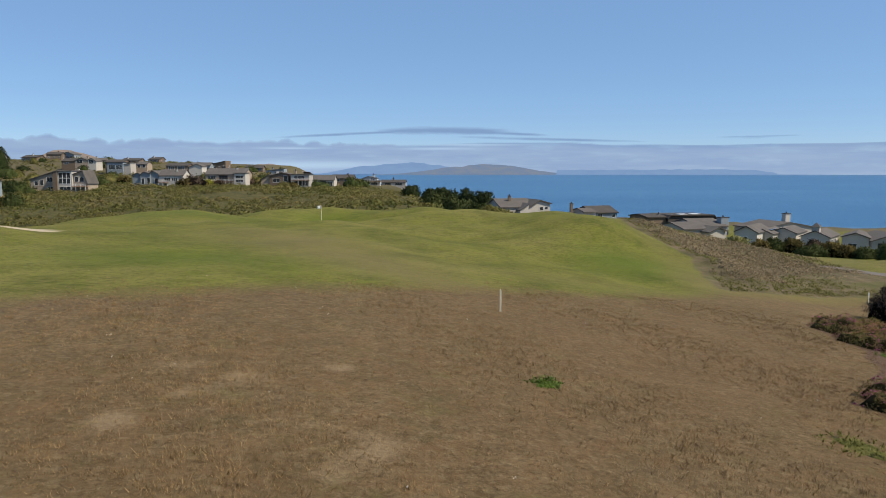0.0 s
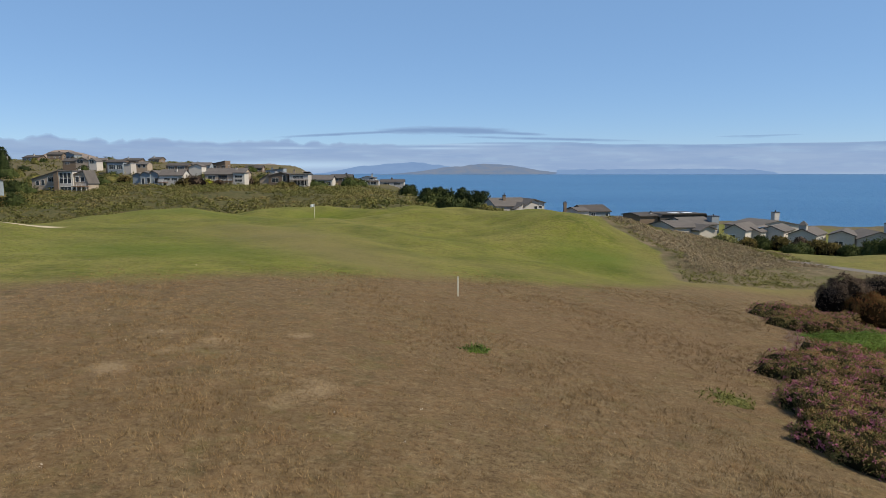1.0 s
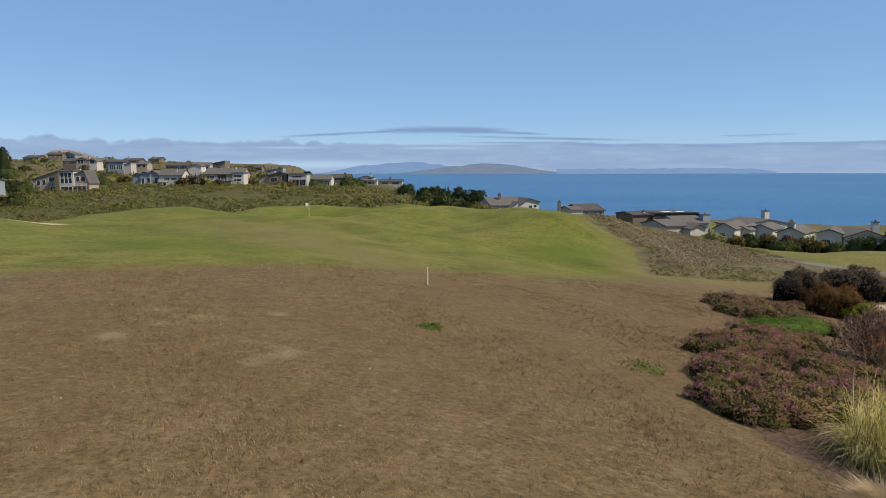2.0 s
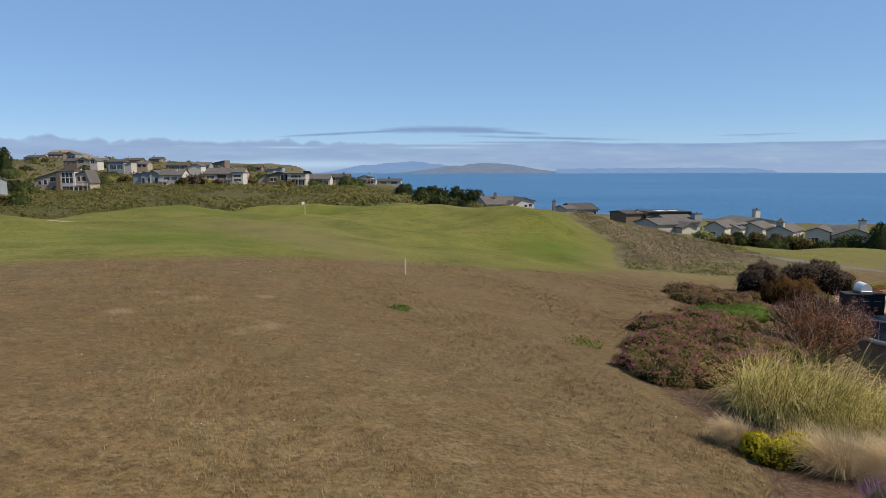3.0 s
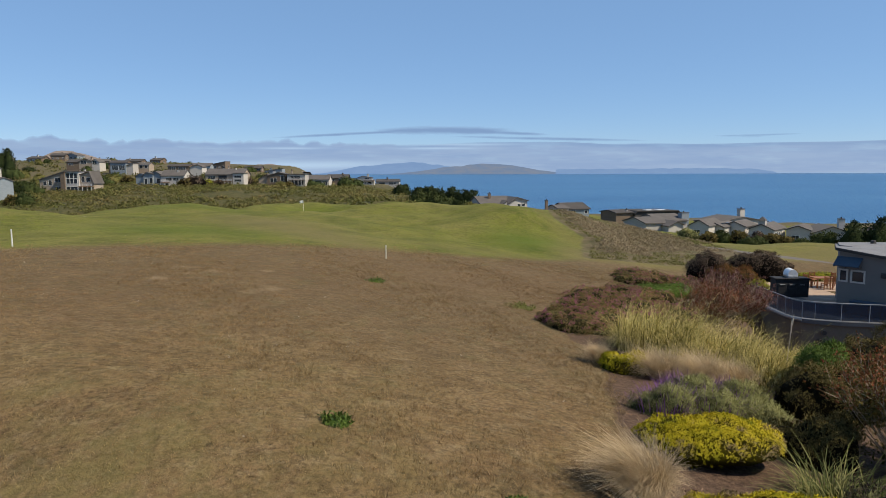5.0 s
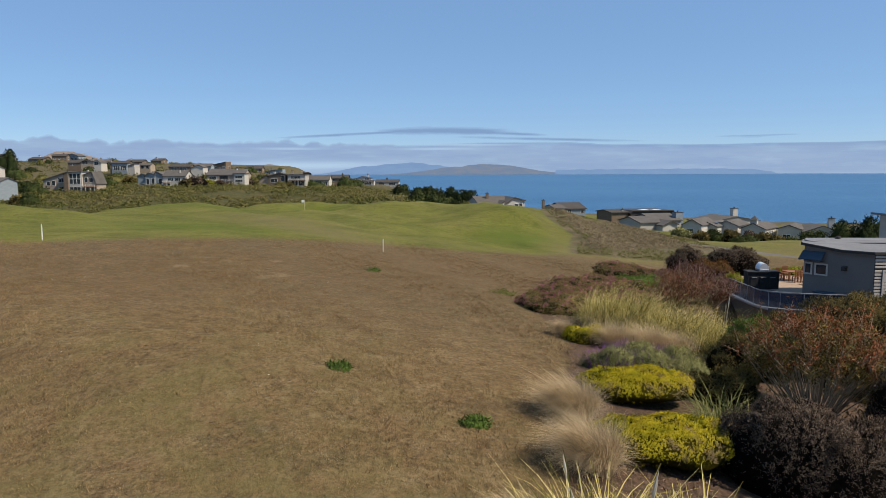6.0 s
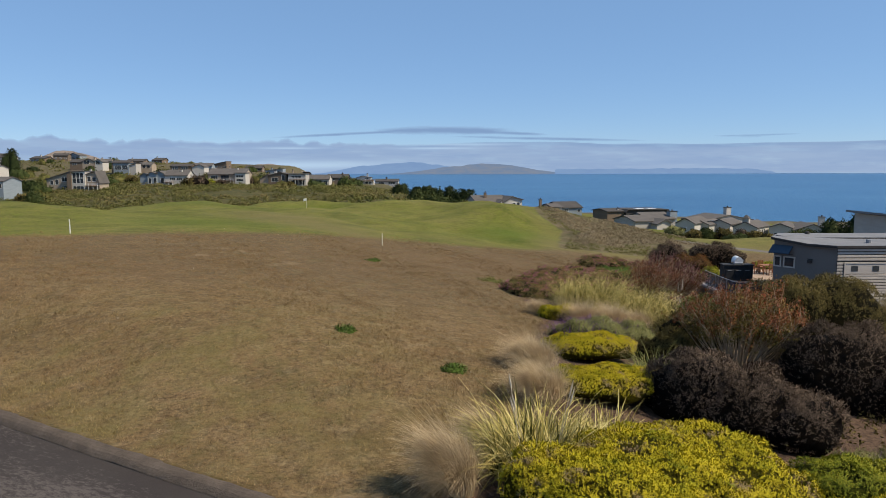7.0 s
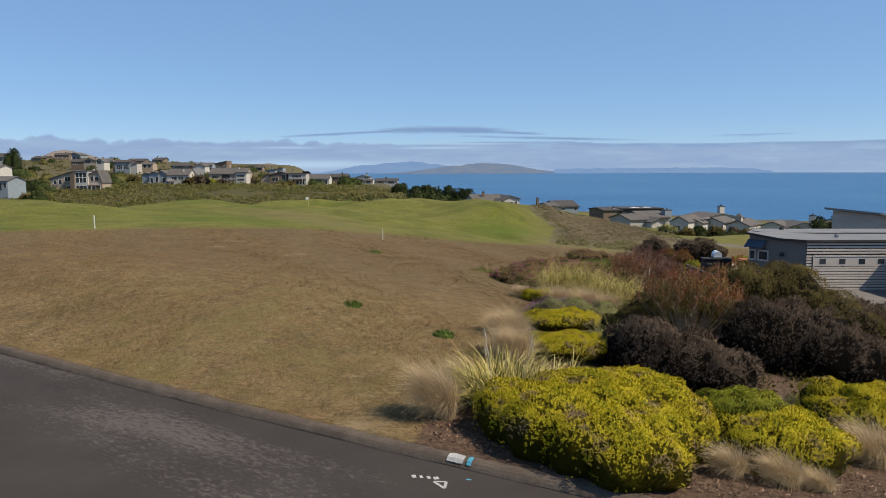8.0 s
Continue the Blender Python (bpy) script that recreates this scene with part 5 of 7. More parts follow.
def patio():
    t = thing("patio_table", 32.9, 35.6, HZ + 0.02, 5, "red-brown wooden patio table", "table")
    t["label"] = "red-brown wooden table on the concrete terrace"
    for k in range(6):
        part("plank", box(-0.7, 0.7, -0.45 + 0.152 * k, -0.45 + 0.152 * k + 0.145, 0.71, 0.75, 0.006), M_REDWOOD, t)
    for sx in (-0.6, 0.6):
        for sy in (-0.36, 0.36):
            part("leg", box(sx - 0.04, sx + 0.04, sy - 0.04, sy + 0.04, 0, 0.708), M_REDWOOD, t)
    c = patio_chair()
    c.matrix_world = pose(32.7, 34.75, HZ + 0.02, 0, 0, 180)
    for x, y, r in ((33.4, 34.8, 170), (31.9, 35.7, 95), (33.9, 36.3, -80), (32.8, 36.6, 5)):
        copy_thing(c, pose(x, y, HZ + 0.02, 0, 0, r))
    b = thing("storage_bench", 30.25, 25.85, HZ, -54, "blue-grey covered bench against the house wall", "bench")
    part("body", box(-0.9, 0.9, -0.3, 0.3, 0, 0.75, 0.05), M_AWNING, b)
    part("lid", box(-0.95, 0.95, -0.34, 0.34, 0.753, 0.82, 0.03), M_AWNING, b)


garage_house()
upper_wing()
terrace()
barbecue()
patio()


# ---------------------------------------------------------------- driveway
M_DRIVE = two_scale("driveway_concrete", (0.135, 0.122, 0.112), (0.16, 0.147, 0.135), (0.10, 0.09, 0.083), 0.6, 14, 0.95, 0.2, 0.008, spec=0.05)


def build_driveway():
    xs = np.linspace(33, 46, 8)
    ys = np.linspace(4, 24.3, 16)
    gx, gy = np.meshgrid(xs, ys)
    gz = np.maximum(height(gx, gy) + 0.06, HZ - 0.02 + 0 * gx)
    gz = np.where(gy > 17, HZ + 0.01, gz)
    i = np.arange(gx.size).reshape(gx.shape)
    f = np.stack([i[:-1, :-1], i[:-1, 1:], i[1:, 1:], i[1:, :-1]], -1).reshape(-1, 4)
    tagged(new("driveway", mesh_np("driveway", np.stack([gx, gy, gz], -1).reshape(-1, 3), f, M_DRIVE, True)), "grey concrete driveway before the garage", "driveway", kind="structure")


build_driveway()
# ---------------------------------------------------------------- shrubs
def lobes_for(rng, rx, ry, h, n, flat=False):
    out = []
    for k in range(n):
        a, q = rng.uniform(0, 6.283), rng.uniform(0, 1) ** 0.6 * (0.72 if n > 1 else 0)
        s = rng.uniform(0.27, 0.42) if flat else rng.uniform(0.34, 0.55) if n > 1 else 1.0
        e = 1 - 0.9 * q ** 4 if flat else math.sqrt(max(0.05, 1 - q * q))
        out.append((rx * q * math.cos(a), ry * q * math.sin(a), 0.0, rx * s, ry * s, h * e * (rng.uniform(0.74, 1.06) if flat else rng.uniform(0.88, 1.04))))
    return out


def ico(level):
    bm = bmesh.new()
    bmesh.ops.create_icosphere(bm, subdivisions=level, radius=1.0)
    v = np.array([w.co[:] for w in bm.verts])
    f = np.array([[w.index for w in p.verts] for p in bm.faces])
    bm.free()
    return v, f


ICO = {2: ico(2), 3: ico(3)}
INNER = {}


def boxy(v, power=2.6):
    """Unit directions pushed towards a rounded block: steep sides and a flat top."""
    return v / (np.abs(v) ** power).sum(1, keepdims=True) ** (1 / power)


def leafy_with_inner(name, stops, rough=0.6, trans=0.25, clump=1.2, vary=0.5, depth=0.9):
    """The leaf material, and beside it a mottled copy darkened by depth, the inner shade put into its colour."""
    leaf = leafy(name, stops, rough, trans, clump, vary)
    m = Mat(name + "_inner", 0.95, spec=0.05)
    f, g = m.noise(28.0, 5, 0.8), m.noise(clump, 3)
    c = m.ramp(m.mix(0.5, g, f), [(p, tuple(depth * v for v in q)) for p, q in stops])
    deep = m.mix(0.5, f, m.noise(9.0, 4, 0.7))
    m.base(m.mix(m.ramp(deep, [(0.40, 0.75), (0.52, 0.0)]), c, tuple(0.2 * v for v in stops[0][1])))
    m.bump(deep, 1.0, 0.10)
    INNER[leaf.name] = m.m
    return leaf


def leaf_quads(p, nrm, size, aspect, rng, up=0.3, jitter=0.9, flat_share=0.6):
    """One small quad a leaf at each point, leaning outwards along the normal."""
    tuft = 5
    k = np.repeat(np.arange(0, len(p), tuft), tuft)[:len(p)]
    p = p[k] + 0.55 * size * rng.normal(size=p.shape)
    nrm = nrm[k]
    n = len(p)
    d = nrm + jitter * rng.normal(size=(n, 3))
    d[:, 2] += up
    o = rng.normal(size=(n, 3))
    lie = rng.uniform(size=n) < flat_share
    d[lie] = np.cross(nrm[lie], o[lie]) + 0.25 * nrm[lie] + np.array([0, 0, 0.3 * up])
    o[lie] = nrm[lie] + 0.35 * o[lie]
    d /= np.linalg.norm(d, axis=1, keepdims=True) + 1e-9
    s = np.cross(d, o)
    s /= np.linalg.norm(s, axis=1, keepdims=True) + 1e-9
    L = size * rng.uniform(0.6, 1.4, (n, 1))
    W = L * aspect
    v = np.stack([p - s * W * 0.3, p + d * L * 0.55 - s * W * 0.5, p + d * L, p + d * L * 0.5 + s * W * 0.5], 1).reshape(-1, 3)
    f = np.arange(4 * n).reshape(n, 4)
    # every leaf turns its face outwards, and is shaded mostly as a piece of the rounded crown
    face = np.cross(d, s)
    turn = (face * nrm).sum(1) < 0
    q = v.reshape(n, 4, 3)
    g = np.cross(q[:, 2] - q[:, 0], q[:, 3] - q[:, 1])
    back = (g * nrm).sum(1) < 0
    f[back] = f[back][:, ::-1]
    face[turn] *= -1
    vn = 0.8 * nrm / (np.linalg.norm(nrm, axis=1, keepdims=True) + 1e-9) + 0.2 * face
    vn /= np.linalg.norm(vn, axis=1, keepdims=True) + 1e-9
    return v, f, np.repeat(vn, 4, axis=0)


def shoots(p, nrm, rng, length, leaves, size, aspect, up, spread):
    """Short leafy shoots: at each point a shoot grows outwards and up, with small pointed leaves along it."""
    n = len(p)
    d = nrm * rng.uniform(0.5, 1.1, (n, 1)) + 0.45 * rng.normal(size=(n, 3))
    d[:, 2] += up
    d /= np.linalg.norm(d, axis=1, keepdims=True) + 1e-9
    L = length * rng.uniform(0.45, 1.35, (n, 1, 1))
    k = rng.uniform(0.0, 1.0, (n, leaves, 1)) ** 0.8
    q = p[:, None, :] + d[:, None, :] * L * (k - 0.25) + 0.12 * length * rng.normal(size=(n, leaves, 3))
    w = d[:, None, :] + spread * rng.normal(size=(n, leaves, 3))
    w /= np.linalg.norm(w, axis=2, keepdims=True) + 1e-9
    o = nrm[:, None, :] + 0.7 * rng.normal(size=(n, leaves, 3))
    s = np.cross(w, o)
    s /= np.linalg.norm(s, axis=2, keepdims=True) + 1e-9
    l = size * rng.uniform(0.6, 1.4, (n, leaves, 1))
    tri = np.stack([q - s * l * aspect * 0.5, q + s * l * aspect * 0.5, q + w * l], 2)
    face = np.cross(s, w)
    turn = (face * nrm[:, None, :]).sum(2, keepdims=True) < 0
    face = np.where(turn, -face, face)
    tri = np.where(turn[..., None], tri[:, :, [1, 0, 2]], tri)
    vn = 0.62 * nrm[:, None, :] + 0.38 * face
    vn /= np.linalg.norm(vn, axis=2, keepdims=True) + 1e-9
    m = n * leaves
    return tri.reshape(-1, 3), np.arange(3 * m).reshape(m, 3), np.repeat(vn.reshape(-1, 3), 3, axis=0)


def shrub(name, x, y, rx, ry, h, leaf, label, category="shrub", n=6000, size=0.07, aspect=0.4, lobes=9, seed=1, group="", up=0.3, rough=0.12, z=None, rot=0.0, flat=False, flowers=None, lump=0.35, shoot=2.2, leaves=8, spread=0.6, side=0.55, shape=None, relief=0.22, open_=0.9, power=2.6, lift=0.0):
    """A leafy shrub of rounded lobes. lump: size of the tufts in its surface; side: how thickly its sides are clad beside its top; shape: own lobes (dx, dy, rx, ry, height)."""
    rng = np.random.default_rng(seed)
    pr = random.Random(seed)
    ob = thing(name, x, y, (ground_z(x, y) if z is None else z) - 0.04, rot, label, category, group)
    if shape:
        ls = [(dx, dy, 0.0, a, b, c) for dx, dy, a, b, c in shape]
        for dx, dy, a, b, c in shape:
            for k in range(lobes // len(shape)):
                t, e = pr.uniform(0, 6.283), pr.uniform(0.2, 0.75)
                ls.append((dx + a * e * math.cos(t), dy + b * e * math.sin(t), 0.0, a * 0.4, b * 0.4, c * math.sqrt(1 - e * e) * pr.uniform(0.95, 1.12)))
    else:
        ls = lobes_for(pr, rx, ry, h, lobes, flat)
        if lobes > 1:
            ls.append((0, 0, 0, rx * 0.8, ry * 0.8, h * (0.78 if flat else 0.9)))
    ls = [(l[0], l[1], lift * l[5], l[3], l[4], (1 - lift) * l[5]) for l in ls]
    area = np.array([l[3] * l[4] + (l[3] + l[4]) * l[5] for l in ls])
    ns = max(40, n // leaves)
    pts, nrm = [], []
    for l, a in zip(ls, area / area.sum()):
        k = int(ns * a * 5) + 8
        v = rng.normal(size=(k, 3))
        v /= np.linalg.norm(v, axis=1, keepdims=True)
        v[:, 2] = np.where(v[:, 2] < (-0.6 if lift else 0.0), -v[:, 2], v[:, 2])
        c, r = np.array(l[:3]), np.array(l[3:])
        w = boxy(v, power) if flat else v
        q = c + w * r
        v = np.abs(w) ** (power - 1) * np.sign(w) if flat else v
        keep = rng.uniform(size=k) < 0.35 + 0.65 * np.sqrt(np.clip(v[:, 2], 0, 1)) + 0.5
        for o in ls:
            if o is not l:
                keep &= (((q - np.array(o[:3])) / np.array(o[3:])) ** 2).sum(1) > 0.86
        q, nn = q[keep], (v / r)[keep]
        pts.append(q)
        nrm.append(nn / np.linalg.norm(nn, axis=1, keepdims=True))
    p, nn = np.concatenate(pts), np.concatenate(nrm)
    wide = 2.2 / max(0.6, min(rx, ry))
    coarse = np.array([noise.noise(Vector(q) * wide) for q in p])
    tuft = np.array([noise.noise(Vector(q) / lump) + 0.5 * noise.noise(Vector(q) * 2.3 / lump) for q in p])
    p = p * (1 + rough * coarse)[:, None] + nn * (relief * lump * tuft)[:, None]
    # tops are full; thinner sides and hollows show the shade-coloured inner shell
    full = side + (1 - side) * step(-0.05, 0.55, nn[:, 2])
    k = rng.uniform(size=len(p)) < full * np.clip(0.75 + open_ * tuft, 0.06, 1)
    p, nn = p[k], nn[k]
    k = rng.permutation(len(p))[:ns]
    p, nn = p[k], nn[k]
    p[:, 2] = np.maximum(p[:, 2], 0.02)
    v, f, vn = shoots(p, nn, rng, size * shoot, leaves, size, aspect, up, spread)
    part_np("foliage", v, f, leaf, ob, normals=vn)
    if flowers:
        count, fm = flowers
        c = p[(nn[:, 2] > 0.3)]
        seeds = c[rng.integers(0, len(c), max(1, count // 14))]
        k = seeds[rng.integers(0, len(seeds), count)] + rng.normal(0, 0.07, (count, 3)) * np.array([1, 1, 0.3]) + np.array([0, 0, 0.03])
        v, f, vn = leaf_quads(k, np.tile((0.0, 0.0, 1.0), (count, 1)), 0.045, 0.8, rng, 0.6, 0.5)
        tagged(part_np("blossom", v, f, fm, ob, "magenta pink blossoms"), kind="stuff")
    # inner shell whose dark colour stands for the shade between the leaves
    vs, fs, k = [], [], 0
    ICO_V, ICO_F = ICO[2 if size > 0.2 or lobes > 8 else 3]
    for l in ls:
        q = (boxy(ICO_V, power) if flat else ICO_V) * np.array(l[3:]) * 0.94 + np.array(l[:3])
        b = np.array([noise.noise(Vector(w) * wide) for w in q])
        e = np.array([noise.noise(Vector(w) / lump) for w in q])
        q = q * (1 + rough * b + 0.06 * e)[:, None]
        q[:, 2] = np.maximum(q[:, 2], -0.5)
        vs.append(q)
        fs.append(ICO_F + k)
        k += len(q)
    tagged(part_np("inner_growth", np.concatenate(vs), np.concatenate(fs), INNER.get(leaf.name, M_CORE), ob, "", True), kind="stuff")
    return ob


# ---------------------------------------------------------------- blades and clumps
def blade_mesh(root, ang, reach, h, droop, width, rng, seg=4, bend=None):
    """Curved tapering strips: root (n, 3), angle, sideways reach, height, droop at the tip, width."""
    n = len(root)
    s = np.linspace(0, 1, seg + 1)[None, :, None]
    d = np.stack([np.cos(ang), np.sin(ang), 0 * ang], -1)[:, None, :]
    side = np.stack([-np.sin(ang), np.cos(ang), 0 * ang], -1)[:, None, :]
    p = root[:, None, :] + d * reach[:, None, None] * s ** 1.7
    p[:, :, 2] += (h[:, None] * (s[0, :, 0][None] - droop[:, None] * s[0, :, 0][None] ** 3))
    if bend is not None:
        p = p + np.atleast_2d(bend)[:, None, :] * (s ** 2) * h[:, None, None]
    w = width[:, None, None] * (1 - 0.85 * s) * 0.5
    tw = rng.uniform(-0.6, 0.6, (n, 1, 1))
    off = side * np.cos(tw) + np.array([0, 0, 1.0]) * np.sin(tw) * 0.5
    a, b = p - off * w, p + off * w
    v = np.stack([a, b], 2).reshape(n, -1, 3)
    m = 2 * (seg + 1)
    base = (np.arange(n) * m)[:, None]
    q = np.array([[2 * k, 2 * k + 1, 2 * k + 3, 2 * k + 2] for k in range(seg)])
    f = (base[:, :, None] + q[None]).reshape(-1, 4)
    return v.reshape(-1, 3), f


def clump(name, x, y, r, h, n, mat, label, seed, group="", width=0.012, reach=0.6, droop=0.3, lean=(0, 0, 0), category="grass", part_name="blades", plumes=None, seg=4, foot=0.35, swirl=0.5, loose=0.0):
    """A grass clump. foot: width of its base; swirl: how far blades stray from growing straight outwards; loose: share of stray, bent blades."""
    rng = np.random.default_rng(seed)
    ob = thing(name, x, y, ground_z(x, y) - 0.03, 0, label, category, group)
    a = rng.uniform(0, 6.283, n)
    q = r * foot * np.sqrt(rng.uniform(0, 1, n))
    root = np.stack([q * np.cos(a), q * np.sin(a), 0 * a], -1)
    # blades stand in tufts that share a height and a direction
    tuft = rng.integers(0, max(6, n // 40), n)
    th, ta = rng.uniform(0.7, 1.1, n)[tuft], rng.normal(0, swirl, n)[tuft]
    hh = h * th * rng.uniform(0.55, 1.08, n)
    far = reach * r * rng.uniform(0.1, 1.1, n)
    dr = droop * rng.uniform(0.2, 1.4, n)
    stray = rng.uniform(size=n) < loose
    dr[stray] *= 1.6
    v, f = blade_mesh(root, a + ta + rng.normal(0, 0.4 * swirl, n), far, hh, dr, width * rng.uniform(0.6, 1.3, n), rng, seg, np.array(lean, float) * rng.uniform(0.4, 1.6, (n, 1)))
    part_np(part_name, v, f, mat, ob)
    if plumes:
        count, pm, ph = plumes
        for k in range(count):
            aa, qq = rng.uniform(0, 6.283), r * 0.3 * rng.uniform()
            bm = bmesh.new()
            p0 = Vector((qq * math.cos(aa), qq * math.sin(aa), 0.2))
            p1 = p0 + Vector((0.25 * math.cos(aa) + lean[0] * 0.4, 0.25 * math.sin(aa), ph * rng.uniform(0.8, 1.1)))
            add_tube(bm, p0, p1, 0.005, 0.004, 5)
            p2 = p1 + (p1 - p0).normalized() * 0.3
            add_tube(bm, p1, p1.lerp(p2, 0.45), 0.008, 0.018, 6)
            add_tube(bm, p1.lerp(p2, 0.45), p2, 0.018, 0.003, 6)
            part("plume", bm, pm, ob)
    return ob


def spikes(parent, r, h, n, seed, mat, name="flower_spike"):
    rng = np.random.default_rng(seed)
    a = rng.uniform(0, 6.283, n)
    q = r * np.sqrt(rng.uniform(0, 1, n))
    root = np.stack([q * np.cos(a), q * np.sin(a), h * 0.55 * (1 - (q / r) ** 2 * 0.6)], -1)
    v, f = blade_mesh(root, a, 0.35 * h * rng.uniform(0.3, 1.2, n), h * rng.uniform(0.35, 0.75, n), rng.uniform(0, 0.1, n), 0.026 * rng.uniform(0.7, 1.3, n), rng, 3)
    ob = part_np(name, v, f, mat, parent, "thin purple flower spikes")
    tagged(ob, kind="stuff")


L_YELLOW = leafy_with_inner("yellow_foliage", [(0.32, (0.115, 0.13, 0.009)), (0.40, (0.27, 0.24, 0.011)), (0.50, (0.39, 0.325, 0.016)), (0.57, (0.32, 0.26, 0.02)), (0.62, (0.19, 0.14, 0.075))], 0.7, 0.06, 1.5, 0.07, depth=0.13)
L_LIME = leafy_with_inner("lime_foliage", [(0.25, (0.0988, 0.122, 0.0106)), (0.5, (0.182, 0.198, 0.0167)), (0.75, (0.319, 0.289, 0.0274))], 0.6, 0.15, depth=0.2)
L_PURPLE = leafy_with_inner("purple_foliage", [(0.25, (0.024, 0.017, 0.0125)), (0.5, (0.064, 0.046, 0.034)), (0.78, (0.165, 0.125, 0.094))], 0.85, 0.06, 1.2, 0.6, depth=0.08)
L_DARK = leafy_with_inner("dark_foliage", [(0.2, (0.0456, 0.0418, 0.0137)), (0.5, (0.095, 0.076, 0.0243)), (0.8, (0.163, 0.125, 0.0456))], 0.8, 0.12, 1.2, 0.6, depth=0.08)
L_SHADE = leafy_with_inner("shade_leaves", [(0.2, (0.010, 0.011, 0.005)), (0.5, (0.019, 0.02, 0.008)), (0.8, (0.032, 0.032, 0.013))], 0.8, 0.05, 1.2, 0.6, depth=0.1)
L_TWIG = leafy("mauve_twigs", [(0.2, (0.08, 0.038, 0.036)), (0.5, (0.13, 0.062, 0.062)), (0.8, (0.175, 0.098, 0.1))], 0.8, 0.15, 1.2, 0.6)
L_RED = leafy_with_inner("red_foliage", [(0.2, (0.0456, 0.0426, 0.0122)), (0.42, (0.0912, 0.0593, 0.0182)), (0.66, (0.122, 0.0517, 0.0198)), (0.88, (0.175, 0.057, 0.0228))], 0.75, 0.15, 1.5, 0.6, depth=0.15)
L_WINE = leafy_with_inner("wine_foliage", [(0.2, (0.042, 0.036, 0.014)), (0.42, (0.085, 0.05, 0.02)), (0.62, (0.135, 0.042, 0.026)), (0.82, (0.155, 0.05, 0.04))], 0.75, 0.15, 0.7, 0.6, depth=0.3)
L_HEATH = leafy_with_inner("heather", [(0.25, (0.065, 0.08, 0.02)), (0.42, (0.125, 0.118, 0.038)), (0.56, (0.20, 0.145, 0.06)), (0.72, (0.25, 0.135, 0.072))], 0.75, 0.12, 0.9, 0.5, depth=0.12)
L_PINK = leafy("pink_blossom", [(0.2, (0.22, 0.075, 0.11)), (0.5, (0.30, 0.105, 0.155)), (0.8, (0.38, 0.16, 0.21))], 0.7, 0.3)
L_GREENLOW = leafy_with_inner("bright_green", [(0.2, (0.038, 0.0684, 0.0152)), (0.5, (0.076, 0.122, 0.0228)), (0.8, (0.129, 0.175, 0.038))], 0.6, 0.25)
L_WEED = leafy_with_inner("pale_weed", [(0.2, (0.076, 0.0874, 0.0228)), (0.5, (0.122, 0.125, 0.0365)), (0.8, (0.175, 0.167, 0.057))], 0.85, 0.2, depth=0.85)
L_SAGE = leafy_with_inner("sage_leaves", [(0.2, (0.12, 0.125, 0.045)), (0.5, (0.20, 0.20, 0.08)), (0.8, (0.30, 0.29, 0.13))], 0.8, 0.2, depth=0.3)
L_MAUVE = leafy("purple_flowers", [(0.2, (0.081, 0.036, 0.108)), (0.5, (0.144, 0.063, 0.18)), (0.8, (0.234, 0.126, 0.261))], 0.7, 0.25)
L_STRAW = leafy("straw", [(0.2, (0.324, 0.243, 0.135)), (0.5, (0.486, 0.373, 0.225)), (0.8, (0.648, 0.522, 0.351))], 0.85, 0.35)
L_VARI = leafy("striped_grass", [(0.2, (0.07, 0.07, 0.016)), (0.38, (0.20, 0.17, 0.04)), (0.55, (0.47, 0.38, 0.105)), (0.8, (0.66, 0.55, 0.24))], 0.8, 0.15, 2.0, 0.85)
L_GREENBLADE = leafy("green_blades", [(0.2, (0.0532, 0.0684, 0.019)), (0.5, (0.122, 0.129, 0.038)), (0.8, (0.274, 0.251, 0.0988))], 0.55, 0.3, 2.0, 0.8)
M_PLUME = two_scale("plume_down", (0.43, 0.37, 0.292), (0.499, 0.43, 0.344), (0.344, 0.292, 0.224), 6, 40, 0.9, 0.3, 0.01)

# ---------------------------------------------------------------- the planting beside the lot
G_Y, G_P, G_S = "golden hedges of the border", "purple shrubs of the border", "feather grass clumps of the border"
Y1 = "rounded golden-yellow hedge mound beside the kerb"
HEDGE = dict(group=G_Y, aspect=0.55, flat=True, up=0.7, side=0.06, lump=0.24, power=3.0, leaves=7, lift=0.42)
shrub("golden_hedge", 8.35, -11.7, 1.6, 1.9, 0.95, L_YELLOW, Y1, n=84000, size=0.031, seed=2, lobes=20, shape=((-0.65, 0.4, 0.85, 1.0, 0.9), (-0.1, -0.3, 1.0, 1.05, 0.98), (0.5, -0.95, 0.95, 0.95, 0.9), (0.7, 0.7, 1.2, 1.3, 0.95)), **HEDGE)
shrub("golden_hedge", 10.0, -10.6, 1.3, 1.9, 0.98, L_YELLOW, Y1, n=60000, size=0.031, seed=22, lobes=15, shape=((0.1, 0.1, 1.4, 1.8, 0.95), (-0.7, -1.0, 1.2, 1.2, 0.92), (0.4, -1.0, 1.0, 0.9, 0.8)), **HEDGE)
shrub("golden_hedge", 9.35, -13.15, 1.1, 0.95, 0.72, L_YELLOW, Y1, n=30000, size=0.028, seed=23, lobes=6, shape=((0, 0, 0.9, 0.9, 0.72), (0.3, 0.6, 0.9, 0.8, 0.78)), **HEDGE)
shrub("golden_hedge", 12.4, -11.9, 1.2, 1.2, 0.95, L_YELLOW, "rounded golden-yellow hedge above feather grass tufts", n=52000, size=0.031, seed=3, lobes=12, shape=((-0.25, 0, 1.0, 1.1, 0.95), (0.35, 0.1, 0.95, 1.05, 0.85)), **HEDGE)
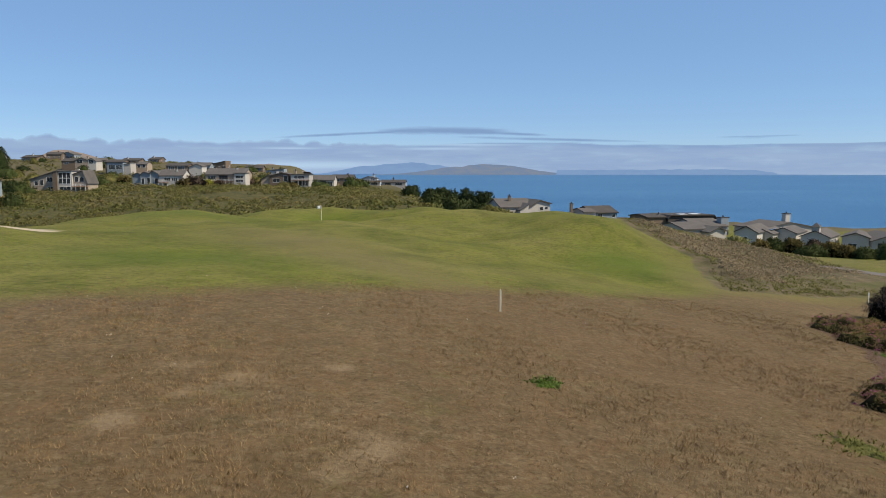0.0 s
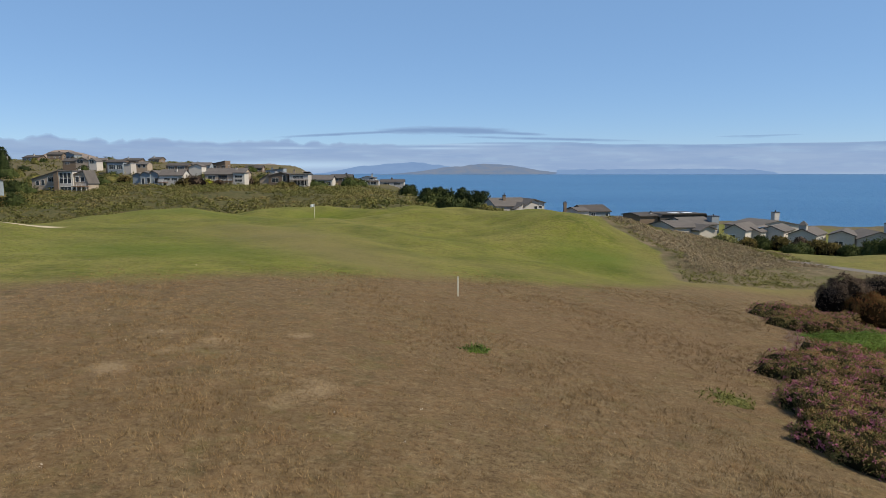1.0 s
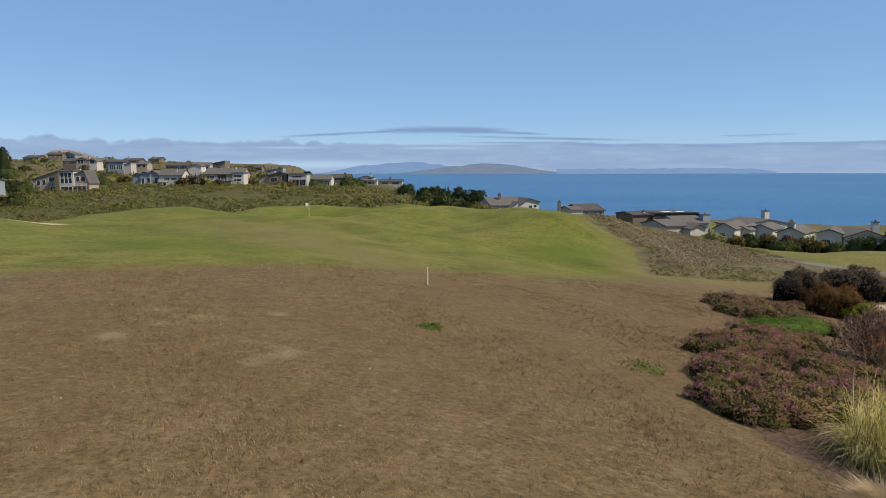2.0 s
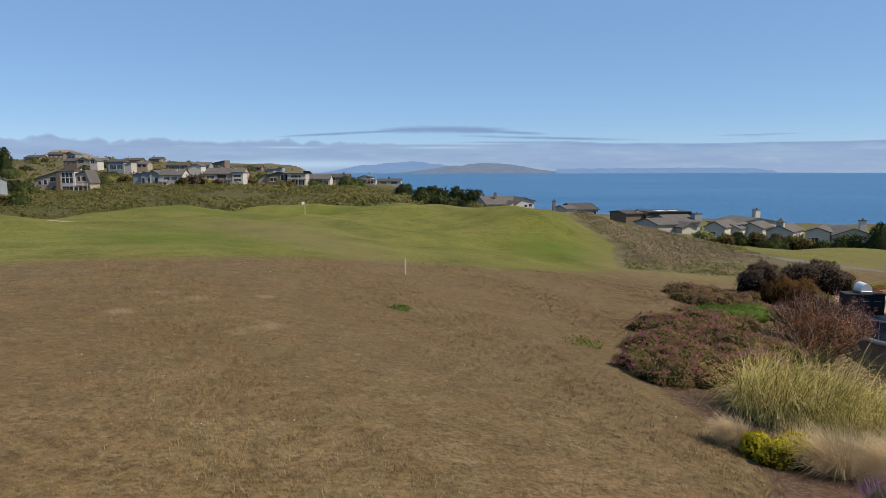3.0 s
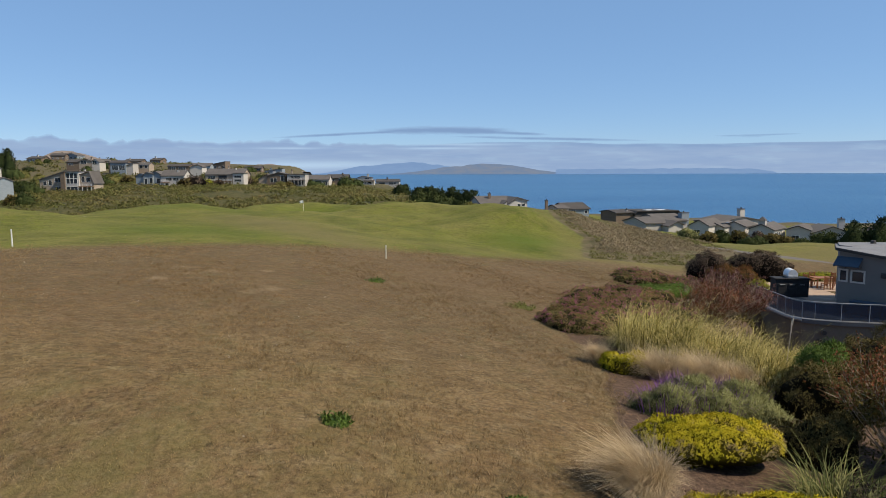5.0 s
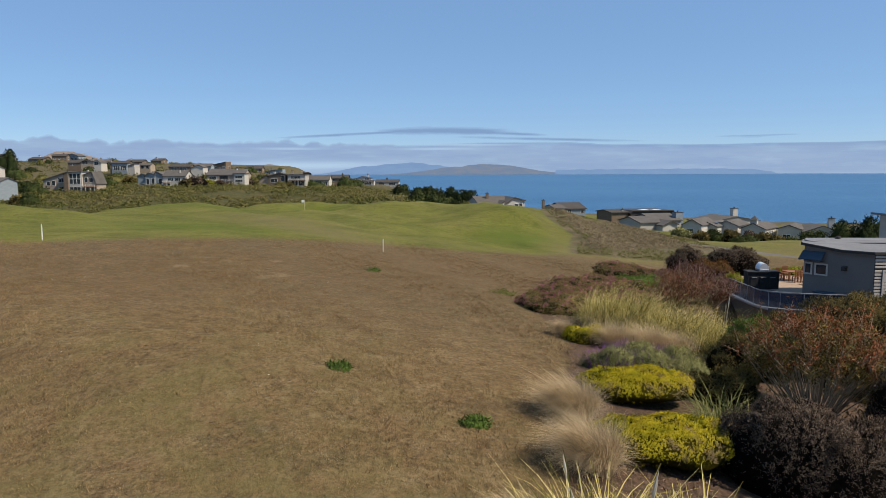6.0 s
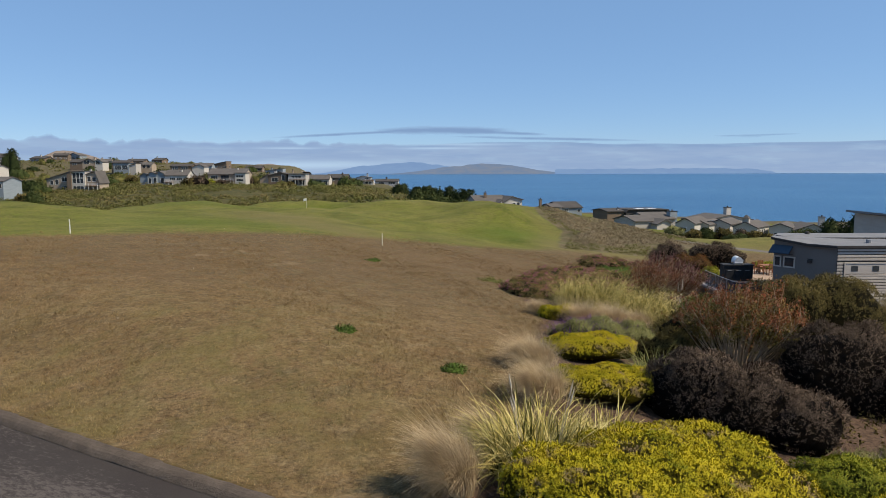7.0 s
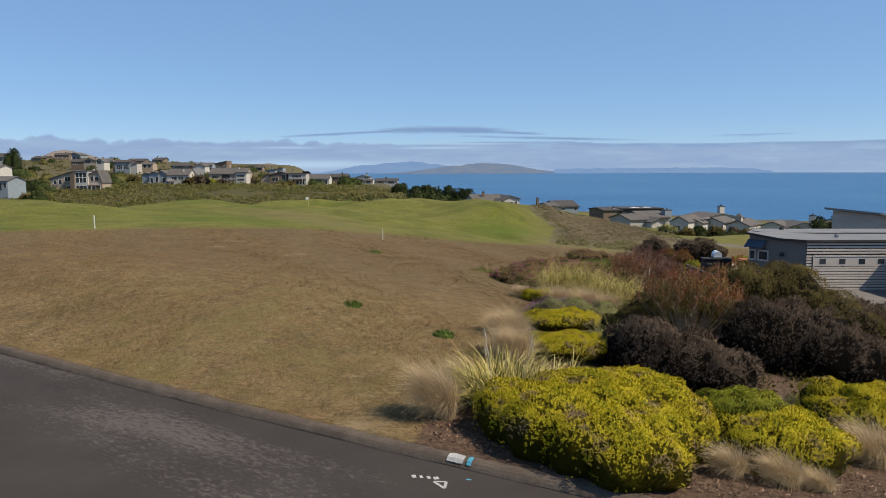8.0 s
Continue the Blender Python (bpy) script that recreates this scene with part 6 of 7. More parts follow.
shrub("lime_hedge", 12.0, -11.1, 0.85, 0.75, 1.18, L_LIME, "lime-green rounded hedge among golden ones", n=28000, size=0.026, seed=33, lobes=8, shape=((0, 0, 0.8, 0.7, 1.15), (0.4, 0.1, 0.6, 0.6, 1.1)), **HEDGE)
shrub("golden_hedge", 15.5, -9.4, 1.5, 1.3, 1.2, L_YELLOW, "rounded golden-yellow hedge beside pale feather grass", n=38000, size=0.030, seed=4, lobes=11, **HEDGE)
shrub("golden_shrub", 9.98, -2.1, 1.15, 0.85, 0.62, L_YELLOW, "flat-topped golden shrub beside feather grass", n=36000, size=0.027, seed=5, lobes=5, shape=((0.1, 0, 1.3, 0.95, 0.6), (0.3, 0.1, 0.9, 0.7, 0.64)), **dict(HEDGE, power=2.3, lift=0.55, side=0.04))
shrub("golden_shrub", 9.45, -5.4, 1.2, 0.85, 0.56, L_YELLOW, "flat-topped golden shrub beside feather grass", n=40000, size=0.026, seed=6, lobes=5, shape=((0.25, 0, 1.5, 0.95, 0.55), (0.3, 0.1, 1.0, 0.7, 0.6)), **dict(HEDGE, power=2.3, lift=0.55, side=0.04))
shrub("golden_shrub", 10.2, 4.2, 0.8, 0.55, 0.5, L_YELLOW, "small golden shrub among pale grasses", n=12000, size=0.036, seed=26, lobes=8, **HEDGE)
WILD = dict(lift=0.3, aspect=0.4, up=0.5, side=0.35, lump=0.5, shoot=3.4, leaves=9, spread=0.5, relief=0.42, open_=1.6)
shrub("purple_shrub", 12.2, -6.4, 1.6, 1.4, 1.6, L_PURPLE, "dense purple-brown shrub with fine small leaves", n=60000, size=0.036, seed=7, group=G_P, lobes=15, shape=((-0.5, 0.4, 1.2, 1.2, 1.5), (0.3, -0.1, 1.35, 1.1, 1.25), (1.1, -0.6, 1.1, 0.85, 0.85)), **WILD)
shrub("purple_shrub", 16.9, -4.0, 2.2, 1.7, 2.0, L_PURPLE, "large dense purple-brown shrub sloping to the road", n=64000, size=0.040, seed=8, group=G_P, lobes=15, shape=((-0.5, 0.7, 1.8, 1.5, 2.1), (0.7, 0.3, 1.6, 1.5, 1.85), (1.9, -0.2, 1.5, 1.3, 1.0), (3.3, -0.7, 1.5, 1.1, 0.45)), **WILD)
shrub("purple_shrub", 23.2, 2.2, 2.5, 2.0, 2.3, L_PURPLE, "large mauve-brown shrub before the driveway", n=30000, size=0.055, seed=58, group=G_P, lobes=12, shape=((-1.0, 0.5, 1.9, 1.9, 2.65), (1.4, 0.0, 2.2, 1.8, 2.6)), **WILD)
shrub("dark_shrub", 18.7, 3.2, 2.8, 2.0, 3.15, L_DARK, "tall dark green shrub with fine upright twigs", n=52000, size=0.048, seed=9, lobes=12, shape=((-2.0, 0.0, 1.6, 1.6, 2.3), (-0.5, 0.1, 2.0, 1.8, 2.85), (1.2, 0.3, 2.2, 1.9, 2.8)), **dict(WILD, up=0.9))
shrub("dark_shrub", 21.6, 2.6, 2.3, 2.0, 2.5, L_DARK, "tall dark green shrub with fine upright twigs", n=38000, size=0.048, seed=19, lobes=10, shape=((-0.3, 0.0, 2.1, 1.8, 2.55), (1.6, -0.2, 2.1, 1.6, 1.95)), **dict(WILD, up=0.9))
shrub("dark_shrub", 14.2, 1.9, 1.2, 1.0, 1.2, L_DARK, "low dark shrub in the shade of taller ones", n=14000, size=0.045, seed=59, lobes=8, **WILD)
shrub("dark_shrub", 12.4, -1.6, 0.9, 0.9, 0.9, L_DARK, "low dark shrub in the shade of taller ones", n=14000, size=0.038, seed=29, lobes=7, **WILD)
shrub("dark_shrub", 17.4, 1.4, 1.2, 1.1, 1.1, L_DARK, "dark green shrub below the red-tipped one", n=16000, size=0.05, seed=39, lobes=8, **WILD)
H1, H2 = "low pink-flowered heather mat edging the lawn", "low brownish heather mat beside dark shrubs"
HX1 = ((10.1, 10.6, 1.5, 1.9), (10.95, 13.3, 1.6, 1.9), (12.4, 16.6, 1.7, 1.8), (13.0, 11.4, 1.7, 1.9), (14.2, 14.6, 1.8, 1.9), (14.4, 18.8, 1.8, 1.7))
for i, (x, y, rx, ry) in enumerate(HX1):
    shrub("heather_mat", x, y, rx, ry, 0.62, L_HEATH, H1, n=30000, size=0.036, seed=11 + 20 * i, lobes=16, group="heather mats of the border", rough=0.3, flat=True, relief=0.4, open_=1.4, flowers=(2000, L_PINK))
for i, (x, y, rx, ry) in enumerate(((17.2, 28.6, 1.7, 1.9), (16.8, 25.9, 1.6, 1.5), (19.2, 26.2, 1.8, 1.8), (20.0, 30.0, 1.8, 1.7))):
    shrub("heather_mat", x, y, rx, ry, 0.65, L_HEATH, H2, n=15000, size=0.042, seed=12 + 20 * i, lobes=14, group="heather mats of the border", rough=0.3, flat=True, relief=0.4, open_=1.4, flowers=(1100, L_PINK))
shrub("green_mat", 17.2, 23.4, 2.4, 1.2, 0.5, L_GREENLOW, "bright green low mat between the heathers", n=11250, size=0.043, seed=41, lobes=12, flat=True)
shrub("dark_shrub", 25.1, 37.4, 1.6, 1.4, 2.4, L_PURPLE, "dark rounded shrub at the end of the border", n=18000, size=0.075, seed=16, lobes=12, shape=((0, 0, 1.3, 1.2, 2.3), (-0.6, -0.2, 1.0, 1.0, 1.9), (0.7, 0.2, 1.1, 1.0, 2.0)), **WILD)
shrub("red_brown_shrub", 26.3, 36.0, 1.9, 1.3, 1.7, L_RED, "red-brown shrub at the end of the border", n=16000, size=0.075, seed=46, lobes=12, shape=((-0.6, 0, 1.3, 1.1, 1.7), (0.7, 0, 1.3, 1.1, 1.5)), **WILD)
shrub("purple_shrub", 30.4, 40.4, 2.4, 1.6, 2.1, L_PURPLE, "dark brown wide shrub beyond the terrace", n=18000, size=0.08, seed=17, lobes=12, shape=((-1.0, 0, 1.5, 1.3, 2.0), (0.5, 0.1, 1.6, 1.4, 2.15), (1.6, 0, 1.1, 1.1, 1.5)), **WILD)
shrub("yellow_groundcover", 35.2, 40.6, 2.2, 1.2, 0.5, L_LIME, "yellow-green low growth beyond the terrace", n=7000, size=0.08, seed=141, lobes=8, flat=True)
shrub("olive_shrub", 27.6, 34.6, 1.3, 1.0, 1.1, L_LIME, "olive low shrub beside the outdoor kitchen", n=7000, size=0.07, seed=142, lobes=7, **WILD)
shrub("green_shrub", 15.2, 3.2, 0.8, 0.8, 1.5, L_GREENLOW, "bright green leafy shrub at the edge of the bank", n=12000, size=0.06, seed=47, lobes=8, **WILD)
# added shrubs with near-black leaves in place of the shade on the bank
for i, (x, y, r, h) in enumerate(((20.6, 13.4, 1.9, 1.6), (22.3, 17.6, 2.0, 1.7), (23.6, 21.8, 1.8, 1.7))):
    shrub("dark_shrub", x, y, r, r, h, L_SHADE, "nearly black shrub added for the bank's shade", n=7000, size=0.075, seed=48 + i, lobes=8, **WILD)

V1 = "arching yellow-striped grass clump with long blades"
STRIPED = dict(width=0.030, reach=0.85, droop=0.5, foot=0.55, swirl=0.9, loose=0.25, seg=5)
clump("striped_grass", 7.5, -9.8, 1.35, 1.45, 1500, L_VARI, V1, 60, plumes=(5, M_PLUME, 1.15), **STRIPED)
clump("striped_grass", 8.85, -9.1, 1.0, 1.15, 750, L_VARI, V1, 61, **STRIPED)
MAT = dict(width=0.015, reach=0.95, droop=0.85, foot=0.75, swirl=1.5, loose=0.35, lean=(0.12, -0.1, 0), seg=4)
clump("striped_grass", 12.0, 7.4, 1.6, 2.35, 5200, L_VARI, V1, 62, **MAT)
clump("striped_grass", 13.5, 5.9, 1.5, 2.0, 4600, L_VARI, V1, 63, **MAT)
clump("striped_grass", 14.7, 4.5, 1.3, 1.85, 4000, L_VARI, V1, 64, plumes=(3, M_PLUME, 1.4), **MAT)
clump("green_bladed_grass", 11.5, -3.9, 1.1, 1.1, 600, L_GREENBLADE, "dark green arching grass among golden shrubs", 65, **STRIPED)

S1 = "pale blond feather grass tuft bent by the wind"
for i, (x, y, r, h, n) in enumerate(((6.25, -10.7, 0.75, 1.42, 6500), (8.35, -4.1, 1.0, 1.12, 6000), (8.25, -6.4, 1.0, 1.2, 6000), (6.75, -8.7, 0.6, 0.8, 3500), (9.7, 4.9, 0.6, 0.78, 3000), (11.1, 3.9, 1.1, 1.1, 3800), (12.2, 3.6, 1.2, 1.2, 4500), (13.1, 3.7, 1.0, 1.05, 3400),
                                     (9.9, -13.5, 0.35, 0.42, 1200), (11.2, -13.0, 0.5, 0.72, 2600), (12.0, -13.2, 0.6, 0.7, 3000), (14.9, -11.0, 0.85, 1.15, 4000), (12.5, -13.4, 0.4, 0.5, 1800), (15.6, -10.9, 0.7, 1.0, 3000))):
    clump("feather_grass", x, y, r, h, n, L_STRAW, S1, 70 + i, G_S, width=0.010, reach=0.7, droop=0.4, lean=(-0.34, 0.0, 0), seg=3, foot=0.24, swirl=0.9, loose=0.35)

for i, (x, y, r, h, nsp) in enumerate(((10.1, 0.4, 0.75, 0.6, 230), (11.1, 0.5, 0.9, 0.6, 100), (12.2, 0.7, 0.8, 0.5, 0), (11.1, 1.8, 0.8, 0.6, 150), (12.3, 2.0, 0.8, 0.55, 80), (14.0, -8.4, 0.7, 0.4, 60), (15.2, -8.0, 0.6, 0.4, 50), (13.0, -8.9, 0.6, 0.35, 0))):
    s = shrub("sage_bush", x, y, r, r * 0.9, h, L_SAGE, "grey-green sage bush with purple flower spikes", n=9000, size=0.06, aspect=0.14, seed=90 + i, lobes=7, up=1.1, shoot=2.4, spread=0.45, side=0.7)
    if nsp:
        spikes(s, r, h, nsp, 95 + i, L_MAUVE)


def bed_growth():
    """Low mixed growth filling the bed between the larger plants."""
    rng = np.random.default_rng(120)
    x, y = rng.uniform(9, 26, 2600), rng.uniform(-10, 31, 2600)
    k = (x > bed_x(y) + 2.2 + 1.2 * step(4, -4, y)) & (y > kerb_y(x) + 6.5)
    x, y = x[k], y[k]
    n, q = len(x), 14
    s = rng.uniform(0.12, 0.34, n)
    v = rng.normal(size=(n, q, 3))
    v /= np.linalg.norm(v, axis=2, keepdims=True)
    v[:, :, 2] = np.abs(v[:, :, 2])
    c = np.stack([x, y, height(x, y)], -1)[:, None, :]
    p = (c + v * s[:, None, None] * rng.uniform(0.6, 1.0, (n, q, 1))).reshape(-1, 3)
    w, f, vn = leaf_quads(p, v.reshape(-1, 3), 0.10, 0.4, rng, 0.6, 0.8)
    tagged(new("bed_growth", mesh_np("bed_growth", w, f, L_DARK)), "low dark green growth filling the planting bed", "undergrowth", kind="stuff")


bed_growth()


def stem_shrub(x, y, r, h, seed, label, leaf, tip, low=0.3, count=70, name="red_tipped_shrub", leaves=26, size=0.05, dome=0.42):
    """Many bare pale stems fanning up from the ground, with leafy twigs; the youngest leaves at the twig tips have a colour of their own."""
    rng = np.random.default_rng(seed)
    ob = thing(name, x, y, ground_z(x, y) - 0.03, 0, label, "shrub")
    bm = bmesh.new()
    pts, nr, young, ny = [], [], [], []
    for k in range(count):
        a, q = rng.uniform(0, 6.283), math.sqrt(rng.uniform())
        tip_at = Vector((r * q * math.cos(a), r * q * math.sin(a), h * (1 - dome * q * q) * rng.uniform(0.82, 1.05)))
        root = Vector((0.22 * tip_at.x * rng.uniform(0.5, 1.3), 0.22 * tip_at.y * rng.uniform(0.5, 1.3), 0))
        mid = root.lerp(tip_at, 0.45) + Vector((0.10 * tip_at.x, 0.10 * tip_at.y, 0.0)) * rng.uniform(-1, 1) + Vector(rng.normal(0, 0.04, 3))
        add_tube(bm, root, mid, 0.016, 0.010, 4)
        add_tube(bm, mid, tip_at, 0.010, 0.003, 4)
        for j in range(6):
            u = low + (1 - low) * (j + rng.uniform(0, 1)) / 6
            b = root.lerp(mid, u / 0.45) if u < 0.45 else mid.lerp(tip_at, (u - 0.45) / 0.55)
            e = b + Vector(rng.normal(0, 0.16, 3)) + Vector((0, 0, 0.24))
            add_tube(bm, b, e, 0.006, 0.002, 3)
            d = (e - b).normalized()
            top = u > 0.88 or rng.uniform() < 0.06
            for w in range(leaves):
                c = b.lerp(e, rng.uniform(0.1, 1.1)) + Vector(rng.normal(0, 0.055, 3))
                (young if top else pts).append(c)
                (ny if top else nr).append((d + Vector((c.x, c.y, 0)) * 0.25 / r).normalized())
    tagged(part("stem", bm, M_STEM, ob, "many bare pale grey stems"), kind="stuff")
    for part_name, pp, nn, mat, words in (("foliage", pts, nr, leaf, ""), ("young_foliage", young, ny, tip, "red young leaves at the tips")):
        v, f, vn = shoots(np.array(pp), np.array(nn), rng, 0.04, 2, size, 0.5, 0.2, 0.8)
        part_np(part_name, v, f, mat, ob, words, normals=vn)


L_OCHRE = leafy("ochre_green_leaves", [(0.2, (0.036, 0.036, 0.011)), (0.5, (0.10, 0.085, 0.022)), (0.8, (0.22, 0.15, 0.04))], 0.6, 0.2, 1.5, 0.6)
L_REDTIP = leafy("red_young_leaves", [(0.2, (0.10, 0.065, 0.02)), (0.5, (0.16, 0.065, 0.026)), (0.8, (0.25, 0.07, 0.034))], 0.6, 0.2, 1.5, 0.6)
stem_shrub(14.3, -1.9, 1.75, 2.45, 101, "red-tipped shrub with bare stems at the base", L_OCHRE, L_REDTIP, 0.6, 150, leaves=22, size=0.052, dome=0.3)
W1 = "wine-red twiggy shrub behind the heather"
stem_shrub(18.6, 18.4, 1.9, 2.15, 103, W1, L_WINE, L_TWIG, 0.25, 110, "wine_shrub", 16, 0.06)
stem_shrub(20.6, 20.6, 1.6, 1.95, 104, W1, L_WINE, L_TWIG, 0.25, 90, "wine_shrub", 16, 0.06)
stem_shrub(16.6, 14.6, 1.5, 1.6, 105, W1, L_WINE, L_REDTIP, 0.15, 70, "wine_shrub", 16, 0.06)


# ---------------------------------------------------------------- stakes and flag
M_STAKE = two_scale("stake_paint", (0.619, 0.585, 0.473), (0.568, 0.533, 0.413), (0.43, 0.387, 0.284), 3, 20, 0.7, 0.2, 0.004)
M_WHITE = two_scale("white_paint", (0.80, 0.79, 0.76), (0.76, 0.75, 0.72), (0.6, 0.58, 0.55), 3, 20, 0.7, 0.2, 0.004)
M_YELLOW = two_scale("pole_paint", (0.619, 0.585, 0.447), (0.568, 0.533, 0.404), (0.473, 0.43, 0.327), 3, 20, 0.5, 0.1, 0.002)


def stake(x, y, h, mat, label):
    ob = thing("boundary_stake", x, y, ground_z(x, y), 0, label, "stake")
    bm = box(-0.03, 0.03, -0.015, 0.015, -0.15, h - 0.04, 0.006)
    part("post", bm, mat, ob)
    part("top", prism([(-0.03, h - 0.038), (0.03, h - 0.038), (0.018, h), (-0.018, h)], -0.015, 0.015, "y"), mat, ob)


stake(2.0, 23.6, 0.78, M_STAKE, "pale wooden boundary stake in dry grass")
stake(-15.7, 18.9, 0.85, M_WHITE, "white boundary stake at the lawn's edge")
stake(27.6, 44.0, 0.7, M_WHITE, "white boundary stake on the rough slope")


def flagstick(x, y):
    ob = thing("golf_flag", x, y, ground_z(x, y), 0, "thin flagstick with a small white flag", "flag")
    bm = bmesh.new()
    add_tube(bm, (0, 0, -0.1), (0, 0, 2.15), 0.035, 0.03, 8)
    part("pole", bm, M_YELLOW, ob)
    verts, faces = [], []
    for side in (0, 0.012):
        for i in range(7):
            for j in range(4):
                u, w = i / 6, j / 3
                verts.append((-0.55 * u * (1 - 0.1 * w), 0.07 * math.sin(u * 7) + side, 2.13 - 0.36 * w - 0.10 * u * u))
    for s in (0, 28):
        for i in range(6):
            for j in range(3):
                faces.append((s + i * 4 + j, s + i * 4 + j + 1, s + i * 4 + j + 5, s + i * 4 + j + 4))
    part_np("flag", verts, faces, M_WHITE, ob, "small rippling white flag", True)


flagstick(-15.1, 85.4)


def bark_mulch():
    """Loose bark chips over the open soil beside the kerb and between the plants."""
    rng = np.random.default_rng(130)
    x, y = rng.uniform(4.5, 17, 60000), rng.uniform(-17, 6, 60000)
    k = (x > bed_x(y) + rng.normal(0, 0.18, len(x))) & ((y - kerb_y(x)) * 0.876 > 0.4) & (y < kerb_y(x) + 4.5 + 6 * (x < bed_x(y) + 2.6))
    p = np.stack([x, y, height(x, y) + 0.012], -1)[k][:15000]
    v, f, vn = leaf_quads(p, np.tile((0.0, 0.0, 1.0), (len(p), 1)), 0.055, 0.4, rng, 0.1, 0.35, 0.85)
    tagged(new("bark_mulch", mesh_np("bark_mulch", v, f, L_BARK)), "loose brown bark chips over the planting bed", "mulch", kind="stuff")


L_BARK = leafy("bark_chips", [(0.2, (0.0517, 0.0296, 0.019)), (0.5, (0.134, 0.0844, 0.057)), (0.8, (0.267, 0.178, 0.124))], 0.95, 0.0, 2.0, 0.8)
bark_mulch()
# ---------------------------------------------------------------- scrub, trees and hedges in the distance
def blob_field(name, xs, ys, sizes, quads, leaf_rel, mat, label, category, seed, flat=0.7):
    """Many leafy clumps as one growth."""
    rng = np.random.default_rng(seed)
    n = len(xs)
    z = height(xs, ys)
    v = rng.normal(size=(n, quads, 3))
    v /= np.linalg.norm(v, axis=2, keepdims=True)
    v[:, :, 2] = np.abs(v[:, :, 2])
    c = np.stack([xs, ys, z - 0.05], -1)[:, None, :]
    r = sizes[:, None, None] * np.array([1, 1, flat])[None, None, :] * rng.uniform(0.7, 1.05, (n, quads, 1))
    p = (c + v * r).reshape(-1, 3)
    size = (sizes[:, None] * leaf_rel * np.ones((n, quads))).reshape(-1, 1)
    nr = v.reshape(-1, 3)
    o = rng.normal(size=nr.shape)
    d = np.cross(nr, o) + 0.35 * nr + 0.15 * rng.normal(size=nr.shape)
    d /= np.linalg.norm(d, axis=1, keepdims=True) + 1e-9
    s = np.cross(d, nr + 0.4 * rng.normal(size=nr.shape))
    s /= np.linalg.norm(s, axis=1, keepdims=True) + 1e-9
    L = size * rng.uniform(0.6, 1.4, size.shape)
    q = np.stack([p - s * L * 0.45, p + s * L * 0.45, p + d * L * 1.1], 1).reshape(-1, 3)
    fq = np.arange(len(q)).reshape(-1, 3)
    c3 = q.reshape(-1, 3, 3)
    back = (np.cross(c3[:, 1] - c3[:, 0], c3[:, 2] - c3[:, 0]) * nr).sum(1) < 0
    fq[back] = fq[back][:, ::-1]
    me = mesh_np(name, q, fq, mat, normals=np.repeat(nr, 3, axis=0))
    return tagged(new(name, me), label, category, kind="stuff")


L_SCRUB = leafy_with_inner("coastal_scrub", [(0.25, (0.068, 0.08, 0.022)), (0.45, (0.118, 0.12, 0.036)), (0.62, (0.165, 0.138, 0.055)), (0.8, (0.21, 0.15, 0.078))], 0.85, 0.3, 0.05, 0.25)
L_FLANK = leafy("dry_rough", [(0.2, (0.15, 0.13, 0.068)), (0.45, (0.20, 0.162, 0.10)), (0.65, (0.24, 0.19, 0.13)), (0.85, (0.285, 0.235, 0.165))], 0.9, 0.35, 0.25, 0.3)
L_FLANKG = leafy("green_rough", [(0.2, (0.0988, 0.103, 0.0342)), (0.5, (0.137, 0.133, 0.0456)), (0.8, (0.182, 0.167, 0.0646))], 0.9, 0.4, 0.6, 0.3)
L_TREE = leafy_with_inner("cypress", [(0.2, (0.0122, 0.0198, 0.0076)), (0.5, (0.0266, 0.038, 0.0137)), (0.8, (0.0494, 0.0608, 0.0213))], 0.7, 0.1, 0.4, 0.5)
L_HEDGE = leafy_with_inner("hedge_green", [(0.2, (0.0228, 0.0342, 0.0106)), (0.5, (0.0456, 0.0608, 0.019)), (0.8, (0.0836, 0.095, 0.0342))], 0.7, 0.15, 0.4, 0.5)


def scatter(seed, n, x0, x1, y0, y1, keep):
    rng = np.random.default_rng(seed)
    x, y = rng.uniform(x0, x1, n), rng.uniform(y0, y1, n)
    k = keep(x, y, rng.uniform(size=n))
    return x[k], y[k], rng


x, y, r_ = scatter(200, 11500, -260, 6, 108, 330, lambda x, y, u: (x < 4 - 0.14 * (y - 108)) & (x > -0.72 * y) & (u < 0.9 - 0.5 * step(230, 300, y)) & (np.sin(x * 0.05 + 2) * np.sin(y * 0.045) < 0.72))
blob_field("scrub", x, y, r_.uniform(0.6, 1.7, len(x)), 30, 0.30, L_SCRUB, "dense olive and brown coastal scrub on the slope", "scrub", 201)
x, y, r_ = scatter(202, 3800, -420, -30, 330, 640, lambda x, y, u: (x > -0.72 * y) & (x < -0.12 * y) & (u < 0.5))
blob_field("scrub", x, y, r_.uniform(1.0, 2.6, len(x)), 14, 0.4, L_SCRUB, "dark scrub and garden growth between the hillside houses", "scrub", 203)
x, y, r_ = scatter(204, 13500, 14, 46, 30, 84, lambda x, y, u: (x > flank_x(y) + 0.6) & (x < 34 + 0.05 * y) & (y > 39 + 0.6 * (x - 16)))
k = (np.sin(x * 0.55 + 1.7 * np.sin(y * 0.2)) + 0.8 * np.sin(y * 0.31 + x * 0.2) > 1.0) | (x - flank_x(y) < 1.6 + 0.8 * np.sin(y * 0.9)) | (y < 42.5 + 0.6 * (x - 16))
blob_field("rough_growth", x[~k], y[~k], r_.uniform(0.12, 0.34, len(x))[~k], 18, 0.34, L_FLANK, "dry brown rough growth on the mound's flank", "scrub", 205, 0.9)
blob_field("rough_growth", x[k], y[k], r_.uniform(0.10, 0.26, len(x))[k], 18, 0.34, L_FLANKG, "green weeds on the mound's flank", "scrub", 206, 0.8)

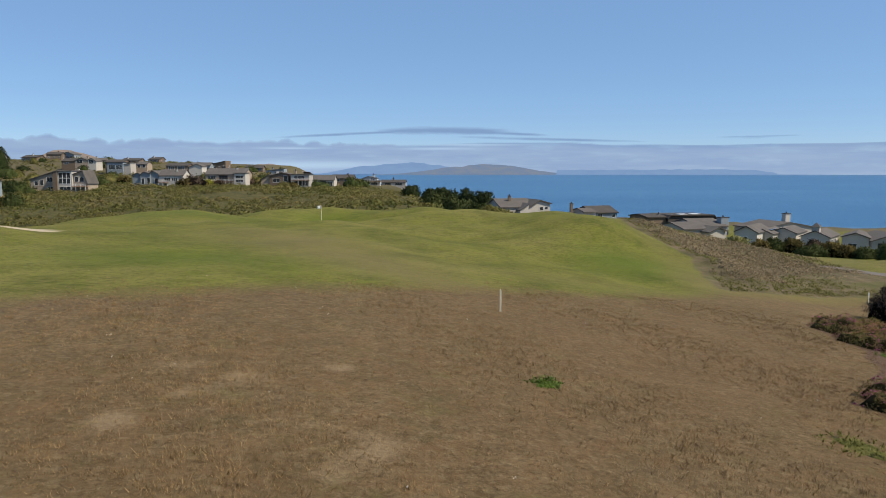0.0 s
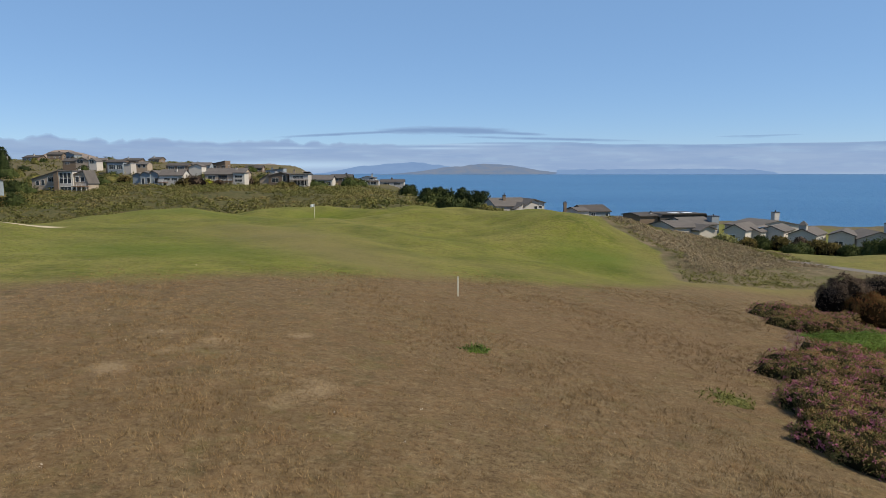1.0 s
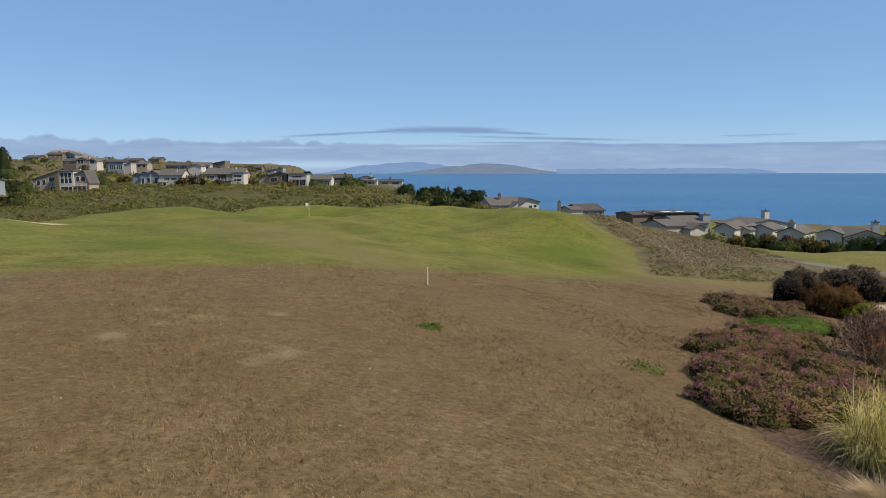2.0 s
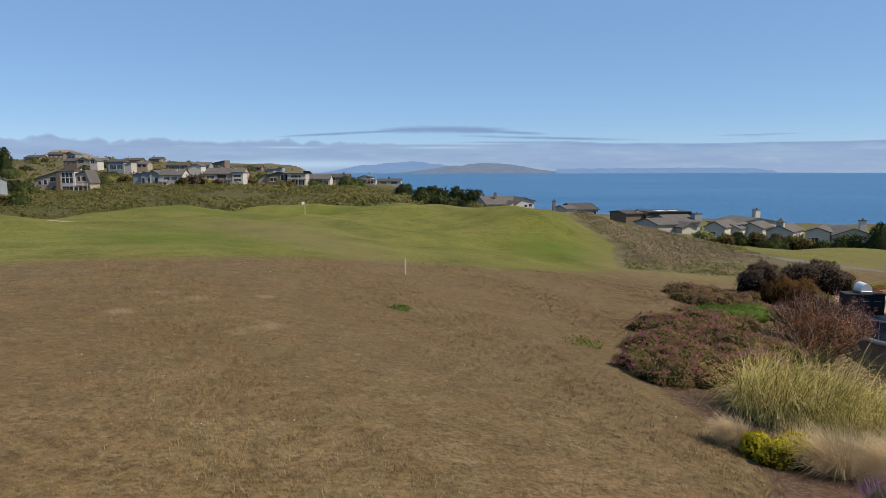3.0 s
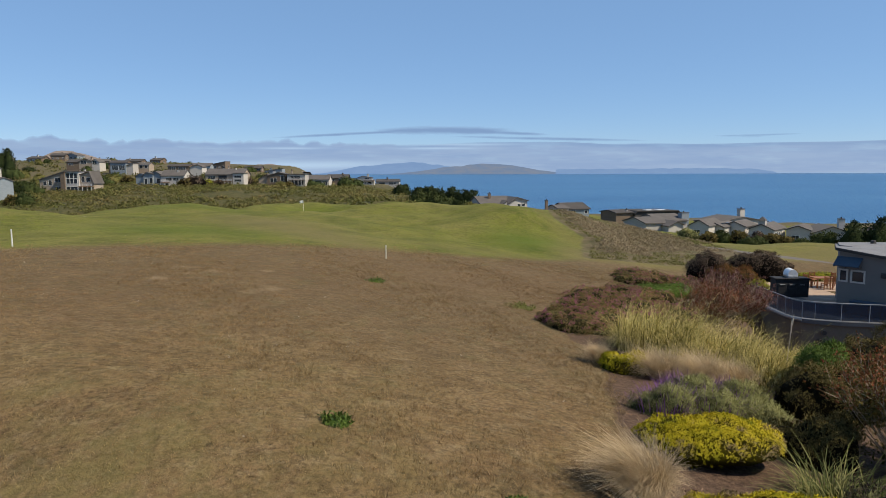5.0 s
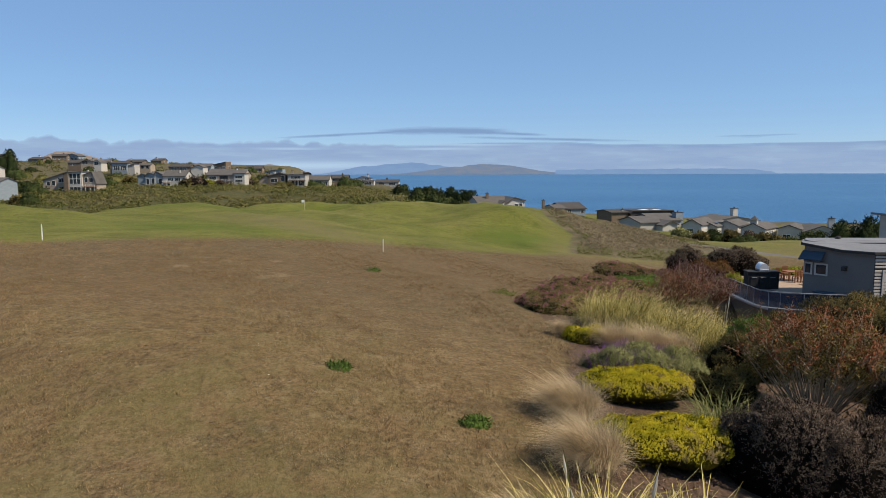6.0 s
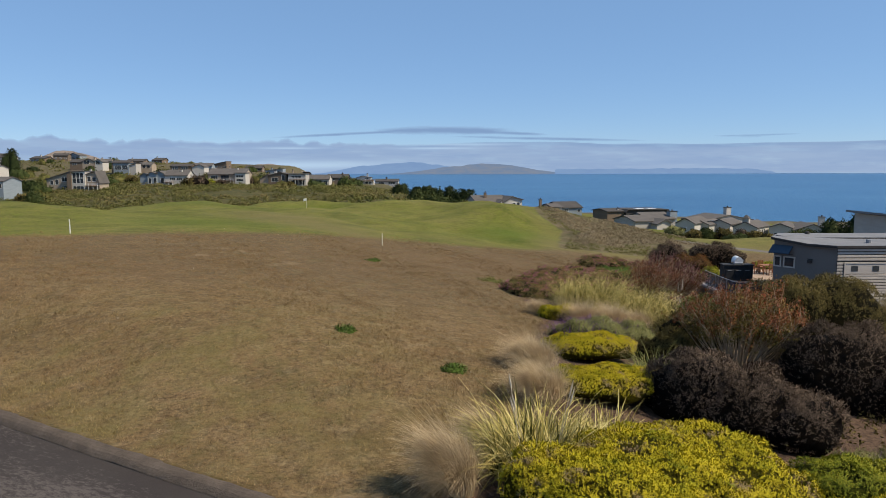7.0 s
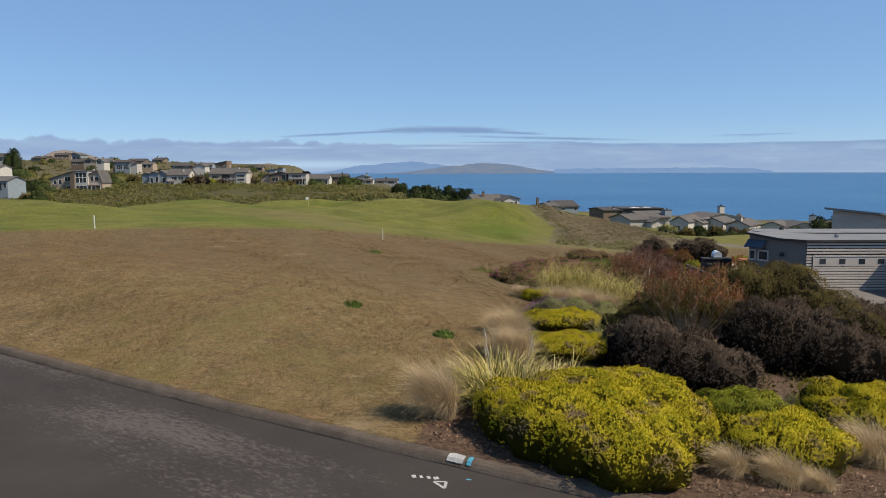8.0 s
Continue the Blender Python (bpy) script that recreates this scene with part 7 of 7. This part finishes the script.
x, y, r_ = scatter(207, 2600, -260, 10, 245, 345, lambda x, y, u: (x > -0.70 * y) & (x < -0.03 * y) & (u < 0.55))
blob_field("scrub", x, y, r_.uniform(0.8, 2.3, len(x)), 26, 0.26, L_SCRUB, "olive garden scrub round the hillside houses", "scrub", 208)
TREES = "dark cypress trees and hedges by the shore"
def far_bush(bear, dist, w, h, leaf, label, seed, name="bush", d=None, n=2600, top=None):
    x, y = bearing_x(bear, dist), dist
    if top is not None:
        h = top - ground_z(x, y)
    shrub(name, x, y, w / 2, (d or w) / 2, h, leaf, label, "tree" if name == "tree" else "shrub", n=n, size=0.5, aspect=0.6, lobes=9, seed=seed, group=TREES, rough=0.2)


for i, (bear, dist, w, top, leaf) in enumerate(((727, 300, 8, -2.0, L_TREE), (762, 215, 7, -4.2, L_HEDGE), (775, 212, 8, -2.8, L_HEDGE), (798, 206, 8, -3.4, L_HEDGE), (820, 200, 8, -4.2, L_HEDGE), (845, 194, 8, -4.8, L_HEDGE), (868, 190, 8, -5.6, L_SCRUB), (888, 186, 7, -6.2, L_SCRUB),
                                           (762, 272, 9, -2.6, L_TREE), (782, 268, 9, -2.4, L_TREE), (802, 266, 9, -2.5, L_TREE), (824, 263, 9, -2.8, L_TREE), (846, 260, 9, -2.9, L_TREE), (860, 258, 8, -3.2, L_TREE))):
    far_bush(bear, dist, w, 0, leaf, "dark clipped cypress hedge above the sea" if leaf is L_TREE else "green leafy tree behind the mound", 210 + i, "tree", top=top)
for i, (x, y, w, h, leaf) in enumerate(((72, 141, 5, 2.4, L_DARK), (76, 140, 5, 2.4, L_PURPLE), (80, 136, 5, 2.0, L_DARK), (85, 134, 5, 1.6, L_HEDGE), (90, 132, 5, 1.8, L_LIME), (95, 129, 6, 1.8, L_DARK), (68, 141, 4, 2.2, L_HEDGE), (74, 136, 4, 1.7, L_HEDGE), (78, 138, 5, 2.4, L_DARK), (82.5, 134, 5, 1.8, L_HEDGE), (87.5, 132, 5, 1.5, L_DARK), (92.5, 130, 5, 1.6, L_HEDGE), (64, 139, 4, 1.8, L_DARK), (71, 134, 4, 1.3, L_HEDGE),
                                        (60, 140, 5, 2.4, L_SAGE), (84.5, 118, 7, 6.4, L_TREE), (80.5, 121, 6, 4.4, L_HEDGE), (89, 117, 7, 7.2, L_TREE), (95, 118, 8, 7.0, L_TREE), (101, 112, 6, 2.0, L_DARK), (42, 118, 6, 2.2, L_SCRUB), (33, 105, 4.5, 1.8, L_SCRUB), (50, 128, 5, 2.0, L_HEDGE))):
    shrub("garden_shrub", x, y, w / 2, w / 2.4, h, leaf, "rounded garden shrub before the seaside houses", n=2200, size=0.32, aspect=0.6, lobes=8, seed=240 + i, group="garden shrubs by the shore", rough=0.2)
rs = random.Random(77)
for i in range(34):
    bear, dist = rs.uniform(10, 660), rs.uniform(330, 600)
    far_bush(bear, dist, rs.uniform(5, 10), rs.uniform(3, 5), rs.choice((L_SCRUB, L_HEDGE, L_TREE, L_HEDGE)), "rounded garden tree between hillside houses", 260 + i, "tree", n=700)
for i, (bear, dist, w, hh, leaf) in enumerate(((24, 213, 7, 3.6, L_HEDGE), (42, 216, 6, 3.0, L_SCRUB), (2, 212, 6, 2.6, L_DARK), (14, 402, 12, 6.5, L_HEDGE), (30, 408, 9, 5.0, L_SCRUB), (343, 301, 12, 4.4, L_PURPLE), (328, 297, 7, 3.2, L_DARK), (279, 420, 9, 4.0, L_TREE), (440, 331, 7, 3.6, L_PURPLE), (457, 336, 9, 3.8, L_SCRUB), (36, 250, 9, 4.2, L_HEDGE), (18, 256, 8, 3.8, L_HEDGE),
                                              (170, 300, 11, 3.6, L_HEDGE), (196, 335, 11, 3.8, L_SCRUB), (222, 320, 8, 3.2, L_DARK), (372, 318, 5, 2.0, L_LIME), (390, 316, 5, 1.9, L_PURPLE), (470, 352, 9, 3.4, L_HEDGE), (634, 380, 8, 3.2, L_SCRUB), (520, 322, 6, 1.8, L_DARK), (505, 320, 6, 2.0, L_SCRUB))):
    far_bush(bear, dist, w, hh, leaf, "dense garden shrub beside a hillside house", 330 + i, "bush", n=1300)
far_bush(6, 420, 14, 18, L_TREE, "tall dark cypress on the hill top", 290, "tree", n=3500)


# ---------------------------------------------------------------- dry grass of the lot
def dry_grass():
    m = Mat("dry_blades", 0.9, spec=0.1)
    n_mid, n_big = m.noise(0.55, 5, 0.65), m.noise(0.12, 5)
    n_tuft = m.noise(2.2, 5, 0.75)
    c = m.ramp(m.mix(0.35, m.mix(0.55, n_mid, n_tuft), m.island()), [(0.25, (0.1193, 0.07872, 0.0355)), (0.5, (0.2165, 0.1485, 0.07112)), (0.75, (0.3696, 0.2739, 0.15))])
    c = m.mix(m.ramp(n_big, [(0.4, 0.0), (0.7, 0.5)]), c, (0.2059, 0.1293, 0.06513))
    c = m.mix(m.ramp(m.noise(1.5, 7, 0.72), [(0.50, 0.0), (0.66, 0.55)]), c, (0.3472, 0.2624, 0.1475))
    weedy = m.math("MULTIPLY", m.near(0, -7, 2, 9), m.ramp(m.noise(0.7, 6, 0.75), [(0.42, 0.0), (0.62, 0.5)]))
    c = m.mix(weedy, c, (0.2059, 0.1741, 0.05925))
    c = m.mix(m.ramp(m.noise(1.1, 7, 0.8), [(0.52, 0.0), (0.68, 0.35)]), c, (0.2548, 0.1306, 0.05625))
    c = m.mix(m.math("MULTIPLY", m.near(-5, 9, 3, 10), 0.25), c, (0.1676, 0.1038, 0.04537))
    c = m.mix(m.math("MULTIPLY", m.near(8, 19, 4, 13), 0.4), c, (0.1624, 0.1038, 0.05437))
    m.base(c)
    rng = np.random.default_rng(300)
    n, per = 190000, 9
    x = rng.uniform(-30, 22, n)
    y = -11 + 44 * rng.uniform(0, 1, n) ** 1.3
    d = (y - kerb_y(x)) * 0.876
    k = (d > 0.35) & (x < bed_x(y) + 0.3) & (y < 27.6 + 0.62 * x + rng.normal(0, 1.8, n)) & (x > -0.75 * (y + 26) + 4)
    patch = np.array(np.sin(x * 1.3 + 2 * np.sin(y * 0.7)) * np.sin(y * 1.1 + 1.5 * np.sin(x * 0.6)))
    k &= rng.uniform(size=n) < 0.62 + 0.38 * patch
    x, y = x[k], y[k]
    tall = rng.uniform(0.6, 1.0, len(x)) + 0.7 * (rng.uniform(size=len(x)) < 0.07)
    x, y, tall = np.repeat(x, per), np.repeat(y, per), np.repeat(tall, per)
    n = len(x)
    x, y = x + rng.normal(0, 0.045, n), y + rng.normal(0, 0.045, n)
    z = height(x, y) - 0.01
    a = rng.uniform(0, 6.283, n)
    h = rng.uniform(0.03, 0.085, n) * tall * (1 + 0.4 * np.sin(x * 0.7 + y * 0.4))
    w = rng.uniform(0.003, 0.007, n)
    lean = rng.uniform(0.2, 1.1, n) * h
    ca, sa_ = np.cos(a), np.sin(a)
    b = rng.uniform(0, 6.283, n)
    tip = np.stack([x + lean * np.cos(b), y + lean * np.sin(b), z + h], -1)
    v = np.stack([np.stack([x - w * ca, y - w * sa_, z], -1), np.stack([x + w * ca, y + w * sa_, z], -1), tip], 1).reshape(-1, 3)
    me = mesh_np("dry_grass", v, np.arange(3 * n).reshape(n, 3), m.m)
    tagged(new("dry_grass", me), "dry brown grass blades covering the empty lot", "grass", kind="stuff")


dry_grass()

def pale_specks():
    """Small pale seed heads scattered over the lot."""
    rng = np.random.default_rng(320)
    x, y = rng.uniform(-14, 10, 600), rng.uniform(-8, 26, 600)
    k = (x < bed_x(y) - 0.5) & ((y - kerb_y(x)) > 1.0) & (np.sin(x * 0.8) + np.sin(y * 0.9 + x) > -0.3)
    p = np.stack([x, y, height(x, y) + 0.04], -1)[k]
    v, f, vn = leaf_quads(p, np.tile((0.0, -0.3, 1.0), (len(p), 1)), 0.022, 0.9, rng, 0.2, 0.4)
    tagged(new("seed_heads", mesh_np("seed_heads", v, f, M_PLUME)), "small pale seed heads in the dry grass", "seed head", kind="stuff")


pale_specks()

# green weeds on the lot
for i, (x, y, r, h) in enumerate(((2.26, 14.95, 0.42, 0.09), (8.2, 13.4, 0.85, 0.055), (3.3, -2.95, 0.28, 0.10), (6.2, -5.2, 0.3, 0.13))):
    shrub("weed_patch", x, y, r, r * 0.8, h, L_WEED if h < 0.06 else L_GREENLOW, "small green weed patch in dry grass", "weed", n=900 if h > 0.07 else 1100, size=0.055, aspect=0.45, lobes=5, seed=310 + i, group="green weed patches on the lot")


# ---------------------------------------------------------------- marks on the road and kerb
def road_mark(name, pts, mat, label):
    """Flat paint: short strokes (x0, y0, x1, y1, width) on the asphalt."""
    bm = bmesh.new()
    for x0, y0, x1, y1, w in pts:
        d = Vector((x1 - x0, y1 - y0, 0)).normalized()
        s = Vector((-d.y, d.x, 0)) * w / 2
        q = [Vector((x0, y0, 0)) - s, Vector((x1, y1, 0)) - s, Vector((x1, y1, 0)) + s, Vector((x0, y0, 0)) + s]
        bm.faces.new([bm.verts.new((v.x, v.y, -0.04 - 0.02 * v.x + 0.006)) for v in q])
    me = bpy.data.meshes.new(name)
    bm.to_mesh(me)
    bm.free()
    me.materials.append(mat)
    tagged(new(name, me), label, "road marking")


road_mark("road_marking", [(6.02, -13.36, 6.20, -13.60, 0.05), (6.20, -13.60, 6.23, -13.36, 0.05), (6.23, -13.36, 6.02, -13.36, 0.05)], M_PAINT, "white painted triangle on the asphalt")
for k, (w, h) in enumerate(((0.07, 0.11), (0.05, 0.10), (0.06, 0.10), (0.09, 0.10))):
    x = 5.67 + 0.125 * k
    road_mark("road_marking", [(x, -13.12 - 0.02 * k, x + 0.03, -13.12 - 0.02 * k - h, w)], M_PAINT, "white painted bar on the asphalt by the kerb")
road_mark("road_marking", [(6.57, -13.26, 6.65, -13.27, 0.05)], M_BLUE, "small blue paint dash on the asphalt")


def kerb_paint(x0, x1, mat, label, seed):
    """A worn dab of paint over the kerb's edge and top."""
    r = random.Random(seed)
    bm = bmesh.new()
    rows = []
    n = 9
    for i in range(n):
        x = x0 + (x1 - x0) * i / (n - 1)
        ky, z = float(kerb_y(x)), -0.04 - 0.02 * x
        e = math.sin(math.pi * (i + 0.5) / n) ** 0.4
        rows.append([bm.verts.new((x + 0.48 * d, ky + 0.877 * d, z + h)) for d, h in ((0.03, 0.085 - 0.02 * e * r.random()), (0.085, 0.135), (0.12 + 0.11 * e * r.uniform(0.7, 1.0), 0.158))])
    for a, b in zip(rows, rows[1:]):
        for k in range(2):
            bm.faces.new((a[k], b[k], b[k + 1], a[k + 1]))
    me = bpy.data.meshes.new("kerb_paint")
    bm.to_mesh(me)
    bm.free()
    me.materials.append(mat)
    tagged(new("kerb_paint", me), label, "paint mark")


kerb_paint(6.22, 6.50, M_PAINT, "worn white paint dab on the kerb", 1)
kerb_paint(6.56, 6.64, M_BLUE, "small blue paint dab on the kerb", 2)
